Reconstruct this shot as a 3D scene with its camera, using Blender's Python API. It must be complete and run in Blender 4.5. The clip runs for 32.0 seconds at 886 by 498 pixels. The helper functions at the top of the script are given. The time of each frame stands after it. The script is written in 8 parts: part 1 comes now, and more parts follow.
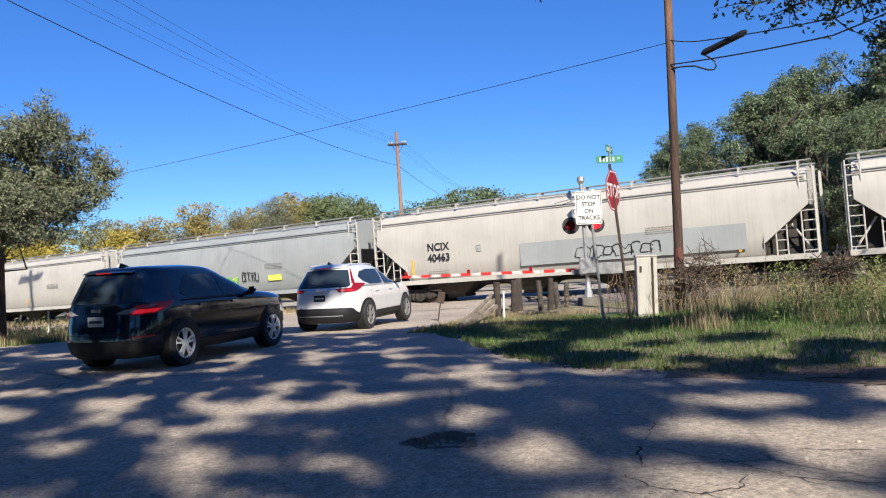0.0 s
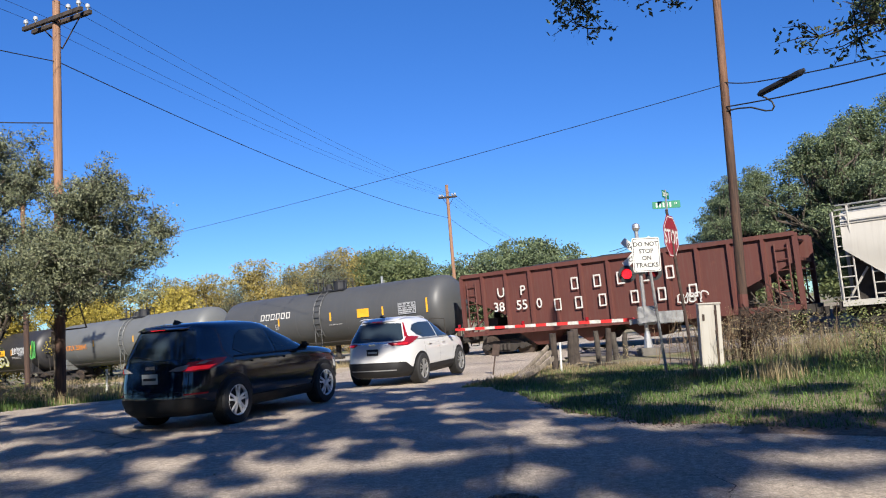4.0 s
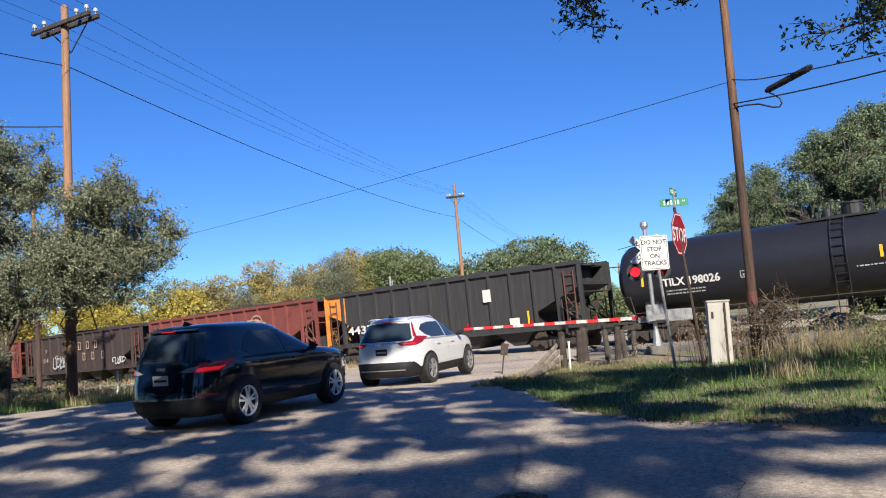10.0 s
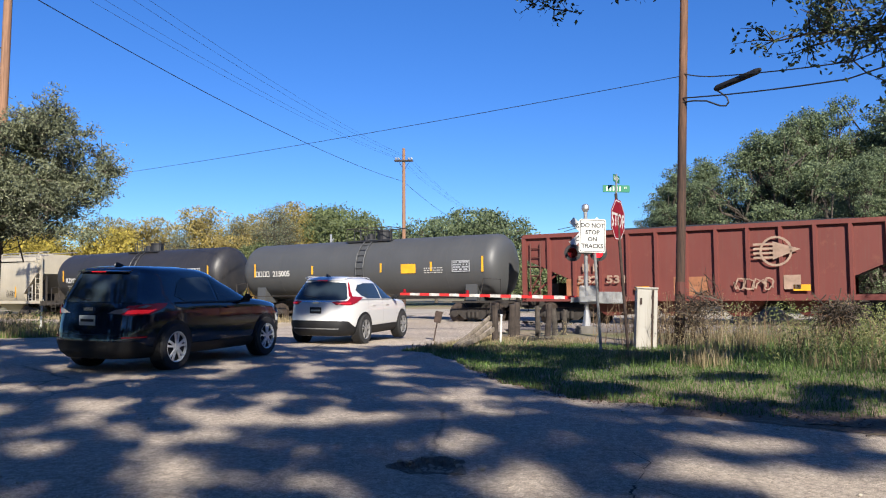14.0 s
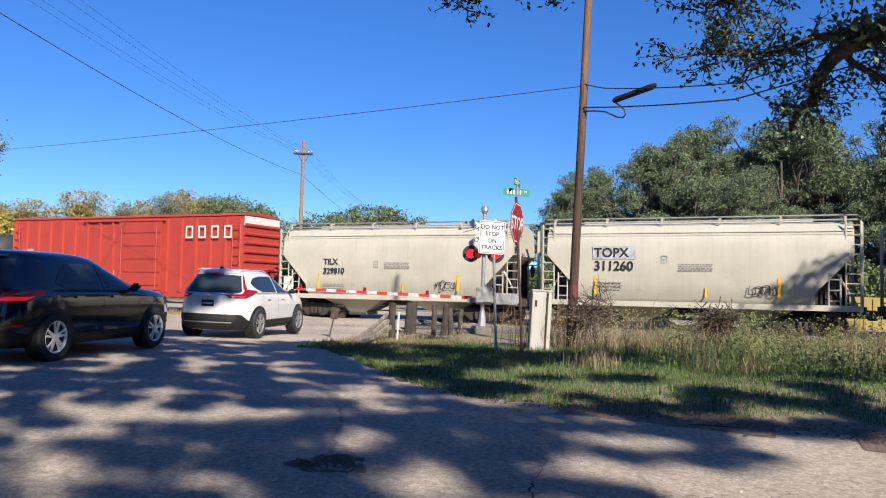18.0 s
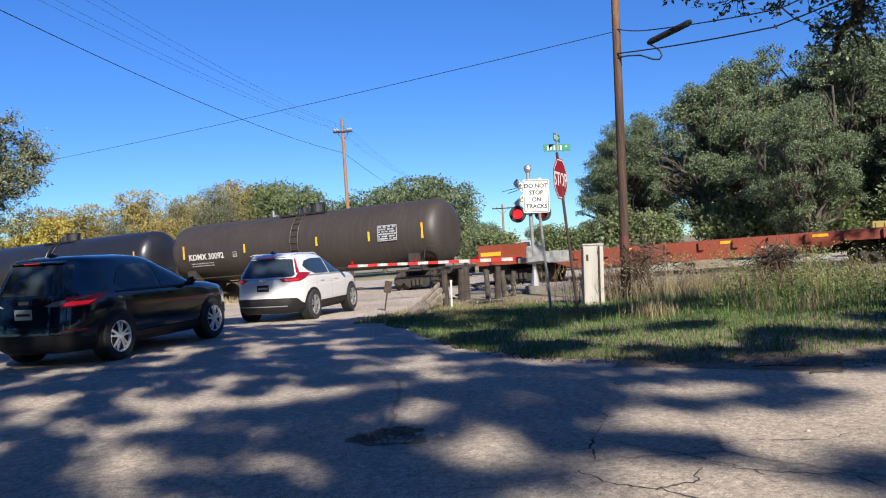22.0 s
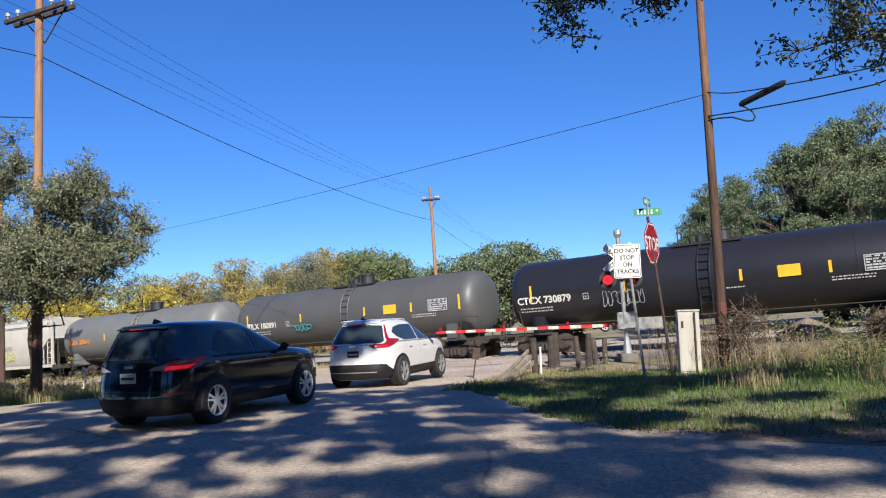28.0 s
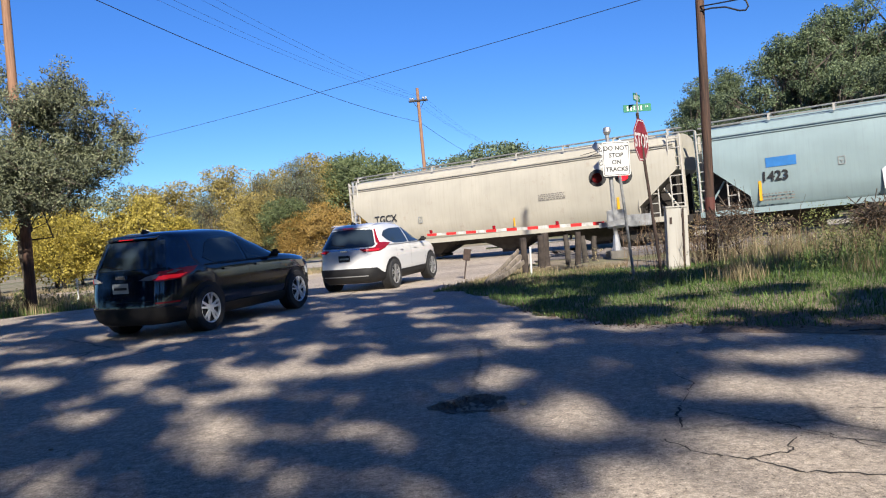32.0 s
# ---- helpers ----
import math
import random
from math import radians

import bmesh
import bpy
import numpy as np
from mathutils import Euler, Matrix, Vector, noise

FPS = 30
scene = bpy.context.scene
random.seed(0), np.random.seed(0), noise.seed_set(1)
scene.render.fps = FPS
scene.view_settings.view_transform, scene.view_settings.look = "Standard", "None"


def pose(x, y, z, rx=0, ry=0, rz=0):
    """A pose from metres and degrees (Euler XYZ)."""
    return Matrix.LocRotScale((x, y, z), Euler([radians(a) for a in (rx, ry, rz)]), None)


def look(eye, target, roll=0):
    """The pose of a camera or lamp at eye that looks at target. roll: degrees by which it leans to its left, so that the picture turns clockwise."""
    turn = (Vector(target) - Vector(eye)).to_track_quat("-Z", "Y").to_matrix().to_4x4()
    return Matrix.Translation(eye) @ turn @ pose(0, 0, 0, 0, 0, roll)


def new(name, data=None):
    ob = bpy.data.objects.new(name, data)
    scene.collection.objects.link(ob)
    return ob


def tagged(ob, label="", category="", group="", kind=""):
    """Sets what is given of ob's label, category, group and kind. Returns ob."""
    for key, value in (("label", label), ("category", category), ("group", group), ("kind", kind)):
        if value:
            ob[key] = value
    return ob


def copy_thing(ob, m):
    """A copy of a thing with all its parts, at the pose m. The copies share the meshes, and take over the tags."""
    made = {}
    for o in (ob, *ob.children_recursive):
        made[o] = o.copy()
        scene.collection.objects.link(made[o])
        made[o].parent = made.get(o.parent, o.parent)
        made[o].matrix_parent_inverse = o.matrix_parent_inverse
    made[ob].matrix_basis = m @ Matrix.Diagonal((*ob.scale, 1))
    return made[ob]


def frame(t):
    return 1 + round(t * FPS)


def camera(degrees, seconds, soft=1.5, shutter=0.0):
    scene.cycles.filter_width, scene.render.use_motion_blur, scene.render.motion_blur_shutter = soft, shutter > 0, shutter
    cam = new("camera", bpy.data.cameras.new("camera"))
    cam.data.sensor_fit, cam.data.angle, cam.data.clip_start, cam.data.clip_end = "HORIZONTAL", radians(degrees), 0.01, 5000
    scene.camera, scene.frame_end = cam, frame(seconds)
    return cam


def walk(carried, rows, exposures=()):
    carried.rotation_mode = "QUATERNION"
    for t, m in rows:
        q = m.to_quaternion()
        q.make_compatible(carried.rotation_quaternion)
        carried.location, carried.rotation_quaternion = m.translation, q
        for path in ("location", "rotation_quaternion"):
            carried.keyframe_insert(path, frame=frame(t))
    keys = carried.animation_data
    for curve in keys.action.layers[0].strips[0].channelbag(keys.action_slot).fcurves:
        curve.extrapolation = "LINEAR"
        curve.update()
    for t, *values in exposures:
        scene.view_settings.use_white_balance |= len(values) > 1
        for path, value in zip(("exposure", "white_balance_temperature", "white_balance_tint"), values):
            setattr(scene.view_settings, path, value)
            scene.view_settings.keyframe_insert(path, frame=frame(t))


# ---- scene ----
cam = camera(60.0, 32.0, soft=1.1, shutter=0.0)
PATH = [
    (0, look((0.021, -0.218, 1.522), (-0.0275, 1.7811, 1.5546), -3.17)),
    (0.5, look((0.011, -0.102, 1.535), (-0.0515, 1.8901, 1.7050), -0.90)),
    (1, look((0.022, 0.040, 1.539), (-0.0631, 2.0264, 1.7526), -3.55)),
    (1.5, look((0.017, 0.044, 1.521), (-0.1020, 2.0315, 1.7083), -6.10)),
    (2, look((0.027, 0.012, 1.547), (-0.1152, 1.9979, 1.7393), -7.90)),
    (2.5, look((0.010, 0.029, 1.538), (-0.1354, 2.0122, 1.7496), -7.83)),
    (3, look((0.008, 0.008, 1.538), (-0.1444, 1.9912, 1.7467), -6.83)),
    (3.5, look((-0.023, 0.039, 1.512), (-0.1814, 2.0232, 1.7105), -4.53)),
    (4, look((-0.021, 0.065, 1.513), (-0.1944, 2.0494, 1.6897), -4.13)),
    (4.5, look((-0.023, 0.060, 1.509), (-0.2600, 2.0379, 1.6859), -4.21)),
    (6.5, look((0.036, 0.091, 1.520), (-0.1857, 2.0718, 1.6807), -5.74)),
    (7, look((0.034, 0.081, 1.516), (-0.1424, 2.0675, 1.6693), -6.16)),
    (7.5, look((0.022, 0.013, 1.534), (-0.1380, 2.0005, 1.6948), -6.11)),
    (8, look((0.018, 0.031, 1.536), (-0.1410, 2.0170, 1.7066), -6.50)),
    (8.5, look((0.017, 0.041, 1.527), (-0.1540, 2.0266, 1.6944), -6.59)),
    (9, look((0.017, 0.067, 1.526), (-0.1645, 2.0521, 1.6932), -5.45)),
    (9.5, look((-0.014, 0.049, 1.528), (-0.2042, 2.0332, 1.6935), -4.39)),
    (10, look((-0.012, 0.038, 1.514), (-0.2065, 2.0206, 1.6912), -4.57)),
    (10.5, look((-0.014, 0.039, 1.539), (-0.2056, 2.0214, 1.7266), -4.64)),
    (11, look((-0.039, 0.037, 1.534), (-0.2356, 2.0189, 1.7178), -5.15)),
    (11.5, look((0.034, 0.056, 1.522), (-0.1766, 2.0390, 1.6770), -7.33)),
    (12, look((0.046, 0.053, 1.521), (-0.1464, 2.0393, 1.6515), -6.35)),
    (12.5, look((-0.018, 0.125, 1.522), (-0.2184, 2.1139, 1.5972), -3.61)),
    (13, look((-0.037, 0.117, 1.530), (-0.3001, 2.0998, 1.5458), -2.16)),
    (13.5, look((-0.074, 0.036, 1.521), (-0.3838, 2.0113, 1.5588), -1.63)),
    (14, look((0.011, -0.071, 1.534), (-0.0378, 1.9271, 1.6155), 0.47)),
    (14.5, look((0.055, -0.146, 1.547), (0.2095, 1.8470, 1.6036), 3.67)),
    (16.5, look((-0.094, -0.021, 1.508), (0.1047, 1.9660, 1.6225), 9.20)),
    (17, look((-0.080, -0.040, 1.509), (0.1793, 1.9376, 1.6570), 8.10)),
    (17.5, look((-0.118, 0.010, 1.517), (0.2486, 1.9691, 1.6833), 6.57)),
    (18, look((-0.089, -0.023, 1.520), (0.1319, 1.9626, 1.6034), 2.38)),
    (18.5, look((-0.022, 0.034, 1.527), (0.0574, 2.0324, 1.4877), -1.61)),
    (19, look((0.014, 0.009, 1.540), (0.0973, 2.0064, 1.4721), -4.26)),
    (19.5, look((0.036, 0.013, 1.534), (0.1586, 2.0081, 1.4753), -5.44)),
    (20, look((0.050, 0.006, 1.543), (0.2070, 1.9991, 1.4950), -6.69)),
    (20.5, look((0.068, 0.012, 1.541), (0.2240, 2.0058, 1.5054), -7.22)),
    (21, look((0.015, 0.007, 1.537), (0.1410, 2.0028, 1.5055), -4.67)),
    (21.5, look((0.008, 0.024, 1.531), (0.1031, 2.0213, 1.5076), -3.12)),
    (22, look((0.006, 0.013, 1.533), (0.0951, 2.0113, 1.5276), -3.26)),
    (22.5, look((0.003, 0.009, 1.537), (0.0653, 2.0083, 1.5510), -3.57)),
    (23, look((0.020, 0.011, 1.535), (0.0377, 2.0109, 1.5735), -4.47)),
    (23.5, look((0.038, -0.003, 1.540), (0.0103, 1.9946, 1.6268), -4.97)),
    (24, look((-0.107, 0.010, 1.502), (-0.1607, 2.0038, 1.6484), -3.62)),
    (24.5, look((0.000, 0.018, 1.545), (-0.0877, 2.0081, 1.7254), -2.82)),
    (25, look((0.009, -0.011, 1.554), (-0.0895, 1.9762, 1.7525), -2.92)),
    (25.5, look((0.006, 0.004, 1.553), (-0.0916, 1.9910, 1.7582), -2.53)),
    (27.5, look((-0.004, 0.007, 1.554), (-0.1041, 1.9929, 1.7654), -2.90)),
    (28, look((-0.019, 0.027, 1.530), (-0.1462, 2.0145, 1.7096), -3.25)),
    (28.5, look((-0.009, 0.034, 1.530), (-0.1523, 2.0243, 1.6689), -3.87)),
    (29, look((0.012, 0.048, 1.539), (-0.1384, 2.0396, 1.6503), -4.34)),
    (29.5, look((-0.019, 0.042, 1.530), (-0.1856, 2.0334, 1.6146), -4.28)),
    (30, look((-0.019, 0.071, 1.519), (-0.2395, 2.0585, 1.5044), -4.49)),
    (30.5, look((0.004, 0.099, 1.549), (-0.2097, 2.0843, 1.4354), -4.96)),
    (31, look((0.025, 0.106, 1.528), (-0.1609, 2.0934, 1.3959), -5.42)),
    (31.5, look((0.022, 0.071, 1.524), (-0.1410, 2.0615, 1.4236), -4.86)),
    (32, look((0.016, 0.069, 1.535), (-0.1055, 2.0642, 1.4592), -4.74)),
]
walk(cam, PATH)

# ---- world and sun ----
SUN_AZ, SUN_EL = 165.0, 33.0     # degrees clockwise from +y, degrees above the horizon
world = bpy.data.worlds.new("sky")
scene.world = world
world.use_nodes = True
wt = world.node_tree
wt.nodes.clear()
w_out = wt.nodes.new("ShaderNodeOutputWorld")
w_bg = wt.nodes.new("ShaderNodeBackground")
w_sky = wt.nodes.new("ShaderNodeTexSky")
w_sky.sky_type = "NISHITA"
w_sky.sun_disc = False
w_sky.sun_elevation = radians(SUN_EL)
w_sky.sun_rotation = radians(SUN_AZ)
w_sky.altitude = 200
w_sky.air_density, w_sky.dust_density, w_sky.ozone_density = 0.9, 0.0, 2.6
w_bg.inputs["Strength"].default_value = 0.088
w_hue = wt.nodes.new("ShaderNodeHueSaturation")
w_hue.inputs["Hue"].default_value = 0.518
w_hue.inputs["Saturation"].default_value = 1.25
wt.links.new(w_sky.outputs[0], w_hue.inputs["Color"])
w_tint = wt.nodes.new("ShaderNodeMix")
w_tint.data_type, w_tint.blend_type = "RGBA", "MULTIPLY"
w_tint.inputs[0].default_value = 1.0
w_tint.inputs[7].default_value = (0.54, 0.86, 0.95, 1)
wt.links.new(w_hue.outputs[0], w_tint.inputs[6])
# deep clear autumn sky: the haze towards the horizon is thin
w_tc = wt.nodes.new("ShaderNodeTexCoord")
w_sep = wt.nodes.new("ShaderNodeSeparateXYZ")
w_ramp = wt.nodes.new("ShaderNodeValToRGB")
w_ramp.color_ramp.elements[0].position, w_ramp.color_ramp.elements[0].color = 0.0, (0.60, 0.58, 0.78, 1)
w_ramp.color_ramp.elements[1].position, w_ramp.color_ramp.elements[1].color = 0.42, (1, 1, 1, 1)
w_low = wt.nodes.new("ShaderNodeMix")
w_low.data_type, w_low.blend_type = "RGBA", "MULTIPLY"
w_low.inputs[0].default_value = 1.0
wt.links.new(w_tc.outputs["Generated"], w_sep.inputs[0])
wt.links.new(w_sep.outputs["Z"], w_ramp.inputs[0])
wt.links.new(w_tint.outputs[2], w_low.inputs[6])
wt.links.new(w_ramp.outputs[0], w_low.inputs[7])
wt.links.new(w_low.outputs[2], w_bg.inputs["Color"])
wt.links.new(w_bg.outputs[0], w_out.inputs["Surface"])

sun = new("sun", bpy.data.lights.new("sun", "SUN"))
sun.data.energy = 5.0
sun.data.angle = radians(0.75)
sun.data.color = (1.0, 0.93, 0.82)
sun.matrix_world = look((0, 0, 60), (-math.sin(radians(SUN_AZ)) * 60, -math.cos(radians(SUN_AZ)) * 60, 60 - 60 * math.tan(radians(SUN_EL))))
scene.view_settings.exposure = 0.98

# ---- the plan: the track's line and the lie of the land ----
TH = radians(-29.034)
UX, UY = math.cos(TH), math.sin(TH)          # along the track, to the east
NX, NY = -math.sin(TH), math.cos(TH)         # across it, away from the road junction
GRADE = 0.0244
TRACK_N = 30.9


def sn(x, y):
    return x * UX + y * UY, x * NX + y * NY


def xy(s, n):
    return s * UX + n * NX, s * UY + n * NY


def track_z(s):
    """Height of the rail tops: an even grade that levels off far away."""
    a = abs(s)
    if a > 60:
        a = 60 + 60 * math.tanh((a - 60) / 60)
    return math.copysign(a, s) * GRADE


def smooth(a, b, x):
    w = min(1.0, max(0.0, (x - a) / (b - a)))
    return w * w * (3 - 2 * w)


def ground_z(x, y):
    s, n = sn(x, y)
    z = track_z(s) * smooth(8, 28, n)
    z += 0.10 * smooth(21, 28.5, n) * (1 - smooth(33.5, 39, n)) - 0.12 * smooth(29, 29.6, n) * (1 - smooth(32.2, 32.8, n))
    if 9.0 < n < 30 and s > -9:
        z += 0.22 * smooth(9.4, 13, n) * smooth(-6, 0, s) * (1 - smooth(17, 24, n))
    return z


# ---- materials ----
def node(nt, kind, **values):
    nd = nt.nodes.new(kind)
    for key, value in values.items():
        nd.inputs[key.replace("_", " ")].default_value = value
    return nd


def ramp(nt, source, stops):
    r = nt.nodes.new("ShaderNodeValToRGB")
    els = r.color_ramp.elements
    els[0].position, els[0].color = stops[0][0], (*stops[0][1], 1)
    els[1].position, els[1].color = stops[-1][0], (*stops[-1][1], 1)
    for pos, col in stops[1:-1]:
        e = els.new(pos)
        e.color = (*col, 1)
    nt.links.new(source, r.inputs[0])
    return r.outputs[0]


def mixed(nt, fac, a, b, mode="MIX"):
    m = nt.nodes.new("ShaderNodeMix")
    m.data_type, m.blend_type = "RGBA", mode
    for sock, val in ((m.inputs[0], fac), (m.inputs[6], a), (m.inputs[7], b)):
        if hasattr(val, "is_linked"):
            nt.links.new(val, sock)
        elif isinstance(val, (int, float)):
            sock.default_value = val
        else:
            sock.default_value = (*val, 1)
    return m.outputs[2]


def mapped(nt, scale, coord="Object"):
    tc = nt.nodes.new("ShaderNodeTexCoord")
    mp = nt.nodes.new("ShaderNodeMapping")
    mp.inputs["Scale"].default_value = scale if hasattr(scale, "__len__") else (scale,) * 3
    nt.links.new(tc.outputs[coord], mp.inputs[0])
    return mp.outputs[0]


def noise_of(nt, vector, scale, detail=4.0, rough=0.6):
    n = node(nt, "ShaderNodeTexNoise", Scale=scale, Detail=detail, Roughness=rough)
    nt.links.new(vector, n.inputs["Vector"])
    return n.outputs["Fac"]


def shader(name, roughness=0.6, metallic=0.0):
    m = bpy.data.materials.new(name)
    m.use_nodes = True
    b = m.node_tree.nodes["Principled BSDF"]
    b.inputs["Roughness"].default_value, b.inputs["Metallic"].default_value = roughness, metallic
    return m, m.node_tree, b


def bump(nt, b, height, strength, distance):
    bn = node(nt, "ShaderNodeBump", Strength=strength, Distance=distance)
    nt.links.new(height, bn.inputs["Height"])
    nt.links.new(bn.outputs[0], b.inputs["Normal"])


def plain(name, color, roughness=0.6, metallic=0.0, vary=0.18, scale=3.0, grain=0.0):
    """A surface of one colour with soft stains and a fine grain."""
    m, nt, b = shader(name, roughness, metallic)
    v = mapped(nt, 1.0)
    big = noise_of(nt, v, scale)
    dark = tuple(c * (1 - 2 * vary) for c in color)
    light = tuple(min(1, c * (1 + vary)) for c in color)
    nt.links.new(ramp(nt, big, [(0.3, dark), (0.7, light)]), b.inputs["Base Color"])
    if grain:
        bump(nt, b, noise_of(nt, v, scale * 14), grain, 0.01)
    return m


def paint(name, color, dirt=0.5, rust=0.2, roughness=0.5, dirt_color=(0.10, 0.085, 0.07), rust_color=(0.16, 0.06, 0.03)):
    """Weathered rail-car paint: faded patches, streaks that run down, rust spots."""
    m, nt, b = shader(name, roughness)
    v = mapped(nt, 1.0)
    fade = ramp(nt, noise_of(nt, v, 0.6, 3), [(0.25, tuple(c * 0.86 for c in color)), (0.75, tuple(min(1, c * 1.08) for c in color))])
    streak = noise_of(nt, mapped(nt, (5.0, 1.0, 0.22)), 2.0, 5, 0.7)
    s_f = ramp(nt, streak, [(0.48, (0, 0, 0)), (0.85, (dirt,) * 3)])
    spots = ramp(nt, noise_of(nt, v, 2.2, 6, 0.75), [(0.58, (0, 0, 0)), (0.74, (rust,) * 3)])
    c = mixed(nt, s_f, fade, dirt_color)
    c = mixed(nt, spots, c, rust_color)
    nt.links.new(c, b.inputs["Base Color"])
    bump(nt, b, noise_of(nt, mapped(nt, (0.7, 0.7, 1.5)), 1.5, 3), 0.12, 0.03)
    return m


M = {}
M["cream"] = paint("cream_paint", (0.399, 0.373, 0.308), 0.22, 0.25)
M["beige"] = paint("beige_paint", (0.373, 0.334, 0.260), 0.22, 0.2)
M["offwhite"] = paint("off_white_paint", (0.390, 0.373, 0.337), 0.25, 0.15)
M["palegrey"] = paint("pale_grey_paint", (0.259, 0.277, 0.277), 0.3, 0.1)
M["paleblue"] = paint("pale_blue_paint", (0.229, 0.303, 0.315), 0.22, 0.1)
M["bluewhite"] = paint("blue_white_paint", (0.344, 0.377, 0.377), 0.18, 0.1)
M["oxide"] = paint("oxide_red_paint", (0.141, 0.033, 0.026), 0.3, 0.3, 0.7, rust_color=(0.27, 0.115, 0.065))
M["darkoxide"] = paint("dark_oxide_paint", (0.090, 0.026, 0.020), 0.35, 0.3, 0.7, rust_color=(0.16, 0.06, 0.03))
M["brownblack"] = paint("brown_black_paint", (0.031, 0.020, 0.017), 0.3, 0.3, 0.75, rust_color=(0.14, 0.05, 0.03))
M["coalblack"] = paint("coal_black_paint", (0.022, 0.022, 0.024), 0.4, 0.1, 0.7)
M["boxred"] = paint("box_red_paint", (0.323, 0.035, 0.023), 0.18, 0.12, 0.55)
M["deckred"] = paint("deck_red_paint", (0.205, 0.040, 0.017), 0.3, 0.3, 0.6)
M["tankmatte"] = paint("tank_charcoal_paint", (0.030, 0.030, 0.033), 0.3, 0.0, 0.6, dirt_color=(0.045, 0.043, 0.042))
M["tankblack"] = paint("tank_black_paint", (0.013, 0.0135, 0.018), 0.3, 0.0, 0.36, dirt_color=(0.026, 0.024, 0.023))
M["tankgrey"] = paint("tank_grey_paint", (0.060, 0.063, 0.066), 0.3, 0.05, 0.5)
M["tanklight"] = paint("tank_light_paint", (0.114, 0.120, 0.120), 0.3, 0.05, 0.5)
M["tankdark"] = paint("tank_dark_paint", (0.021, 0.021, 0.024), 0.3, 0.05, 0.48)
M["tankbrown"] = paint("tank_brown_paint", (0.034, 0.027, 0.023), 0.4, 0.15, 0.55)
M["under"] = plain("underframe_grime", (0.035, 0.029, 0.025), 0.85, 0, 0.25, 4, 0.4)
M["wheel"] = plain("wheel_steel", (0.11, 0.085, 0.07), 0.55, 0.6, 0.2, 5)
M["rail"] = plain("rail_steel", (0.17, 0.10, 0.07), 0.45, 0.6, 0.2, 5)
M["grating"] = plain("galvanised_grating", (0.30, 0.30, 0.29), 0.55, 0.5, 0.15, 8)
M["yellow"] = plain("reflective_yellow", (0.72, 0.36, 0.02), 0.5, 0, 0.1)
M["white"] = plain("white_lettering", (0.52, 0.51, 0.48), 0.6, 0, 0.08)
M["black"] = plain("black_lettering", (0.02, 0.02, 0.022), 0.5, 0, 0.1)
M["orange"] = plain("orange_paint", (0.55, 0.20, 0.035), 0.6, 0, 0.15)
M["red"] = plain("red_paint", (0.50, 0.025, 0.025), 0.45, 0, 0.12)
M["blue"] = plain("blue_paint", (0.03, 0.16, 0.42), 0.5, 0, 0.1)
M["navy"] = plain("navy_paint", (0.085, 0.10, 0.18), 0.5, 0, 0.1)
M["green"] = plain("green_spray_paint", (0.10, 0.42, 0.10), 0.55, 0, 0.2)
M["teal"] = plain("teal_spray_paint", (0.05, 0.30, 0.32), 0.55, 0, 0.2)
M["pink"] = plain("pink_spray_paint", (0.55, 0.24, 0.30), 0.55, 0, 0.2)
M["silver"] = plain("silver_spray_paint", (0.42, 0.43, 0.44), 0.4, 0.2, 0.2)
M["spraywhite"] = plain("white_spray_paint", (0.56, 0.57, 0.58), 0.5, 0, 0.12)
M["limeyellow"] = plain("lime_spray_paint", (0.55, 0.55, 0.10), 0.5, 0, 0.15)
M["printdark"] = plain("faded_black_print", (0.17, 0.155, 0.14), 0.6, 0, 0.15)
M["printlight"] = plain("faded_white_print", (0.40, 0.395, 0.38), 0.6, 0, 0.12)
M["fadedtan"] = plain("faded_tan_lettering", (0.33, 0.225, 0.165), 0.65, 0, 0.18)
M["fadedpatch"] = plain("faded_orange_patch", (0.30, 0.125, 0.06), 0.65, 0, 0.2)
M["coal"] = plain("coal_load", (0.018, 0.018, 0.02), 0.9, 0, 0.3, 12, 0.8)

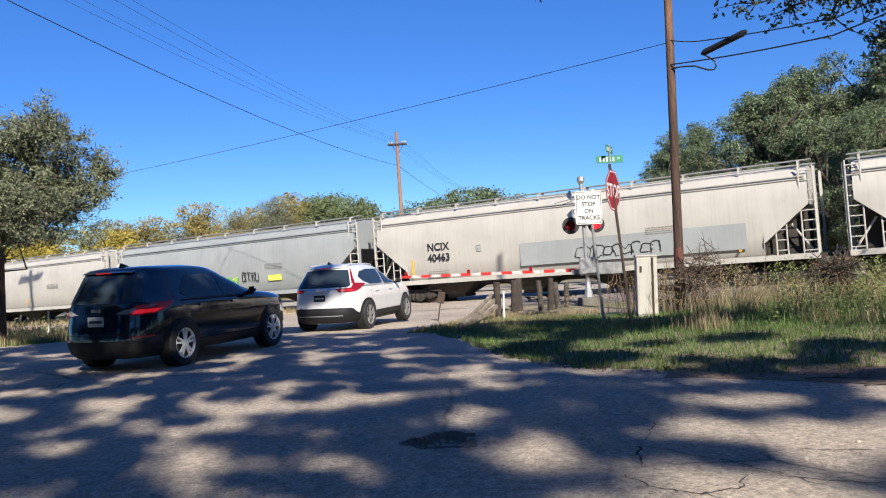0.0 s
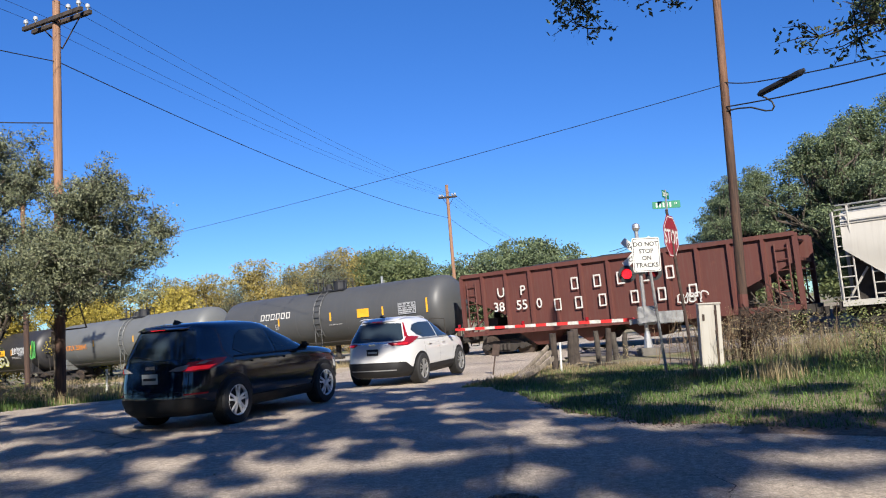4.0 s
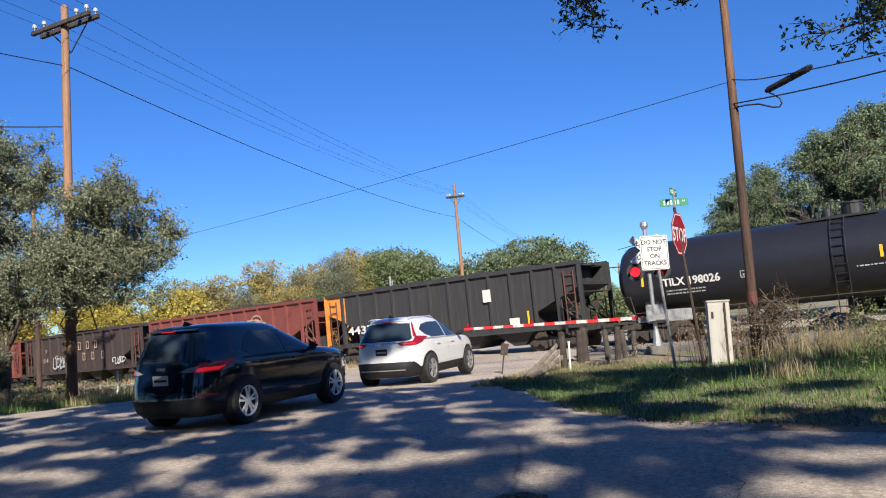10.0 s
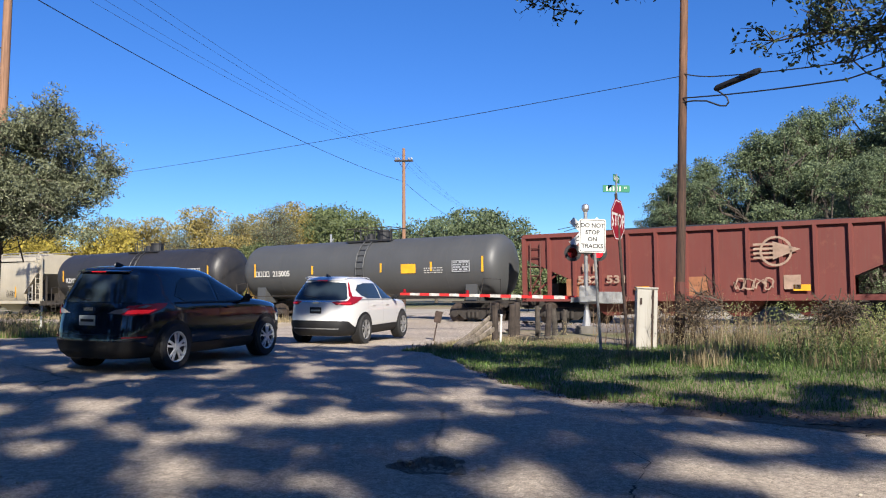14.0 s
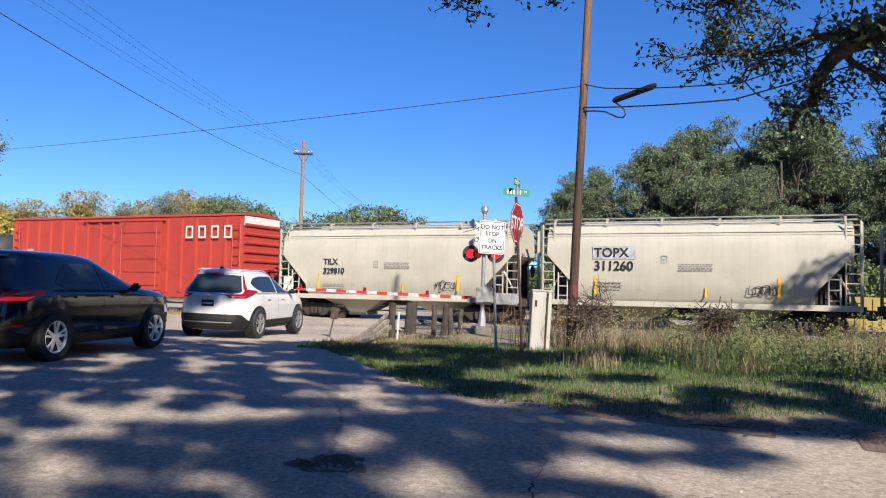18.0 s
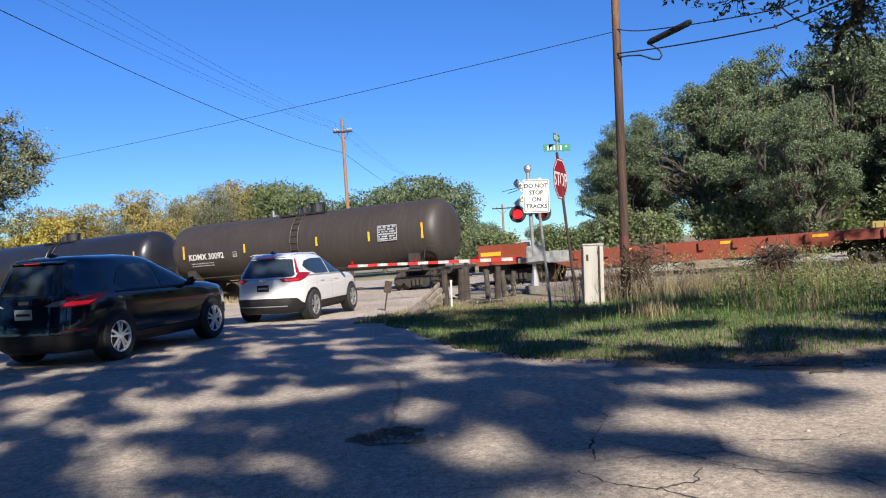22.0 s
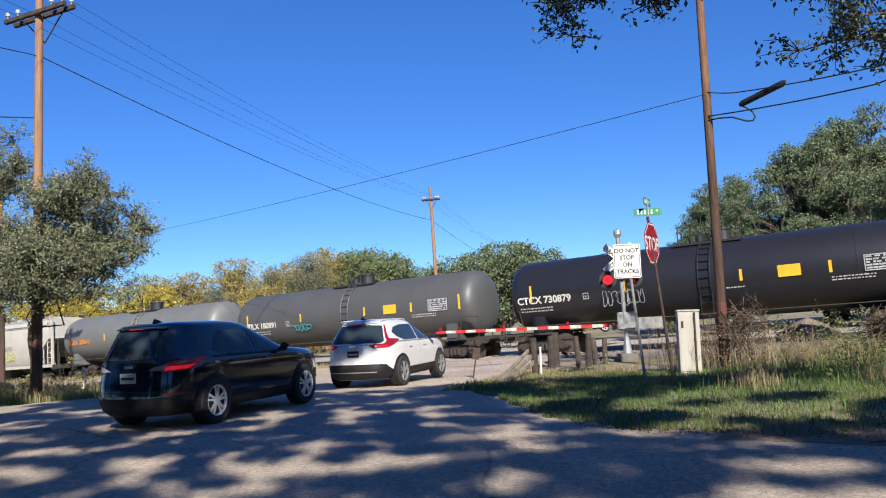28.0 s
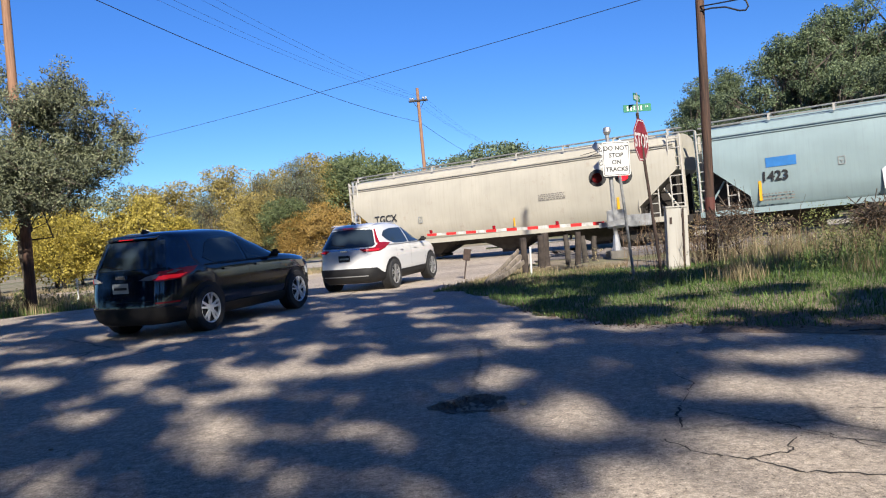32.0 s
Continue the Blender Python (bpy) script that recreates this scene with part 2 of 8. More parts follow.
# ---- mesh helpers ----
class Build:
    """Collects corners and faces of one mesh."""

    def __init__(self):
        self.v, self.f = [], []

    def add(self, verts, faces):
        k = len(self.v)
        self.v += [tuple(p) for p in verts]
        self.f += [tuple(i + k for i in face) for face in faces]
        return self

    def box(self, x0, x1, y0, y1, z0, z1, m=None):
        p = [Vector(c) for c in ((x0, y0, z0), (x1, y0, z0), (x1, y1, z0), (x0, y1, z0), (x0, y0, z1), (x1, y0, z1), (x1, y1, z1), (x0, y1, z1))]
        if m is not None:
            p = [m @ c for c in p]
        return self.add(p, [(3, 2, 1, 0), (4, 5, 6, 7), (0, 1, 5, 4), (1, 2, 6, 5), (2, 3, 7, 6), (3, 0, 4, 7)])

    def tube(self, path, radii, n=8, caps=True):
        """A round bar through the points of path."""
        pts = [Vector(p) for p in path]
        if not hasattr(radii, "__len__"):
            radii = [radii] * len(pts)
        rings = []
        for i, p in enumerate(pts):
            d = (pts[min(i + 1, len(pts) - 1)] - pts[max(i - 1, 0)]).normalized()
            a = d.orthogonal().normalized() if i == 0 else (a - d * a.dot(d)).normalized()
            b = d.cross(a)
            rings.append([p + radii[i] * (a * math.cos(2 * math.pi * k / n) + b * math.sin(2 * math.pi * k / n)) for k in range(n)])
        return self.loft(rings, caps)

    def loft(self, rings, caps=True, closed=True):
        n, k = len(rings[0]), len(rings)
        faces = []
        for i in range(k - 1):
            for j in range(n if closed else n - 1):
                jj = (j + 1) % n
                faces.append((i * n + j, i * n + jj, (i + 1) * n + jj, (i + 1) * n + j))
        if caps and closed:
            faces.append(tuple(reversed(range(n))))
            faces.append(tuple(range((k - 1) * n, k * n)))
        return self.add([p for r in rings for p in r], faces)

    def prism(self, outline, y0, y1):
        """An outline of (x, z) drawn out from y0 to y1."""
        return self.loft([[(x, y0, z) for x, z in outline], [(x, y1, z) for x, z in outline]])

    def slab(self, outline, x0, x1):
        """An outline of (y, z) drawn out from x0 to x1."""
        return self.loft([[(x0, y, z) for y, z in outline], [(x1, y, z) for y, z in outline]])

    def disc(self, c, axis, r, depth, n=16):
        a = Vector(axis).normalized()
        return self.tube([Vector(c), Vector(c) + a * depth], r, n)

    def mesh(self, name, smooth_faces=False):
        me = bpy.data.meshes.new(name)
        me.from_pydata(self.v, [], self.f)
        bm = bmesh.new()
        bm.from_mesh(me)
        bmesh.ops.recalc_face_normals(bm, faces=bm.faces)
        if smooth_faces:
            for f in bm.faces:
                f.smooth = True
            for e in bm.edges:
                if len(e.link_faces) == 2 and e.calc_face_angle(0) > 0.7:
                    e.smooth = False
        bm.to_mesh(me)
        bm.free()
        return me


def part(name, mesh, material, parent=None, label="", at=None):
    """One mesh object under a thing or a part; mesh is a Build or a finished mesh, which may be shared."""
    if isinstance(mesh, Build):
        mesh = mesh.mesh(name)
    if not mesh.materials:
        mesh.materials.append(material)
    ob = new(name, mesh)
    ob.parent = parent
    if at is not None:
        ob.matrix_basis = at
    if label:
        ob["label"] = label
    return ob


def bevelled(build, width, segments=2):
    bm = bmesh.new()
    me = build.mesh("bevel_source")
    bm.from_mesh(me)
    bmesh.ops.remove_doubles(bm, verts=bm.verts, dist=0.0004)
    bmesh.ops.bevel(bm, geom=[e for e in bm.edges if len(e.link_faces) == 2 and e.calc_face_angle(0) > 0.5], offset=width, segments=segments, affect="EDGES", clamp_overlap=True)
    bm.to_mesh(me)
    bm.free()
    return me


GLYPHS = {}


def letters(text, height, bold=0.0, stretch=1.0):
    """A flat mesh of the words, in x and z, its lower left corner at the origin."""
    key = (text, height, bold, stretch)
    if key not in GLYPHS:
        cu = bpy.data.curves.new("words", "FONT")
        cu.body, cu.size, cu.offset = text, height * 1.37, bold
        cu.resolution_u = 3
        ob = bpy.data.objects.new("words", cu)
        scene.collection.objects.link(ob)
        me = bpy.data.meshes.new_from_object(ob.evaluated_get(bpy.context.evaluated_depsgraph_get()))
        bpy.data.objects.remove(ob)
        bpy.data.curves.remove(cu)
        for v in me.vertices:
            x, z = v.co.x, v.co.y
            v.co = (x * stretch, 0, z)
        me.materials.clear()
        GLYPHS[key] = me
    return GLYPHS[key]


def tinted(me, material):
    """The mesh in that material: a copy if it already wears another."""
    if me.materials and me.materials[0] != material:
        me = me.copy()
        me.materials.clear()
    return me


def thing(name, m, label, category, group="", kind=""):
    ob = new(name)
    ob.empty_display_size = 0.3
    ob.matrix_basis = m
    return tagged(ob, label, category, group, kind)

# ---- ground, roads and track ----
def material_ground():
    m, nt, b = shader("dry_ground", 0.95)
    v = mapped(nt, 1.0)
    big = noise_of(nt, v, 0.18, 5, 0.65)
    fine = noise_of(nt, v, 9.0, 6, 0.7)
    soil = ramp(nt, fine, [(0.3, (0.16, 0.12, 0.08)), (0.7, (0.34, 0.27, 0.19))])
    grass = ramp(nt, fine, [(0.3, (0.05, 0.06, 0.02)), (0.7, (0.17, 0.17, 0.06))])
    f = ramp(nt, big, [(0.42, (0, 0, 0)), (0.58, (1, 1, 1))])
    nt.links.new(mixed(nt, f, soil, grass), b.inputs["Base Color"])
    bump(nt, b, fine, 0.6, 0.05)
    return m


def material_gravel(name, a, c, scale=22):
    m, nt, b = shader(name, 0.95)
    v = mapped(nt, 1.0)
    vo = node(nt, "ShaderNodeTexVoronoi", Scale=scale)
    nt.links.new(v, vo.inputs["Vector"])
    tone = mixed(nt, 0.55, ramp(nt, vo.outputs["Color"], [(0.1, a), (0.9, c)]), ramp(nt, noise_of(nt, v, 0.5, 5), [(0.3, a), (0.7, c)]))
    nt.links.new(tone, b.inputs["Base Color"])
    bump(nt, b, vo.outputs["Distance"], 0.7, 0.04)
    return m


def material_asphalt():
    m, nt, b = shader("worn_asphalt", 0.88)
    v = mapped(nt, 1.0)
    grit = noise_of(nt, v, 45.0, 4, 0.8)
    wear = noise_of(nt, v, 0.35, 6, 0.6)
    base = ramp(nt, wear, [(0.3, (0.30, 0.255, 0.212)), (0.55, (0.39, 0.330, 0.270)), (0.75, (0.47, 0.395, 0.320))])
    speck = mixed(nt, 1.0, ramp(nt, grit, [(0.36, (0.62, 0.62, 0.62)), (0.64, (1.32, 1.31, 1.29))]), ramp(nt, noise_of(nt, v, 140.0, 3, 0.7), [(0.36, (0.6, 0.59, 0.58)), (0.56, (1.05, 1.05, 1.05)), (0.68, (1.5, 1.49, 1.47))]), "MULTIPLY")
    coarse = ramp(nt, noise_of(nt, v, 13.0, 5, 0.75), [(0.36, (0.70, 0.69, 0.68)), (0.5, (1.0, 1.0, 1.0)), (0.64, (1.32, 1.31, 1.29))])
    speck = mixed(nt, 1.0, speck, coarse, "MULTIPLY")
    pits = ramp(nt, noise_of(nt, v, 58.0, 2, 0.5), [(0.30, (0.25, 0.24, 0.23)), (0.37, (1.0, 1.0, 1.0))])
    speck = mixed(nt, 1.0, speck, pits, "MULTIPLY")
    c = mixed(nt, 1.0, base, speck, "MULTIPLY")
    wob = mixed(nt, 0.22, v, noise_color(nt, v, 1.7))
    vo = node(nt, "ShaderNodeTexVoronoi", Scale=0.42)
    vo.feature = "DISTANCE_TO_EDGE"
    nt.links.new(wob, vo.inputs["Vector"])
    crack = ramp(nt, vo.outputs["Distance"], [(0.0, (1, 1, 1)), (0.012, (0, 0, 0))])
    some = ramp(nt, noise_of(nt, v, 0.22, 3), [(0.46, (0, 0, 0)), (0.6, (0.85, 0.85, 0.85))])
    cf = mixed(nt, 1.0, crack, some, "MULTIPLY")
    c = mixed(nt, cf, c, (0.035, 0.03, 0.026))
    dust = ramp(nt, noise_of(nt, v, 1.1, 5, 0.7), [(0.52, (0, 0, 0)), (0.75, (0.35, 0.35, 0.35))])
    c = mixed(nt, dust, c, (0.40, 0.335, 0.265))
    nt.links.new(c, b.inputs["Base Color"])
    bump(nt, b, grit, 0.5, 0.012)
    return m


def noise_color(nt, vector, scale):
    n = node(nt, "ShaderNodeTexNoise", Scale=scale, Detail=4.0)
    nt.links.new(vector, n.inputs["Vector"])
    return n.outputs["Color"]


M["ground"] = material_ground()
M["sand"] = material_gravel("pale_track_gravel", (0.30, 0.24, 0.17), (0.52, 0.43, 0.32), 30)
M["ballast"] = material_gravel("dark_ballast", (0.07, 0.06, 0.055), (0.24, 0.21, 0.19), 16)
M["mound"] = material_gravel("brown_gravel", (0.10, 0.078, 0.058), (0.20, 0.16, 0.12), 12)
M["yard"] = material_gravel("pale_yard_gravel", (0.24, 0.21, 0.175), (0.42, 0.38, 0.32), 12)
M["asphalt"] = material_asphalt()
M["tie"] = plain("tie_wood", (0.075, 0.055, 0.042), 0.9, 0, 0.3, 5, 0.5)

HOLE = (-0.23, 6.30)


def lines(fine0, fine1, step, far, coarse):
    out = list(np.arange(fine0, fine1, step))
    a, d = fine0, coarse
    low = []
    while a > -far:
        a -= d
        d *= 1.25
        low.append(a)
    a, d, high = fine1, coarse, []
    while a < far:
        high.append(a)
        a += d
        d *= 1.25
    return sorted(low) + out + high


CROSS = (0.279, 0.960)         # the way the crossing road runs


def across(x, y):
    """Distance to the right of the crossing road's right edge, and along it."""
    dx, dy = x + 1.25, y - 17.2
    return dx * CROSS[1] - dy * CROSS[0], dx * CROSS[0] + dy * CROSS[1]


def is_road(x, y):
    s, n = sn(x, y)
    wob = 0.12 * math.sin(1.7 * s + 0.6) + 0.08 * math.sin(4.1 * s) + 0.05 * math.sin(9.3 * s + 1)
    if n < 7.6 + wob and n > -9:
        return True
    side, along = across(x, y)
    if along > -14 and -9.6 + wob < side < 0.0 + wob * 0.7 and n < 46:
        return True
    # rounded corners of the mouth, the right one cut back along a slant
    if 7.0 < n < 14.2 and s < 9:
        lim = 9.35 + 5.2 * max(0.0, (-3.2 - s) / 5.6) ** 1.35 + wob
        if n < lim and side > -2:
            return True
    if n < 13 and side <= -9.0:
        return n < 7.6 + 5.2 * max(0.0, 1 - (-9.6 - side) / 3.2) ** 1.6 + wob
    return False


def sheet(name, xs, ys, height, keep, material):
    nx, ny = len(xs), len(ys)
    v = [(x, y, height(x, y)) for x in xs for y in ys]
    f = []
    for i in range(nx - 1):
        for j in range(ny - 1):
            if keep is None or keep((xs[i] + xs[i + 1]) / 2, (ys[j] + ys[j + 1]) / 2):
                f.append((i * ny + j, (i + 1) * ny + j, (i + 1) * ny + j + 1, i * ny + j + 1))
    me = bpy.data.meshes.new(name)
    me.from_pydata(v, [], f)
    me.polygons.foreach_set("use_smooth", [True] * len(f))
    me.materials.append(material)
    ob = new(name, me)
    return ob


def lobes(a):
    """The uneven outline of the pothole: how far in or out it lies at angle a."""
    return 1 + 0.13 * math.sin(3 * a + 1) + 0.10 * math.sin(5 * a + 2.3) + 0.05 * math.sin(9 * a)


def hole_z(x, y):
    dx, dy = (x - HOLE[0]) / 0.30, (y - HOLE[1]) / 0.30
    r = math.hypot(dx, dy) * lobes(math.atan2(dy, dx))
    return -0.075 * (1 - smooth(0.3 + 0.5 * smooth(-0.5, 0.4, dy), 1.04, r + 0.06 * math.sin(9 * x) * math.sin(11 * y)))


def road_z(x, y):
    s, n = sn(x, y)
    return ground_z(x, y) + 0.012 + hole_z(x, y) + 0.006 * math.sin(x * 1.9) * math.sin(y * 1.3) + 0.11 * smooth(28, 29.3, n) * (1 - smooth(32.5, 33.8, n))


tagged(sheet("ground", lines(-18, 16, 0.8, 2500, 1.0), lines(-2, 40, 0.8, 2500, 1.0), lambda x, y: ground_z(x, y) - (0.10 if is_road(x, y) else 0.0), None, M["ground"]),
       "dry soil with patches of grass and weeds", "ground", kind="structure")
def with_fine(base, a, c, step):
    return [v for v in base if v < a or v > c] + list(np.arange(a, c, step)) + [c]


tagged(sheet("road", sorted(with_fine(lines(-13, 9, 0.16, 90, 0.5), -0.8, 0.25, 0.035)), sorted(with_fine(lines(3, 22, 0.16, 60, 0.5), 6.0, 6.85, 0.035)), road_z, is_road, M["asphalt"]),
       "worn grey asphalt road with cracks and a pothole", "road", kind="structure")


soil = Build()
_ring = [(f, 6.2832 * k / 30) for f in (0.3, 0.6, 0.8, 0.92, 1.03) for k in range(30)]
_soil = [(HOLE[0] + 0.30 * f * math.cos(a) / lobes(a), HOLE[1] + 0.30 * f * math.sin(a) / lobes(a), f) for f, a in _ring]
soil.add([(HOLE[0], HOLE[1], road_z(*HOLE[:2]) + 0.014)] + [(x, y, road_z(x, y) + (0.016 if f < 1 else 0.002) + 0.006 * math.sin(31 * x) * math.sin(37 * y)) for x, y, f in _soil],
         [(0, k + 1, (k + 1) % 30 + 1) for k in range(30)] + [(1 + 30 * j + k, 31 + 30 * j + k, 31 + 30 * j + (k + 1) % 30, 1 + 30 * j + (k + 1) % 30) for j in range(4) for k in range(30)])
POTHOLE = soil


def strip(name, s0, s1, n0, n1, lift, step, material, label, keep=None, cat="ground"):
    ss = np.arange(s0, s1 + step, step)
    ns = np.linspace(n0, n1, max(2, int(abs(n1 - n0) / 0.8) + 1))
    v, f = [], []
    for s in ss:
        for n in ns:
            nn = n + 0.25 * math.sin(0.9 * s + n) * (1 if n in (ns[0], ns[-1]) else 0)
            x, y = xy(s, nn)
            v.append((x, y, ground_z(x, y) + lift))
    k = len(ns)
    for i in range(len(ss) - 1):
        for j in range(k - 1):
            x, y = xy((ss[i] + ss[i + 1]) / 2, (ns[j] + ns[j + 1]) / 2)
            if keep is None or keep(x, y):
                f.append((i * k + j, (i + 1) * k + j, (i + 1) * k + j + 1, i * k + j + 1))
    me = bpy.data.meshes.new(name)
    me.from_pydata(v, [], f)
    me.materials.append(material)
    return tagged(new(name, me), label, cat, kind="structure")


strip("gravel_verge", -120, -15, 14.0, 27.6, 0.015, 0.5, M["sand"], "pale dry gravel verge beside the track", lambda x, y: not is_road(x, y))
# loose soil, coloured dark in part for the shade on the hole's far wall
M["potsoil"] = material_gravel("pothole_soil_with_shade", (0.07, 0.056, 0.045), (0.26, 0.21, 0.165), 40)
M["dirt"] = material_gravel("leaf_strewn_dirt", (0.10, 0.065, 0.045), (0.26, 0.185, 0.125), 26)
strip("dirt_shoulder", -3.5, 40, 8.7, 10.2, 0.016, 0.4, M["dirt"], "brown dirt shoulder strewn with dead leaves", lambda x, y: not is_road(x, y))
tagged(part("pothole_soil", POTHOLE, M["potsoil"]), "loose soil in the pothole, its dark tone partly painted shade", "soil", kind="structure")
strip("ballast_verge", -12, 30, 24.6, 28.6, 0.014, 0.5, M["ballast"], "dark cinder and ballast between the weeds and the track", lambda x, y: not is_road(x, y))
strip("gravel_yard", -60, 60, 34.5, 52, 0.012, 1.0, M["yard"], "pale gravel yard behind the track", lambda x, y: not is_road(x, y))

# ballast bed, ties and rails
ss = list(range(-160, 161, 2))
b = Build()
b.loft([[(*xy(s, TRACK_N + dn), track_z(s) + dz) for dn, dz in ((-2.6, -0.42), (-1.6, -0.16), (1.6, -0.16), (2.6, -0.42), (2.4, -0.7), (-2.4, -0.7))] for s in ss])
bed = tagged(part("track_bed", b, M["ballast"]), "dark stone ballast bed under the rails", "track bed", kind="structure")
tie_mesh = Build().box(-0.115, 0.115, -1.3, 1.3, -0.2, -0.135).mesh("tie")
for k in range(-70, 40):
    s_ = k * 0.56
    x_, y_ = xy(s_, TRACK_N)
    if not is_road(x_, y_):
        part("tie", tie_mesh, M["tie"], bed, "", pose(x_, y_, track_z(s_), 0, 0, math.degrees(TH)))
br = random.Random(12)
stones = Build()
for _ in range(5200):
    s_, n_ = br.uniform(-22, 12), TRACK_N - br.uniform(0.9, 4.2)
    x_, y_ = xy(s_, n_)
    if is_road(x_, y_):
        continue
    d_ = TRACK_N - n_
    z_ = max(track_z(s_) - (0.16 if d_ < 1.6 else 0.16 + 0.26 * (d_ - 1.6)), ground_z(x_, y_)) if d_ < 2.9 else ground_z(x_, y_)
    r_ = br.uniform(0.025, 0.06)
    stones.add([(x_ + dx * r_ * br.uniform(0.6, 1.3), y_ + dy * r_ * br.uniform(0.6, 1.3), z_ + r_ * 0.4 + dz * r_ * 0.8) for dx, dy, dz in ((1, 0, 0), (0, 1, 0), (-1, 0, 0), (0, -1, 0), (0, 0, 1), (0, 0, -1))], [(0, 1, 4), (1, 2, 4), (2, 3, 4), (3, 0, 4), (1, 0, 5), (2, 1, 5), (3, 2, 5), (0, 3, 5)])
tagged(part("ballast_stones", stones, M["ballast"]), "loose dark ballast stones along the track", "stones", kind="stuff")
rail_prof = [(-0.07, -0.17), (-0.07, -0.15), (-0.012, -0.13), (-0.012, -0.04), (-0.037, -0.03), (-0.037, 0), (0.037, 0), (0.037, -0.03), (0.012, -0.04), (0.012, -0.13), (0.07, -0.15), (0.07, -0.17)]
for dn in (-0.755, 0.755):
    b = Build().loft([[(*xy(s, TRACK_N + dn + dy), track_z(s) + dz) for dy, dz in rail_prof] for s in range(-900, 901, 20)])
    tagged(part("rail", b, M["rail"]), "brown steel rail with a worn top", "rail", "rails", "structure")

# ---- the freight train: cars are built along x (east), y away from the junction, z from the rail tops ----
def truck_meshes():
    g = {}
    out = [(-1.25, 0.42), (-1.05, 0.62), (-0.55, 0.72), (0.55, 0.72), (1.05, 0.62), (1.25, 0.42), (1.05, 0.36), (0.72, 0.44), (0.45, 0.22), (-0.45, 0.22), (-0.72, 0.44), (-1.05, 0.36)]
    b = Build().prism(out, -0.09, 0.09)
    for x in (-0.9, 0.9):
        b.disc((x, -0.16, 0.46), (0, 1, 0), 0.15, 0.30, 12)
    g["side_frame"] = b.mesh("side_frame")
    g["spring"] = Build().tube([(0, -0.1, 0.3), (0, -0.1, 0.56)], 0.085, 10).mesh("spring", True)
    b = Build()
    b.tube([(0, -0.07, 0), (0, -0.065, 0), (0, -0.06, 0), (0, 0.06, 0), (0, 0.062, 0), (0, 0.09, 0)], [0.30, 0.38, 0.455, 0.46, 0.49, 0.49], 24)
    b.disc((0, -0.11, 0), (0, 1, 0), 0.12, 0.1, 14)
    g["wheel"] = b.mesh("wheel", True)
    g["axle"] = Build().tube([(0, -0.8, 0), (0, 0.8, 0)], 0.08, 10).mesh("axle", True)
    g["truck"] = Build().box(-0.28, 0.28, -1.1, 1.1, 0.45, 0.72).mesh("truck")
    b = Build().box(-0.45, 0.35, -0.14, 0.14, 0.72, 1.0)
    b.box(0.3, 0.52, -0.17, 0.17, 0.66, 1.02)
    g["coupler"] = b.mesh("coupler")
    for key, me in g.items():
        me.materials.append(M["wheel"] if key in ("wheel", "axle") else M["under"])
    return g


RUN = truck_meshes()


def running_gear(car, half, inset):
    for sx in (-1, 1):
        tr = part("truck", RUN["truck"], None, car, at=pose(sx * (half - inset), 0, 0))
        for sy in (-1, 1):
            part("side_frame", RUN["side_frame"], None, tr, at=pose(0, sy * 0.98, 0, 0, 0, 0 if sy < 0 else 180))
            for kx in (-0.2, 0.0, 0.2):
                part("spring", RUN["spring"], None, tr, at=pose(kx, sy * 1.0, 0, 0, 0, 0 if sy < 0 else 180))
            for wx in (-0.9, 0.9):
                part("wheel", RUN["wheel"], None, tr, at=pose(wx, sy * 0.74, 0.46, 0, 0, 0 if sy < 0 else 180))
        for wx in (-0.9, 0.9):
            part("axle", RUN["axle"], None, tr, at=pose(wx, 0, 0.46))
        part("coupler", RUN["coupler"], None, car, at=pose(sx * half, 0, 0, 0, 0, 0 if sx > 0 else 180))


def ladder_mesh(height, width, rungs, bar=0.022, rail=0.03):
    b = Build()
    for x in (-width / 2, width / 2):
        b.tube([(x, 0, 0), (x, 0, height)], rail, 6)
    for k in range(rungs):
        z = (k + 0.5) * height / rungs
        b.tube([(-width / 2, 0, z), (width / 2, 0, z)], bar, 6, False)
    return b


PANEL = {}


def shared(key, make):
    if key not in PANEL:
        PANEL[key] = make()
    return PANEL[key]


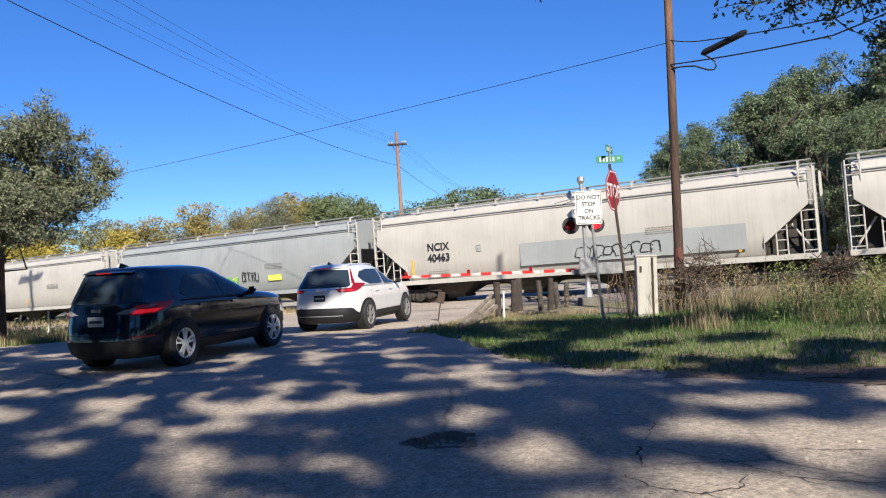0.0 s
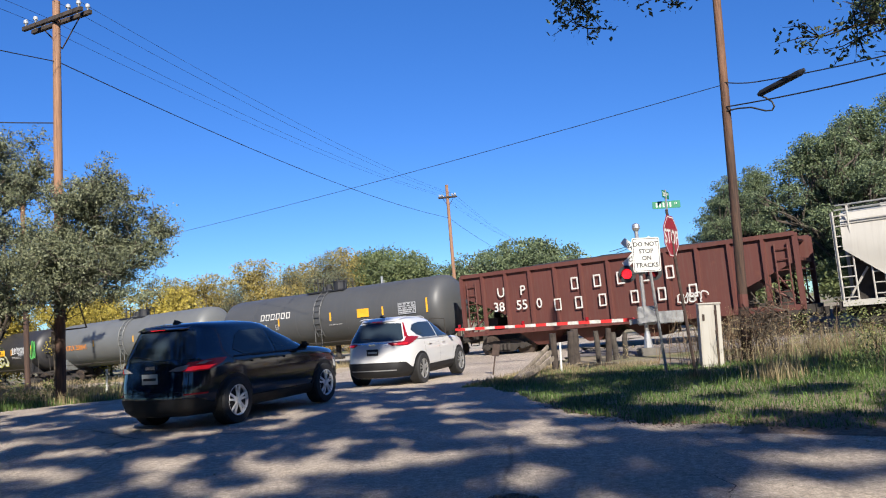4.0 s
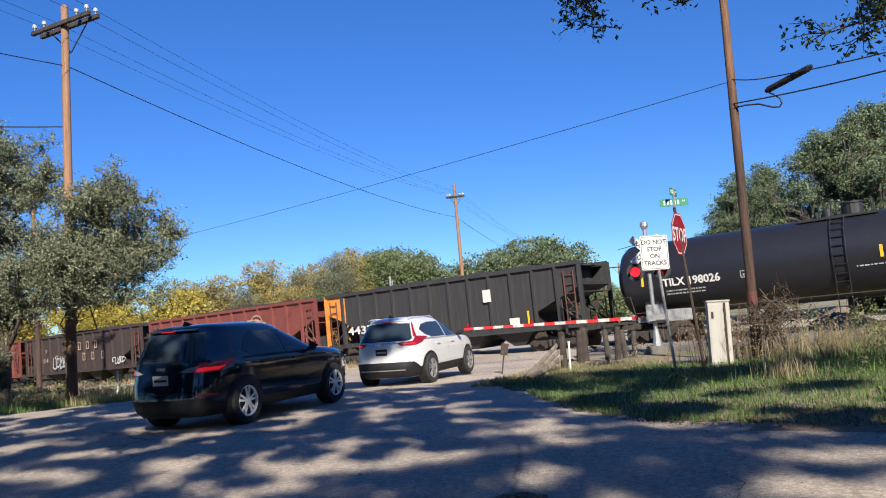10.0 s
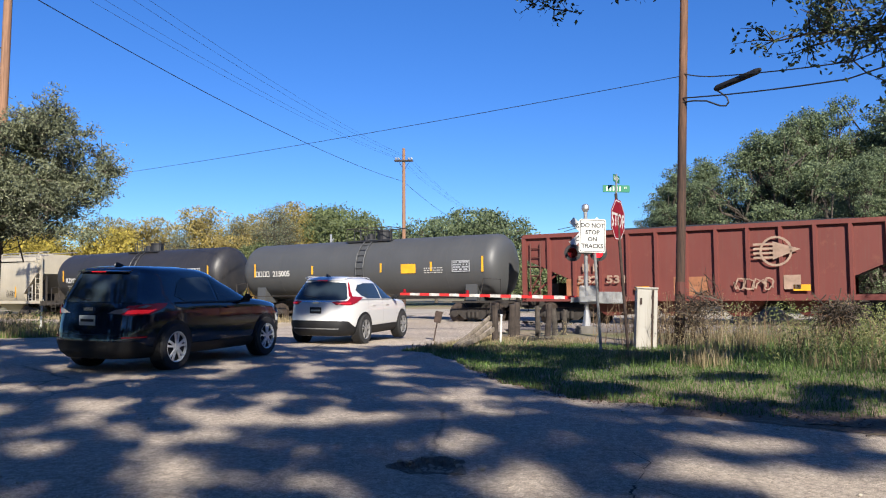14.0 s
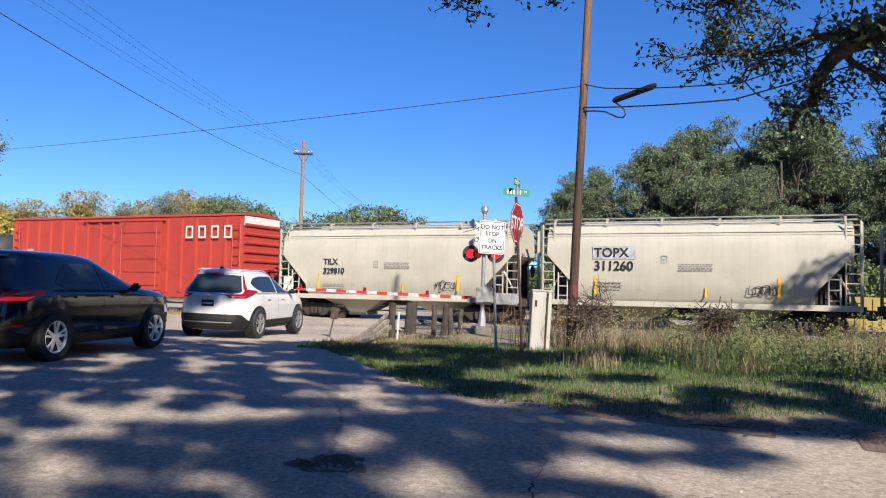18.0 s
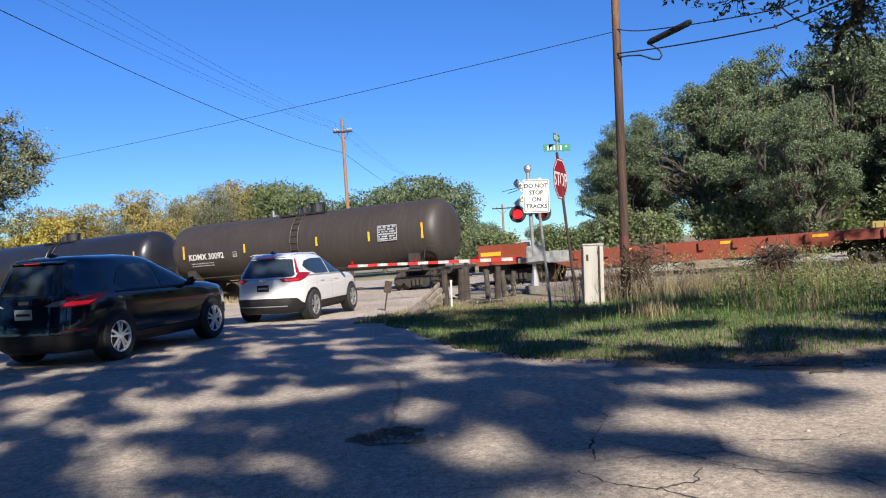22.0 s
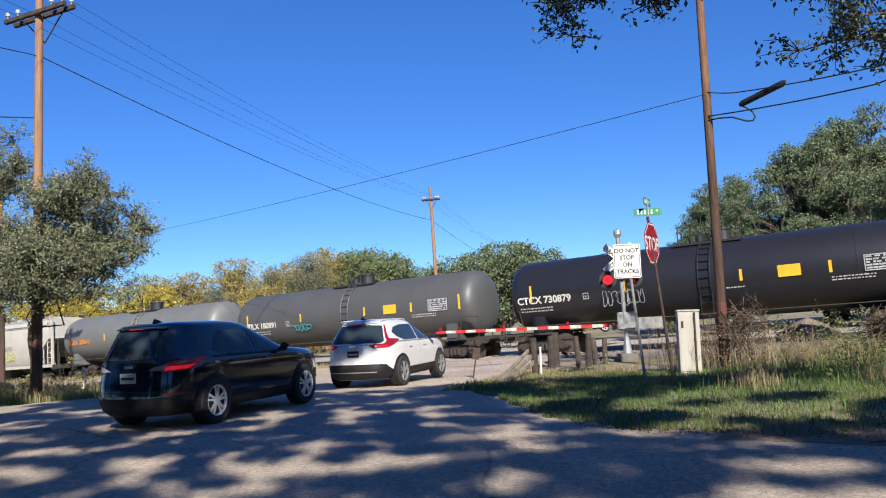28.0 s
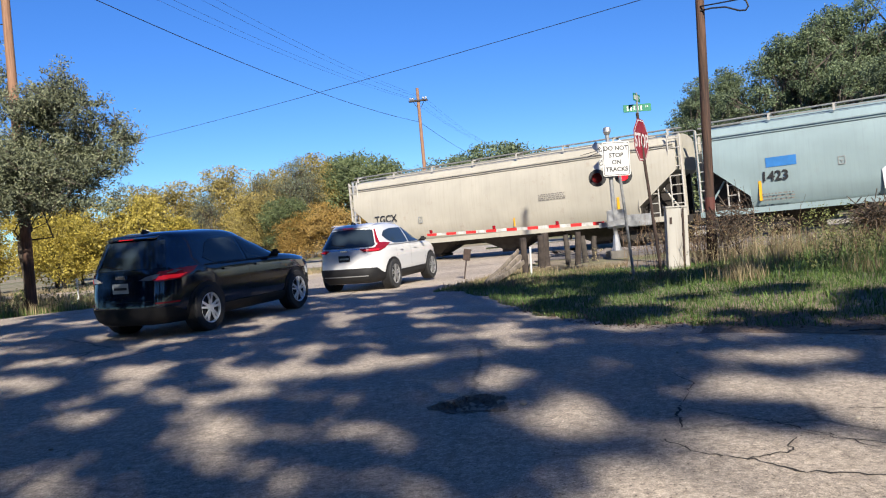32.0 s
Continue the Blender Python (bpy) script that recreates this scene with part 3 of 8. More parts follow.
def mark(car, name, x, z, w, h, mat, y=-1.61, label=""):
    """A flat painted or stuck-on patch on the near side."""
    def make():
        if name in ("data_panel", "stencil_box"):
            b, t = Build(), (0.035 if name == "data_panel" else 0.028)
            for z0 in (-h / 2, h / 2 - t):
                b.box(-w / 2, w / 2, 0, 0.006, z0, z0 + t)
            for x0 in (-w / 2, w / 2 - t):
                b.box(x0, x0 + t, 0, 0.006, -h / 2 + t, h / 2 - t)
            if name == "stencil_box":
                return b.box(-w * 0.22, w * 0.22, 0, 0.006, -h * 0.05, h * 0.05).box(-w * 0.06, w * 0.06, 0, 0.006, -h * 0.28, -h * 0.05).mesh(name)
            r, rows = random.Random(int(w * 100)), max(3, int(h / 0.11))
            for k in range(rows):
                z0, x = -h / 2 + t + (k + 0.3) * (h - 2 * t) / rows, -w / 2 + 1.6 * t
                while x < w / 2 - 3 * t:
                    d = min(r.uniform(0.05, 0.2), w / 2 - 1.6 * t - x)
                    b.box(x, x + d, 0, 0.006, z0, z0 + 0.62 * (h - 2 * t) / rows)
                    x += d + r.choice((0.02, 0.02, 0.09))
            return b.mesh(name)
        if name != "name_block":
            return Build().box(-w / 2, w / 2, 0, 0.006, -h / 2, h / 2).mesh(name)
        st = 0.18 * min(w, h)
        b = Build().box(-w / 2, -w / 2 + st, 0, 0.006, -h / 2, h / 2).box(w / 2 - st, w / 2, 0, 0.006, -h / 2, h / 2)
        return b.box(-w / 2 + st, w / 2 - st, 0, 0.006, -h / 2, -h / 2 + st).box(-w / 2 + st, w / 2 - st, 0, 0.006, h / 2 - st, h / 2).mesh(name)

    me = shared(("mark", name if name in ("name_block", "data_panel", "stencil_box") else "", round(w, 2), round(h, 2), mat), make)
    return part(name, me, M[mat], car, label, pose(x, y, z))


def words(car, text, x, z, h, mat, y=-1.615, bold=0.012, stretch=1.0, name="lettering", tilt=0):
    me = tinted(letters(text, h, bold, stretch), M[mat])
    return part(name, me, M[mat], car, "", pose(x, y, z, tilt))


def bars(car, x, z, w, h, mat, rows=2, y=-1.61, tilt=0):
    """Small print: rows of short bars."""
    mat = {"black": "printdark", "white": "printlight"}.get(mat, mat)
    def make():
        b, r = Build(), random.Random(int(w * 100 + h * 1000))
        for k in range(rows):
            zz, xx = h - (k + 0.75) * h / rows, 0.0
            while xx < w * 0.96:
                d = min(w - xx, r.uniform(0.04, 0.15))
                b.box(xx, xx + d, 0, 0.004, zz, zz + h / rows * 0.42)
                xx += d + 0.04
        return b.mesh("small_print")
    return tagged(part("small_print", shared(("bars", w, h, rows, mat), make), M[mat], car, "", pose(x, y, z, tilt)), kind="stuff")


def scrawl(car, x, z, w, h, mat, seed, y=-1.612, fat=0.05, n=7, tilt=0):
    """A sprayed scrawl: looping flat strokes."""
    r = random.Random(seed)
    b = Build()
    for k in range(n):
        cx = w * (k + 0.5) / n
        pts = []
        a0, loops = r.uniform(0, 6.28), r.uniform(0.6, 1.2)
        rx, rz = w / n * r.uniform(0.45, 0.75), h * r.uniform(0.3, 0.5)
        for i in range(15):
            a = a0 + loops * 6.28 * i / 14
            pts.append((cx + rx * math.cos(a) + 0.25 * rx * math.sin(2.7 * a), h / 2 + rz * math.sin(a * r.choice((1, 1, 1.15)))))
        lo, hi = [], []
        for i, (px, pz) in enumerate(pts):
            qx, qz = pts[min(i + 1, 14)]
            ox, oz = pts[max(i - 1, 0)]
            d = math.hypot(qx - ox, qz - oz) or 1
            nx, nz = -(qz - oz) / d, (qx - ox) / d
            f = fat * (0.5 + 0.5 * math.sin(math.pi * (i + 1) / 16))
            lo.append((px - nx * f, 0, pz - nz * f))
            hi.append((px + nx * f, 0, pz + nz * f))
        b.add(lo + hi, [(i, i + 1, 16 + i, 15 + i) for i in range(14)])
    return tagged(part("graffiti", b, M[mat], car, "", pose(x, y - 0.001 * (seed % 4), z, tilt)), kind="stuff")


def covered_hopper(name, length, paint_key, label, top=4.3, bays=3, ribbed=False):
    """A covered hopper with rounded sides, slope sheets, chutes, ladders and a roof walk."""
    car = thing(name, Matrix(), label, "rail car", "freight train cars")
    half = length / 2 - 0.45
    body_half = half - 0.25
    mat = M[paint_key]
    slope = min(1.55, length * 0.1)

    def low(x):
        e = body_half - abs(x)
        return 2.9 - (2.9 - 1.6) * min(1, e / slope) if e < slope else 1.12

    side = [(1.30, 1.12), (1.47, 1.35), (1.56, 1.9), (1.60, 2.6), (1.57, 3.2), (1.48, 3.7), (1.36, top - 0.28), (1.30, top - 0.22), (1.22, top - 0.12), (0.6, top), (0, top + 0.03)]
    ring = [(-y, z) for y, z in side] + [(y, z) for y, z in reversed(side[:-1])]
    stations = [-body_half, -body_half + slope * 0.5, -body_half + slope - 0.005, -body_half + slope + 0.005, -body_half / 2, 0, body_half / 2, body_half - slope - 0.005, body_half - slope + 0.005, body_half - slope * 0.5, body_half]
    rings = []
    for x in stations:
        zl = low(x)
        rings.append([(x, y if z >= zl else math.copysign(min(abs(y) + 0.12 * (zl > 1.2), 1.58), y), max(z, zl)) for y, z in ring])
    part("body", Build().loft(rings).mesh("body", True), mat, car)
    for sy in (-1, 1):
        part("side_sill", Build().box(-half, half, sy * 1.5 - 0.05, sy * 1.5 + 0.05, 0.98, 1.18), mat, car)
    part("centre_sill", Build().box(-half, half, -0.22, 0.22, 0.75, 1.1), M["under"], car)
    for sx in (-1, 1):
        b = Build().box(sx * half - 0.12, sx * half + 0.12, -1.5, 1.5, 0.85, 1.15)
        b.box(min(sx * half, sx * (half - 1.7)), max(sx * half, sx * (half - 1.7)), -1.45, 1.45, 1.1, 1.14)
        part("end_platform", b, M["under"], car)
        for sy in (-1, 1):
            lad = shared(("lad", top), lambda: ladder_mesh(top - 1.15, 0.46, 9).mesh("ladder"))
            part("ladder", lad, mat, car, at=pose(sx * (half - 0.28), sy * 1.5, 1.1))
            part("corner_post", shared(("post", top, paint_key), lambda: Build().box(-0.05, 0.05, -0.05, 0.05, 0, top - 1.2).mesh("corner_post")), mat, car, at=pose(sx * (half - 0.02), sy * 1.42, 1.1))
            low_lad = shared("lowlad", lambda: ladder_mesh(1.1, 0.36, 3).mesh("grab_ladder"))
            part("grab_ladder", low_lad, mat, car, at=pose(sx * (half - slope + 0.35), sy * 1.48, 1.15))
        out = [(sx * (body_half - 0.1), 1.1), (sx * (body_half - 0.1), 2.8), (sx * (body_half - slope), 1.6), (sx * (body_half - slope), 1.1)]
        for y0 in (-0.85, 0.79):
            part("end_web", Build().prism(out, y0, y0 + 0.06), M["under"], car)
        part("end_bulkhead", Build().box(sx * (body_half - slope) - 0.03, sx * (body_half - slope) + 0.03, -1.35, 1.35, 1.1, 1.62), M["under"], car)
        for sy in (-1, 1):
            part("end_brace", Build().tube([(sx * (half - 0.1), sy * 1.2, 1.1), (sx * (body_half - slope * 0.4), sy * 1.2, 2.25)], 0.04, 6), mat, car)
    # roof
    walk_y = 0.95
    for sy in (-1, 1):
        part("roof_walk", Build().box(-half + 0.1, half - 0.1, sy * walk_y - 0.14, sy * walk_y + 0.14, top + 0.17, top + 0.21), M["grating"], car)
        part("roof_rail", Build().box(-half + 0.1, half - 0.1, sy * 1.3 - 0.02, sy * 1.3 + 0.02, top - 0.02, top + 0.03), M["grating"], car)
    n = int(length / 1.9)
    bracket = shared(("bracket", top), lambda: Build().box(-0.035, 0.035, -0.4, 0.28, 0, 0.05).box(-0.035, 0.035, -0.4, -0.34, -0.2, 0.05).mesh("walk_bracket"))
    for k in range(n):
        part("walk_bracket", bracket, mat, car, at=pose(-half + 0.5 + k * (2 * half - 1) / (n - 1), -walk_y, top + 0.12))
    part("hatch_cover", Build().box(-body_half + 1.2, body_half - 1.2, -0.3, 0.3, top + 0.02, top + 0.14), mat, car)
    for z in (top - 0.42, top - 0.52):
        part("top_chord", Build().box(-body_half + 0.05, body_half - 0.05, -1.505, -1.455, z, z + 0.03), mat, car)
    for k in range(bays):
        x = (k - (bays - 1) / 2) * (2 * (body_half - slope) / bays)
        w = (body_half - slope) / bays * 0.85
        ch = Build().loft([[(x - w, -1.2, 1.15), (x + w, -1.2, 1.15), (x + w, 1.2, 1.15), (x - w, 1.2, 1.15)], [(x - 0.35, -0.5, 0.38), (x + 0.35, -0.5, 0.38), (x + 0.35, 0.5, 0.38), (x - 0.35, 0.5, 0.38)]])
        ch.box(x - 0.4, x + 0.4, -0.62, 0.62, 0.28, 0.4)
        part("chute", ch, mat if ribbed else M["under"], car)
    running_gear(car, half, 1.75)
    part("brake_wheel", Build().tube([(half - 0.05, 0.5, 2.3), (half + 0.0, 0.5, 2.3)], 0.26, 14), M["under"], car)
    return car, half


def open_hopper(name, length, paint_key, label, ribs=11, top=3.72, load=True, end_key=None):
    """An open-top coal hopper with outside ribs, slope ends and a heaped load."""
    car = thing(name, Matrix(), label, "rail car", "freight train cars")
    half = length / 2 - 0.45
    mat = M[paint_key]
    bh = half - 0.05
    sl = 2.3
    def low(x):
        e = bh - abs(x)
        return 2.75 - 1.0 * e / sl if e < sl else 1.15
    rings = []
    for x in (-bh, -bh + sl - 0.01, -bh + sl + 0.01, 0, bh - sl - 0.01, bh - sl + 0.01, bh):
        z0 = low(x)
        rings.append([(x, -1.46, z0), (x, -1.46, top), (x, -1.40, top), (x, -1.40, z0 + 0.12), (x, 1.40, z0 + 0.12), (x, 1.40, top), (x, 1.46, top), (x, 1.46, z0)])
    part("body", Build().loft(rings), mat, car)
    for sx in (-1, 1):
        part("end_sheet", Build().box(sx * (bh - 0.75) - 0.04, sx * (bh - 0.75) + 0.04, -1.40, 1.40, 2.45, top), M[end_key] if end_key and sx < 0 else mat, car)
        part("end_platform", Build().box(sx * half - 0.15, sx * half + 0.15, -1.5, 1.5, 0.85, 1.15), M["under"], car)
        for sy in (-1, 1):
            part("corner_post", Build().box(sx * bh - 0.09, sx * bh + 0.09, sy * 1.5 - 0.06, sy * 1.5 + 0.06, 1.0, top), M[end_key] if end_key and sx < 0 else mat, car)
            part("ladder", shared("hopper_ladder", lambda: ladder_mesh(2.3, 0.44, 6).mesh("ladder")), mat, car, at=pose(sx * (bh - 0.5), sy * 1.54, 1.1))
        for sy in (-1, 1):
            part("end_brace", Build().tube([(sx * (half - 0.1), sy * 1.3, 1.1), (sx * (bh - 1.4), sy * 1.3, 2.15)], 0.05, 6), mat, car)
            part("end_post", Build().tube([(sx * (half - 1.1), sy * 1.3, 1.1), (sx * (half - 1.1), sy * 1.3, 2.25)], 0.045, 6), mat, car)
            part("end_rod", Build().tube([(sx * (bh - 0.05), sy * 1.38, 1.15), (sx * (bh - 0.8), sy * 1.38, 2.4)], 0.03, 6), mat, car)
        part("end_rail", Build().tube([(sx * bh, -1.4, 2.45), (sx * bh, 1.4, 2.45)], 0.035, 6), mat, car)
        part("brake_rigging", Build().box(sx * (half - 0.9) - 0.25, sx * (half - 0.9) + 0.25, -0.5, 0.45, 1.15, 1.75).tube([(sx * (half - 0.5), 0.7, 1.9), (sx * (half - 0.42), 0.7, 1.9)], 0.26, 12), M["under"], car)
    if end_key:
        part("end_panel", Build().prism([(-bh + 0.1, 2.75), (-bh + 0.1, top - 0.05), (-bh + 1.25, top - 0.05), (-bh + 1.25, 2.25)], -1.475, -1.462), M[end_key], car)
    for y0 in (-1.56, 1.44):
        part("side_sill", Build().box(-half, half, y0, y0 + 0.12, 1.0, 1.2), mat, car)
        part("top_chord", Build().box(-bh, bh, y0 - 0.02, y0 + 0.14, top - 0.1, top + 0.06), mat, car)
    rib = shared(("rib", top), lambda: Build().loft([[(-0.09, 0, 1.1), (0.09, 0, 1.1), (0.055, -0.12, 1.1), (-0.055, -0.12, 1.1)], [(-0.09, 0, top - 0.1), (0.09, 0, top - 0.1), (0.055, -0.12, top - 0.1), (-0.055, -0.12, top - 0.1)]]).mesh("rib"))
    rib_m = shared(("rib_c", top, paint_key), rib.copy)
    for k in range(ribs):
        x = (k - (ribs - 1) / 2) * (2 * bh - 2.2) / (ribs - 1)
        part("rib", rib_m, mat, car, at=pose(x, -1.46, 0))
        part("rib", rib_m, mat, car, at=pose(x, 1.46, 0, 0, 0, 180))
    if load:
        r = random.Random(len(name) + int(length * 10))
        nx, ny = 40, 8
        v = [(-bh + 0.15 + (2 * bh - 0.3) * i / nx, -1.38 + 2.76 * j / ny, top - 0.12 + 0.34 * math.sin(math.pi * j / ny) * (1 - abs(i / nx * 2 - 1) ** 6) + r.uniform(-0.03, 0.03)) for i in range(nx + 1) for j in range(ny + 1)]
        fs = [(i * (ny + 1) + j, (i + 1) * (ny + 1) + j, (i + 1) * (ny + 1) + j + 1, i * (ny + 1) + j + 1) for i in range(nx) for j in range(ny)]
        part("coal_load", Build().add(v, fs), M["coal"], car)
    part("centre_sill", Build().box(-half, half, -0.22, 0.22, 0.75, 1.1), M["under"], car)
    for k in range(4):
        x = (k - 1.5) * (2 * (bh - sl) / 4)
        w = (bh - sl) / 4 * 0.9
        part("chute", Build().loft([[(x - w, -1.35, 1.16), (x + w, -1.35, 1.16), (x + w, 1.35, 1.16), (x - w, 1.35, 1.16)], [(x - 0.2, -1.0, 0.42), (x + 0.35, -1.0, 0.42), (x + 0.35, 1.0, 0.42), (x - 0.2, 1.0, 0.42)]]), mat, car)
    running_gear(car, half, 1.75)
    return car, half


M["topblack"] = paint("black_fittings", (0.012, 0.013, 0.016), 0.25, 0.15, 0.55)


def tank_car(name, length, paint_key, label, radius=1.5, marks=(0.08, 0.33, 0.6, 0.78, 0.95), ladder_at=0.52, dome=True, rail_side=False):
    """A tank car: a long shell with dished ends, saddles, a manway, a ladder and side marks."""
    car = thing(name, Matrix(), label, "rail car", "freight train cars")
    half = length / 2 - 0.45
    th = half - 0.3
    mat = M[paint_key]
    zc = 1.12 + radius
    b = Build()
    n = 40
    prof = [(-th, 0.02), (-th + 0.03, radius * 0.35), (-th + 0.12, radius * 0.65), (-th + 0.28, radius * 0.87), (-th + 0.5, radius * 0.975), (-th + 0.75, radius), (-th * 0.33, radius + 0.004), (-0.01, radius * 1.005), (0.01, radius * 1.005), (th * 0.33, radius + 0.004), (th - 0.75, radius), (th - 0.5, radius * 0.975), (th - 0.28, radius * 0.87), (th - 0.12, radius * 0.65), (th - 0.03, radius * 0.35), (th, 0.02)]
    b.loft([[(x, r * math.cos(2 * math.pi * k / n), zc + r * math.sin(2 * math.pi * k / n)) for k in range(n)] for x, r in prof])
    part("shell", b.mesh("shell", True), mat, car)
    for x in (-th * 0.62, -th * 0.2, th * 0.25, th * 0.66):
        part("weld_seam", Build().tube([(x - 0.02, 0, zc), (x + 0.02, 0, zc)], radius + 0.008, n), mat, car)
    for sx in (-1, 1):
        sd = Build().slab([(-1.25, 0.98), (1.25, 0.98), (1.2, zc - radius * 0.45), (0.8, zc - radius * 0.8), (-0.8, zc - radius * 0.8), (-1.2, zc - radius * 0.45)], sx * (half - 1.75) - 0.28, sx * (half - 1.75) + 0.28)
        part("saddle", sd, mat, car)
        b = Build().box(sx * half - 0.16, sx * half + 0.16, -1.5, 1.5, 0.92, 1.02)
        x0, x1 = sorted((sx * half, sx * (half - 2.6)))
        b.box(x0, x1, -0.3, 0.3, 0.72, 1.05)
        b.box(x0, x1, -1.45, -1.25, 0.95, 1.03).box(x0, x1, 1.25, 1.45, 0.95, 1.03)
        part("stub_sill", b, M["under"], car)
        for sy in (-1, 1):
            h = Build()
            h.tube([(sx * (half - 0.2), sy * 1.45, 1.0), (sx * (half - 0.2), sy * 1.45, 1.95), (sx * (half - 1.0), sy * 1.5, 2.0), (sx * (half - 1.2), sy * 1.5, 1.0)], 0.022, 6)
            for z in (0.5, 0.75):
                h.tube([(sx * (half - 0.25), sy * 1.48, z), (sx * (half - 0.7), sy * 1.48, z)], 0.018, 6)
            h.tube([(sx * (half - 0.25), sy * 1.48, 0.5), (sx * (half - 0.25), sy * 1.48, 1.0)], 0.018, 6)
            h.tube([(sx * (half - 0.7), sy * 1.48, 0.5), (sx * (half - 0.7), sy * 1.48, 1.0)], 0.018, 6)
            part("hand_rail", h, M["under"], car)
    for sy in (-1, 1):
        part("side_rail", Build().tube([(-half + 1.2, sy * 1.56, 1.32), (half - 1.2, sy * 1.56, 1.32)], 0.022, 6), M["under"], car)
    lx = -th + 2 * th * ladder_at
    top = zc + radius
    # curved ladder up the near side, one on the far side
    for sy in (-1, 1):
        b = Build()
        for dx in (-0.22, 0.22):
            b.tube([(lx + dx, sy * (radius + 0.06) * math.cos(a), zc + (radius + 0.06) * math.sin(a)) for a in [radians(d) for d in range(-38, 80, 14)]], 0.028, 6)
        for d in range(-34, 78, 12):
            a = radians(d)
            b.tube([(lx - 0.22, sy * (radius + 0.06) * math.cos(a), zc + (radius + 0.06) * math.sin(a)), (lx + 0.22, sy * (radius + 0.06) * math.cos(a), zc + (radius + 0.06) * math.sin(a))], 0.02, 6, False)
        b.tube([(lx - 0.22, sy * 1.45, 0.55), (lx - 0.22, sy * 1.45, zc - 0.6)], 0.02, 6)
        b.tube([(lx + 0.22, sy * 1.45, 0.55), (lx + 0.22, sy * 1.45, zc - 0.6)], 0.02, 6)
        for z in (0.6, 0.9, 1.25):
            b.tube([(lx - 0.22, sy * 1.45, z), (lx + 0.22, sy * 1.45, z)], 0.018, 6, False)
        part("ladder", b, mat, car)
    part("top_platform", Build().box(lx - 1.3, lx + 1.3, -0.75, 0.75, top - 0.12, top - 0.04), M["topblack"], car)
    b = Build()
    b.tube([(lx + 0.45, 0, top - 0.1), (lx + 0.45, 0, top + 0.38)], 0.36 if dome else 0.28, 16)
    b.tube([(lx + 0.45, 0, top + 0.38), (lx + 0.45, 0, top + 0.44)], 0.4 if dome else 0.3, 16)
    part("manway", b, M["topblack"], car)
    for x in (-0.3, -0.75):
        part("valve", Build().tube([(lx + x, 0.1, top - 0.05), (lx + x, 0.1, top + 0.24)], 0.09, 10), M["topblack"], car)
    for sy in (-0.62, 0.62):
        part("grab_hoop", Build().tube([(lx - 0.55, sy, top - 0.12), (lx - 0.55, sy, top + 0.62), (lx - 0.15, sy, top + 0.62), (lx - 0.15, sy, top - 0.12)], 0.028, 6), M["topblack"], car)
    for x in (-1.15, 1.1):
        part("end_hoop", Build().tube([(lx + x, -0.3, top - 0.1), (lx + x, -0.3, top + 0.48), (lx + x, 0.3, top + 0.48), (lx + x, 0.3, top - 0.1)], 0.026, 6), M["topblack"], car)
    part("valve_housing", Build().tube([(lx - 0.38, 0.05, top - 0.1), (lx - 0.38, 0.05, top + 0.3), (lx - 0.38, 0.05, top + 0.34)], [0.17, 0.17, 0.1], 12), M["topblack"], car)
    if rail_side:
        b = Build()
        for sy in (-0.72, 0.72):
            b.tube([(lx - 1.3, sy, top - 0.1), (lx - 1.3, sy, top + 0.55), (lx + 1.3, sy, top + 0.55), (lx + 1.3, sy, top - 0.1)], 0.022, 6)
        for sx in (-1.3, 1.3):
            b.tube([(lx + sx, -0.72, top + 0.55), (lx + sx, 0.72, top + 0.55)], 0.022, 6)
        part("platform_rail", b, M["under"], car)
    part("outlet_valve", Build().tube([(lx, 0, 0.4), (lx, 0, 1.2)], 0.14, 12).box(lx - 0.25, lx + 0.25, -0.2, 0.2, 0.38, 0.5), M["under"], car)
    for i, fx in enumerate(marks):
        e = 0 if 0 < i < len(marks) - 1 else 0.16
        mark(car, "reflector_strip", -th + 2 * th * fx, zc + 0.02 + e * 0.3, 0.1, 0.42 + e * 1.6, "yellow", -(radius + 0.012))
    running_gear(car, half, 1.75)
    return car, half, th, zc, radius


def on_tank(radius, zc, z):
    """The y of the near side of a shell at height z, and its lean in degrees."""
    d = max(-0.95, min(0.95, (z - zc) / radius))
    return -radius * math.sqrt(1 - d * d) - 0.012, -math.degrees(math.asin(d))


def tank_words(t, text, fx, dz, h, mat="white", bold=0.012):
    car, half, th, zc, radius = t
    y, top = on_tank(radius, zc, zc + dz)[0], on_tank(radius, zc, zc + dz + h)[0]
    lean = -math.degrees(math.atan2(top - y, h))
    return words(car, text, -th + 2 * th * fx, zc + dz, h, mat, y - 0.012 - h * h / (8 * radius), bold, tilt=lean)


def tank_bars(t, fx, dz, w, h, mat="white", rows=2):
    car, half, th, zc, radius = t
    y, top = on_tank(radius, zc, zc + dz)[0], on_tank(radius, zc, zc + dz + h)[0]
    lean = -math.degrees(math.atan2(top - y, h))
    return bars(car, -th + 2 * th * fx, zc + dz, w, h, mat, rows, y - 0.012, tilt=lean)


def tank_patch(t, fx, dz, w, h, mat, name="placard", label=""):
    car, half, th, zc, radius = t
    y, lean = on_tank(radius, zc, zc + dz)
    ob = mark(car, name, -th + 2 * th * fx, zc + dz, w, h, mat, y - 0.006, label)
    ob.matrix_basis = pose(-th + 2 * th * fx, y - 0.006, zc + dz, lean)
    return ob


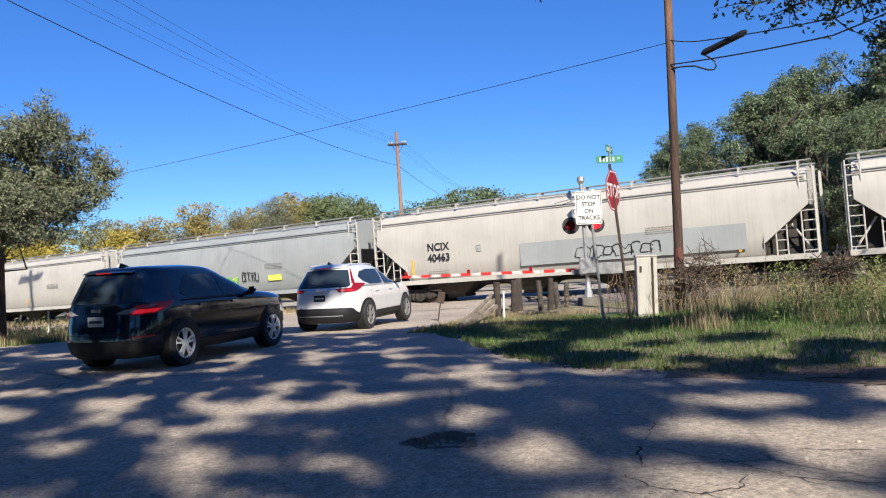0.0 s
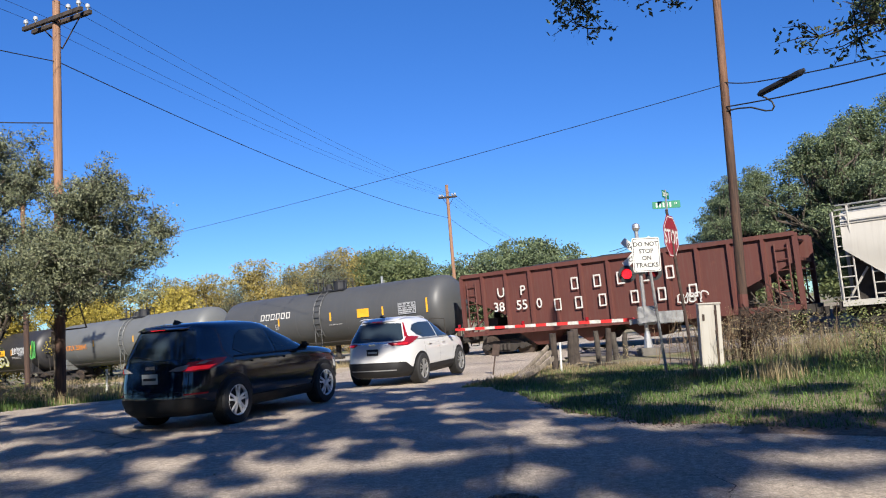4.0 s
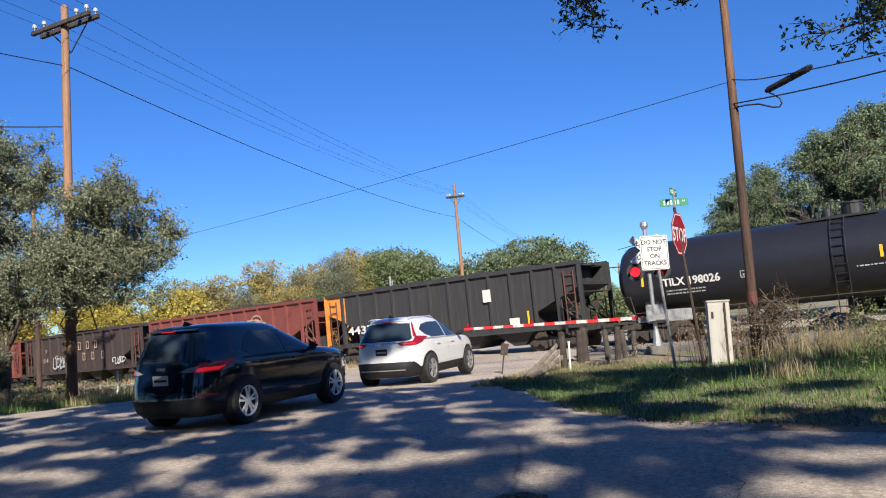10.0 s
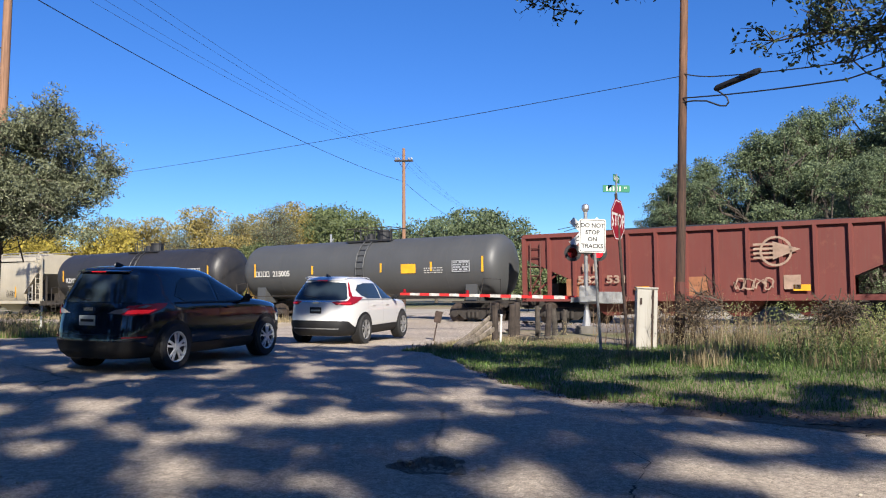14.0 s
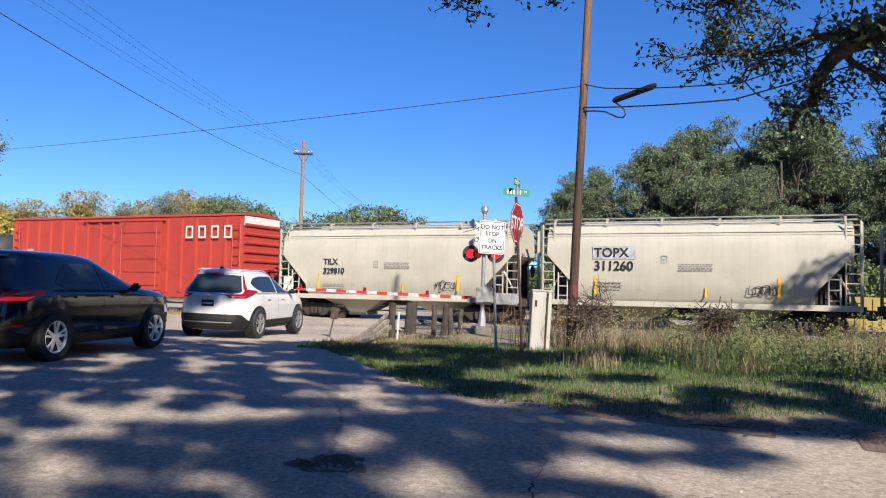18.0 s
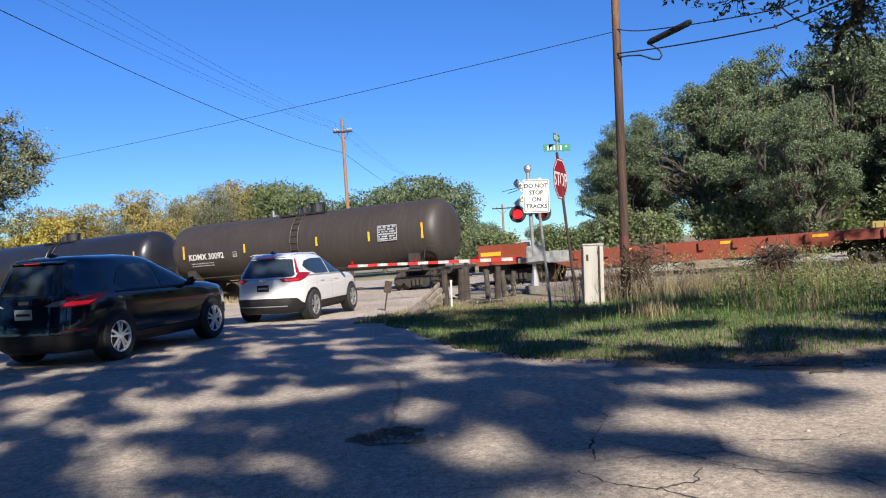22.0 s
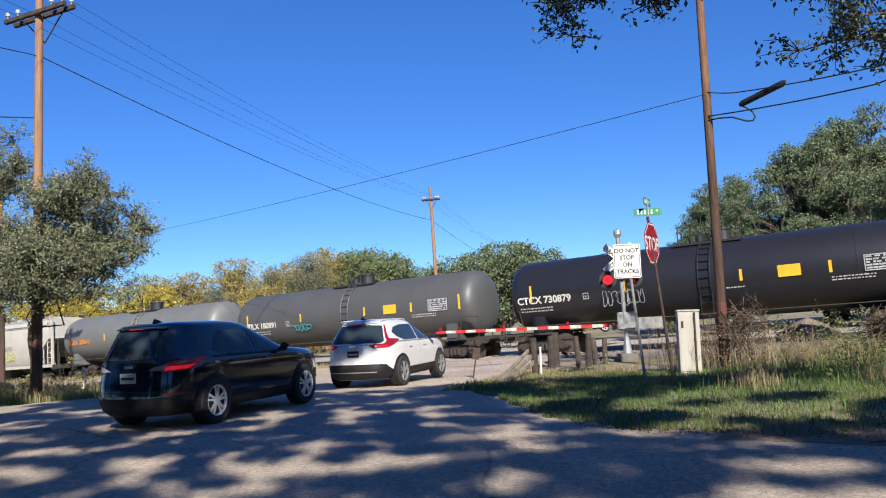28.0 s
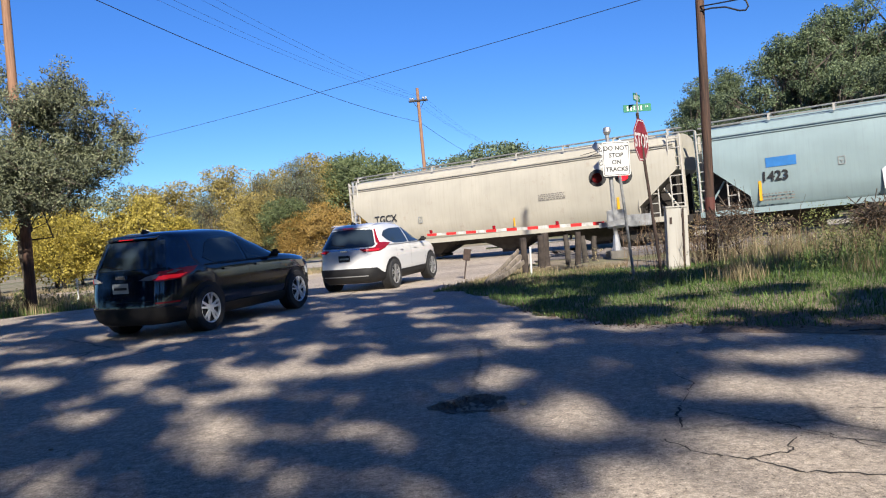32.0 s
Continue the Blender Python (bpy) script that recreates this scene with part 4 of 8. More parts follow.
def box_car(name, length, label):
    car = thing(name, Matrix(), label, "rail car", "freight train cars")
    half = length / 2 - 0.45
    bh, top = half - 0.2, 4.85
    mat = M["boxred"]
    part("body", Build().slab([(-1.46, 1.05), (-1.46, top - 0.15), (-1.36, top), (0, top + 0.08), (1.36, top), (1.46, top - 0.15), (1.46, 1.05)], -bh, bh), mat, car)
    part("roof", Build().slab([(-1.5, top - 0.08), (-1.38, top + 0.03), (0, top + 0.11), (1.38, top + 0.03), (1.5, top - 0.08), (0, top - 0.02)], -bh - 0.03, bh + 0.03), mat, car)
    rib = Build().loft([[(-0.09, 0, 1.1), (0.09, 0, 1.1), (0.06, -0.1, 1.1), (-0.06, -0.1, 1.1)], [(-0.09, 0, top - 0.2), (0.09, 0, top - 0.2), (0.06, -0.1, top - 0.2), (-0.06, -0.1, top - 0.2)]]).mesh("rib")
    n = 18
    for k in range(n):
        x = -bh + 0.1 + k * (2 * bh - 0.2) / (n - 1)
        if -0.2 < x < 2.9:
            continue
        part("rib", rib, mat, car, at=pose(x, -1.46, 0))
        part("rib", rib, mat, car, at=pose(x, 1.46, 0, 0, 0, 180))
    door = part("door", Build().box(0.0, 2.8, -1.56, -1.48, 1.15, top - 0.3), mat, car)
    for k in range(5):
        part("door_rib", Build().box(0.1, 2.7, -1.6, -1.56, 1.4 + 0.65 * k, 1.47 + 0.65 * k), mat, door)
    for x in (0.25, 2.5):
        part("lock_bar", Build().tube([(x, -1.62, 1.2), (x, -1.62, top - 0.35)], 0.03, 6), mat, door)
    part("door_rail", Build().box(-2.4, 3.0, -1.62, -1.46, 1.04, 1.12).box(-2.4, 3.0, -1.6, -1.46, top - 0.28, top - 0.2), mat, car)
    part("side_sill", Build().box(-half, half, -1.5, -1.38, 0.85, 1.08).box(-half, half, 1.38, 1.5, 0.85, 1.08), mat, car)
    for sx in (-1, 1):
        for k in range(8):
            part("end_corrugation", Build().tube([(sx * (bh + 0.02), -1.38, 1.4 + 0.42 * k), (sx * (bh + 0.02), 1.38, 1.4 + 0.42 * k)], 0.09, 8), mat, car)
        part("end_platform", Build().box(sx * half - 0.15, sx * half + 0.15, -1.45, 1.45, 0.85, 1.1), mat, car)
        for sy in (-1, 1):
            part("ladder", shared("box_ladder", lambda: ladder_mesh(3.3 if True else 0, 0.44, 8).mesh("ladder")), mat, car, at=pose(sx * (bh - 0.3), sy * 1.56, 1.05))
    part("end_cap", Build().box(bh + 0.02, bh + 0.05, -1.4, 1.4, top - 0.55, top - 0.1), M["white"], car, "white band at the top of the end wall")
    words(car, "58463", -bh + 1.65, 2.75, 0.3, "white", -1.475)
    bars(car, -bh + 0.75, 2.7, 0.75, 0.62, "white", 2, -1.475)
    bars(car, -bh + 0.8, 1.9, 0.8, 0.35, "white", 3, -1.475)
    mark(car, "notice_panel", bh - 1.4, 1.6, 0.8, 0.34, "white", -1.476)
    mark(car, "notice_panel", -0.45, 2.0, 0.3, 0.25, "yellow", -1.476)
    for k in range(4):
        mark(car, "name_block", bh - 3.04 + k * 0.76, 4.0, 0.44, 0.6, "white", -1.6, "white block letter of a painted-out name")
    running_gear(car, half, 1.75)
    return car, half


def flat_car(name, length, label):
    car = thing(name, Matrix(), label, "rail car", "freight train cars")
    half = length / 2 - 0.45
    mat = M["deckred"]
    part("deck", Build().box(-half, half, -1.5, 1.5, 1.1, 1.3), mat, car)
    sill = [(-half, 1.2), (-half, 0.95), (-half + 3.2, 0.95), (-half + 4.2, 0.62), (half - 4.2, 0.62), (half - 3.2, 0.95), (half, 0.95), (half, 1.2)]
    for sy in (-1, 1):
        part("side_sill", Build().prism(sill, sy * 1.5 - 0.06, sy * 1.5 + 0.06), mat, car)
        for k in range(14):
            part("stake_pocket", shared("pocket", lambda: Build().box(-0.09, 0.09, -0.08, 0.08, 0, 0.3).mesh("stake_pocket")), mat, car, at=pose(-half + 0.8 + k * (2 * half - 1.6) / 13, sy * 1.58, 0.98))
    part("centre_sill", Build().box(-half, half, -0.25, 0.25, 0.6, 1.1), M["under"], car)
    for sx in (-1, 1):
        part("end_stop", Build().box(sx * (half - 0.65) - 0.55, sx * (half - 0.65) + 0.55, -1.48, 1.48, 1.3, 1.78), mat, car)
        mark(car, "reflector_strip", sx * (half - 0.65), 1.42, 0.9, 0.16, "yellow", -1.49)
    for x in (-5, -2, 1.5, 4.5):
        mark(car, "reflector_strip", x, 1.2, 0.5, 0.1, "yellow", -1.57)
    bars(car, 2.6, 0.75, 0.7, 0.25, "white", 2, -1.57)
    running_gear(car, half, 1.75)
    return car, half

# ---- the train, car by car, from the east end back ----
M["fadedgrey"] = plain("faded_grey_stencil", (0.36, 0.36, 0.36), 0.7, 0, 0.3)
M["fadedgold"] = plain("faded_tan_stencil", (0.20, 0.165, 0.10), 0.7, 0, 0.5, 4)
TRAIN = []          # (car, place of its middle along the train)


def speed_run(t):
    """How far the train has run at t seconds, in metres."""
    return 18.2247 * t + 0.032785 * t * t


def placed(built, front, back):
    middle = (front + back) / 2
    slip = -0.3 - 0.3 * smooth(60, 90, -middle) - 0.3 * smooth(110, 150, -middle) + 0.9 * smooth(198, 215, -middle) - 1.0 * smooth(400, 440, -middle) + 0.4 * smooth(575, 600, -middle)
    TRAIN.append((built[0], middle + slip))
    return built


def hopper_side(h, code, number, x0=2.6, z=2.3, mat="black", patch=None, size=0.34):
    car, half = h
    if patch:
        mark(car, "lettering_patch", -half + x0 + 0.75, z + size + 0.28, 1.6, size + 0.14, patch, -1.612)
    words(car, code, -half + x0, z + size + 0.12, size, mat, -1.622)
    words(car, number, -half + x0, z - 0.02, size, mat, -1.622)
    bars(car, -half + x0, z - 0.75, 1.1, 0.32, mat, 3, -1.60)
    mark(car, "reflector_strip", -half + 2.15, 1.75, 0.1, 0.7, "yellow", -1.585)
    mark(car, "reflector_strip", half - 2.6, 1.75, 0.1, 0.7, "yellow", -1.585)
    mark(car, "reflector_strip", half * 0.1, 1.55, 0.07, 0.35, "yellow", -1.565)
    mark(car, "stencil_box", -half + x0 + 2.6, z + 0.4, 0.22, 0.28, mat if mat != "black" else "palegrey", -1.615)
    bars(car, half - 6.0, 2.3, 1.2, 0.3, mat, 4, -1.615)


def tank_side(t, code, number, fx=0.13, bar_mat="white", panels=True):
    tank_words(t, code + " " + number, fx, -0.35, 0.3)
    tank_bars(t, fx + 0.005, -0.72, 1.5, 0.26, bar_mat, 2)
    tank_patch(t, fx + 0.19, -0.22, 0.24, 0.26, "silver", "stencil_box")
    if panels:
        tank_patch(t, 0.70, 0.02, 0.75, 0.42, "yellow", "placard", "yellow warning placard")
        tank_patch(t, 0.875, 0.02, 1.05, 0.55, "silver", "data_panel", "white stencilled data panel")
        tank_bars(t, 0.78, -0.5, 1.4, 0.2, "white", 2)
        tank_bars(t, 0.55, -0.45, 0.9, 0.1, "white", 1)


h = placed(covered_hopper("covered_hopper_car", 19.2, "offwhite", "off-white covered hopper car with a dark end opening"), 17.9, -1.3)
hopper_side(h, "TCIX", "97014")
h = placed(covered_hopper("covered_hopper_car", 19.8, "offwhite", "white covered hopper car with black lettering and a grey repainted band", bays=4), -1.3, -21.1)
hopper_side(h, "NCIX", "40463", 3.0, 2.0)
mark(h[0], "repaint_patch", 2.6, 1.95, 9.0, 0.95, "palegrey", -1.60, "grey repainted band along the lower side")
scrawl(h[0], 0.6, 1.55, 3.4, 0.55, "black", 11, -1.612, 0.025, 9)
h = placed(covered_hopper("covered_hopper_car", 18.8, "palegrey", "pale grey covered hopper car with sprayed lettering along its side"), -21.1, -39.9)
hopper_side(h, "DOWX", "37451", 2.2, 2.0)
scrawl(h[0], -2.6, 1.3, 3.4, 0.85, "limeyellow", 5, -1.60, 0.06, 6)
scrawl(h[0], -2.5, 1.3, 3.4, 0.85, "green", 5, -1.606, 0.04, 6)
scrawl(h[0], 1.3, 1.7, 1.2, 0.6, "black", 8, -1.61, 0.03, 5)
mark(h[0], "placard", 3.6, 1.85, 0.9, 0.3, "limeyellow", -1.60)
h = placed(covered_hopper("covered_hopper_car", 19.2, "offwhite", "off-white covered hopper car with rust streaks"), -39.9, -59.1)
hopper_side(h, "TCIX", "97195", 2.4, 2.0)
h = placed(covered_hopper("covered_hopper_car", 18.0, "offwhite", "dirty white covered hopper car with large blue block letters"), -59.1, -77.1)
hopper_side(h, "GACX", "55707", 2.0, 2.0)
for k in range(4):
    mark(h[0], "name_block", h[1] - 5.2 + 0.68 * k, 3.25, 0.5, 0.62, "navy", -1.60, "navy block letter of a large name")
bars(h[0], -2.8, 1.95, 1.2, 0.3, "red", 2, -1.615)

h = placed(open_hopper("open_hopper_car", 15.1, "darkoxide", "dark red ribbed open hopper car with tall white block letters", 11), -77.1, -92.3)
for k, (x, z) in enumerate(((-1.9, 2.85), (-0.9, 2.85), (0.1, 2.85), (1.1, 2.85), (2.1, 2.85), (-2.75, 2.05), (-1.8, 2.05), (-0.75, 2.05), (0.6, 2.05), (1.7, 2.05), (2.9, 2.05))):
    mark(h[0], "name_block", x + 0.42, z, 0.32, 0.50, "white", -1.585, "white block letter of a tall name")
bay = (2 * (h[1] - 0.05) - 2.2) / 10
for text, k in (("U", 0.62), ("P", 1.58)):
    words(h[0], text, -h[1] + 1.15 + bay * k, 2.62, 0.42, "white", -1.586, 0.006)
for text, k in (("38", 0.42), ("55", 1.38), ("0", 2.2)):
    words(h[0], text, -h[1] + 1.15 + bay * k, 2.0, 0.42, "white", -1.586, 0.006)
scrawl(h[0], 2.7, 1.6, 1.1, 0.4, "white", 21, -1.588, 0.03, 5)

t = placed(tank_car("tank_car", 17.2, "tankgrey", "dark grey tank car with a ladder", 1.48, (0.1, 0.32, 0.56, 0.78, 0.95), 0.5), -92.3, -109.4)
tank_side(t, "PROX", "44127", 0.12)
for k in range(6):
    tank_patch(t, 0.24 + 0.025 * k, 0.35, 0.28, 0.34, "white", "name_block")
t = placed(tank_car("tank_car", 18.0, "tanklight", "grey tank car with orange lettering", 1.5), -109.4, -127.5)
tank_words(t, "UTLX 200541", 0.13, -0.3, 0.32, "orange", 0.014)
t = placed(tank_car("tank_car", 17.8, "tankdark", "dark grey tank car covered in sprayed lettering", 1.5, rail_side=True), -127.5, -145.3)
tank_side(t, "TILX", "198862", 0.1)
for k, (fx, mt, fat) in enumerate(((0.24, "spraywhite", 0.12), (0.24, "silver", 0.05), (0.56, "limeyellow", 0.13), (0.56, "spraywhite", 0.06))):
    y, lean = on_tank(t[4], t[3], t[3] - 0.55)
    scrawl(t[0], -t[2] + 2 * t[2] * fx, t[3] - 0.95, 3.2, 0.8, mt, 31 + k // 2, y - 0.02 - 0.003 * k, fat, 6, tilt=lean)
y, lean = on_tank(t[4], t[3], t[3] + 0.1)
scrawl(t[0], -t[2] + 2 * t[2] * 0.78, t[3] - 0.15, 2.0, 0.5, "spraywhite", 37, y - 0.012, 0.03, 9, tilt=lean)
scrawl(t[0], t[2] - 1.0, t[3] - 0.6, 0.8, 1.3, "green", 39, -t[4] * 1.0 - 0.02, 0.06, 4)
t = placed(tank_car("tank_car", 17.1, "tankblack", "glossy black tank car with white lettering and yellow marks"), -145.3, -162.4)
tank_side(t, "CTCX", "736513")
t = placed(tank_car("tank_car", 17.6, "tankblack", "black tank car with white lettering and yellow marks"), -162.4, -180.0)
tank_side(t, "TILX", "319448")
t = placed(tank_car("tank_car", 17.5, "tankblack", "black tank car with a yellow placard and white data panel"), -180.0, -197.5)
tank_side(t, "TILX", "198026")

h = placed(open_hopper("open_hopper_car", 15.4, "coalblack", "black ribbed open hopper car with an orange end panel", 12, end_key="orange"), -197.9, -213.5)
words(h[0], "44378", -h[1] + 1.5, 1.65, 0.4, "white", -1.59, stretch=1.5)
mark(h[0], "emblem", h[1] - 4.6, 2.75, 0.42, 0.55, "white", -1.586, "white shield emblem")
mark(h[0], "notice_panel", h[1] - 3.3, 1.5, 0.5, 0.3, "white", -1.586)
mark(h[0], "reflector_strip", h[1] - 2.6, 1.6, 0.1, 0.6, "yellow", -1.586)


def winged_emblem(car, x, z, mat="orange", y=-1.588):
    b = Build()
    n = 24
    for k in range(n):
        a0, a1 = 6.283 * k / n, 6.283 * (k + 1) / n
        b.add([(x + r * math.cos(a), 0, z + r * math.sin(a)) for a in (a0, a1) for r in (0.46, 0.54)], [(0, 1, 3, 2)])
    for k, w in enumerate((0.8, 0.95, 0.95, 0.75)):
        b.box(x - 0.75, x - 0.75 + w, -0.001, 0.002, z - 0.26 + 0.16 * k, z - 0.18 + 0.16 * k)
    b.add([(x - 0.1, 0, z - 0.3), (x + 0.8, 0, z + 0.05), (x - 0.1, 0, z + 0.35)], [(0, 1, 2)])
    return part("emblem", b, M[mat], car, "faded winged round emblem", pose(0, y, 0))


for front, back, key, num, seed, label in ((-213.7, -229.2, "oxide", "582052", 3, "rust red ribbed open hopper car with a faded emblem"), (-229.2, -244.7, "brownblack", "4584", 4, "dark brown ribbed open hopper car with worn pale letters"),
                              (-244.7, -260.0, "oxide", "582687", 5, "rust red ribbed open hopper car with patched lower panels"), (-260.0, -275.3, "oxide", "582531", 6, "rust red ribbed open hopper car loaded with coal")):
    h = placed(open_hopper("open_hopper_car", front - back, key, label, 12), front, back)
    if key == "oxide":
        words(h[0], "M P", -h[1] + 2.6, 2.2, 0.3, "fadedtan", -1.588)
        words(h[0], num[:3] + "  " + num[3:], -h[1] + 2.4, 1.72, 0.3, "fadedtan", -1.588, stretch=1.4)
        winged_emblem(h[0], h[1] - 4.6, 2.75, "fadedtan")
        mark(h[0], "notice_panel", h[1] - 4.1, 1.65, 0.55, 0.5, "fadedtan", -1.586)
        for k in range(3):
            mark(h[0], "patch_panel", -h[1] + 1.0 + (k * 4.3 + seed) % 9, 1.55, 0.85, 0.7, "fadedpatch", -1.464, "faded orange patch between two ribs")
        mark(h[0], "reflector_strip", -2.2, 1.45, 0.55, 0.22, "yellow", -1.586)
        mark(h[0], "reflector_strip", 3.4, 1.45, 0.55, 0.22, "yellow", -1.586)
        scrawl(h[0], 1.2, 1.35, 1.3, 0.5, "fadedtan", 50 + seed, -1.588, 0.03, 4)
    else:
        for x, z in ((-1.9, 2.8), (-0.9, 2.8), (0.1, 2.8), (1.1, 2.8), (2.1, 2.8), (-2.9, 2.05), (-1.8, 2.05), (-0.75, 2.05), (0.6, 2.05), (1.7, 2.05), (2.9, 2.05)):
            mark(h[0], "name_block", x, z, 0.32, 0.52, "fadedtan", -1.585, "worn pale block letter of a tall name")
        bay = (2 * (h[1] - 0.05) - 2.2) / 11
        for text, k, z in (("U", 0.55, 2.45), ("P", 1.55, 2.45), ("45", 0.42, 1.85), ("8 4", 1.3, 1.85)):
            words(h[0], text, -h[1] + 1.15 + bay * k, z, 0.36, "fadedtan", -1.586, 0.006)
        scrawl(h[0], -3.4, 1.35, 2.3, 0.9, "silver", 60, -1.59, 0.06, 5)
        scrawl(h[0], 4.1, 1.35, 1.3, 0.5, "spraywhite", 62, -1.59, 0.03, 5)

t = placed(tank_car("tank_car", 16.8, "tankgrey", "grey tank car with a top railing and white lettering", 1.45, rail_side=True), -275.3, -292.1)
tank_words(t, "215005", 0.16, -0.25, 0.28)
for k in range(4):
    tank_patch(t, 0.09 + 0.016 * k, -0.12, 0.2, 0.28, "white", "name_block")
tank_patch(t, 0.70, -0.05, 0.8, 0.42, "yellow", "placard")
tank_bars(t, 0.755, -0.3, 1.0, 0.3, "white", 3)
tank_patch(t, 0.88, 0.0, 0.9, 0.5, "silver", "data_panel")
t = placed(tank_car("tank_car", 16.2, "tankdark", "dark grey tank car with a rusty end", 1.48), -292.1, -308.3)
tank_side(t, "KDYX", "67210", 0.1)

for front, back, key, code, num, patch, seed in ((-308.3, -322.7, "beige", "TOPX", "311153", "silver", 71), (-322.7, -335.1, "bluewhite", "NKLX", "300088", None, 72),
                                                (-335.1, -347.2, "cream", "TOPX", "311260", "silver", 73), (-347.2, -359.5, "cream", "TILX", "329810", None, 74)):
    tone = {"beige": "beige", "bluewhite": "pale bluish white", "cream": "cream"}[key]
    h = placed(covered_hopper("short_hopper_car", front - back, key, f"short {tone} covered hopper car with black lettering", 4.15, 2, ribbed=True), front, back)
    hopper_side(h, code, num, 2.1 if patch else 2.4, 2.35 if patch else 2.1, "black", patch, 0.36 if patch else 0.26)
    if code == "NKLX":
        for x in (0.2, 3.0):
            b = Build()
            for k in range(20):
                a0, a1 = 6.283 * k / 20, 6.283 * (k + 1) / 20
                b.add([(r * math.cos(a), 0, r * math.sin(a)) for a in (a0, a1) for r in (0.15, 0.19)], [(0, 1, 3, 2)])
            b.box(-0.15, 0.15, 0, 0.004, -0.015, 0.015, pose(0, 0, 0, 0, 45, 0)).box(-0.15, 0.15, 0, 0.004, -0.015, 0.015, pose(0, 0, 0, 0, -45, 0))
            part("round_mark", b, M["red"], h[0], "red ringed round mark", pose(x, -1.62, 2.1))
    else:
        scrawl(h[0], h[1] - 3.6, 1.45, 0.9, 0.4, "black", seed, -1.60, 0.02, 4)

placed(box_car("box_car", 16.4, "bright red ribbed boxcar with a sliding door"), -360.5, -376.9)
t = placed(tank_car("tank_car", 14.9, "tankmatte", "short black tank car with a white scrawl on its side", 1.5, (0.03, 0.3, 0.56, 0.72, 0.95), 0.5), -377.0, -391.9)
tank_words(t, "CRDX 200732", 0.06, -0.35, 0.3)
tank_bars(t, 0.07, -0.72, 1.5, 0.26)
tank_bars(t, 0.33, -0.35, 0.9, 0.2)
tank_words(t, "SPANK", 0.58, 0.42, 0.37, "spraywhite", -0.004)
tank_words(t, "13", 0.618, -0.06, 0.36, "spraywhite", -0.004)
tank_patch(t, 0.86, 0.28, 1.1, 0.5, "silver", "data_panel")
tank_patch(t, 0.78, -0.55, 0.5, 0.28, "silver", "data_panel")
t = placed(tank_car("tank_car", 20.7, "tankmatte", "very long black tank car with white lettering", 1.5, (0.02, 0.2, 0.33, 0.5, 0.69, 0.96), 0.62), -391.4, -412.1)
tank_words(t, "TILX 305013", 0.06, -0.3, 0.34)
tank_bars(t, 0.065, -0.75, 1.7, 0.3)
tank_patch(t, 0.72, 0.1, 0.9, 0.4, "yellow", "placard")
tank_bars(t, 0.755, -0.05, 1.5, 0.36, "white", 2)
tank_patch(t, 0.89, 0.05, 1.1, 0.55, "silver", "data_panel")
placed(flat_car("flat_car", 17.8, "empty orange-red flat car with low end stops"), -412.0, -429.8)
t = placed(tank_car("tank_car", 17.5, "tankbrown", "brown-black grimy tank car with yellow marks"), -429.8, -447.3)
tank_side(t, "KDMX", "30092", 0.1, "silver", False)
tank_patch(t, 0.84, 0.1, 1.0, 0.7, "silver", "data_panel")
t = placed(tank_car("tank_car", 17.7, "tankblack", "black tank car with yellow placards and small grey scrawl"), -447.3, -465.0)
tank_side(t, "CITX", "220136", 0.03)
tank_patch(t, 0.46, -0.2, 0.5, 0.4, "yellow", "placard")
y, lean = on_tank(t[4], t[3], t[3] - 0.3)
scrawl(t[0], t[2] * 0.18, t[3] - 0.5, 1.0, 0.5, "silver", 81, y - 0.01, 0.02, 7, tilt=lean)
t = placed(tank_car("tank_car", 16.8, "tanklight", "plain grey tank car with white lettering", 1.5), -465.0, -481.8)
tank_words(t, "ADMX 31260", 0.08, -0.2, 0.3, "fadedgrey")
tank_patch(t, 0.82, 0.05, 1.0, 0.5, "fadedgold", "data_panel", "weathered tan data panel")
for front, back, num, lab in ((-481.8, -499.6, "301176", "black tank car with a large yellow placard"), (-499.6, -516.8, "301154", "glossy black tank car with a red diamond placard"),
                              (-516.8, -533.7, "301162", "black tank car with two yellow placards"), (-533.7, -551.6, "730879", "black tank car with rust-streaked white splash")):
    t = placed(tank_car("tank_car", front - back, "tankblack", lab), front, back)
    tank_side(t, "CTCX", num, 0.04)
    if num == "301176":
        tank_patch(t, 0.42, -0.35, 0.6, 0.5, "yellow", "placard")
    if num == "730879":
        y, lean = on_tank(t[4], t[3], t[3] - 0.4)
        scrawl(t[0], -t[2] * 0.45, t[3] - 0.75, 1.7, 0.7, "silver", 85, y - 0.01, 0.014, 8, tilt=lean)
t = placed(tank_car("tank_car", 17.1, "tankgrey", "grey tank car with a teal scrawl and yellow marks"), -551.6, -568.7)
tank_side(t, "TILX", "180891", 0.08)
y, lean = on_tank(t[4], t[3], t[3] - 0.5)
scrawl(t[0], -t[2] * 0.42, t[3] - 0.65, 1.3, 0.4, "teal", 86, y - 0.01, 0.03, 5, tilt=lean)
t = placed(tank_car("tank_car", 16.8, "tanklight", "grey tank car with orange lettering and pale streaks"), -568.7, -585.5)
tank_words(t, "UTLX 208641", 0.07, -0.3, 0.32, "orange", 0.014)
tank_patch(t, 0.84, 0.0, 1.0, 0.55, "silver", "data_panel")

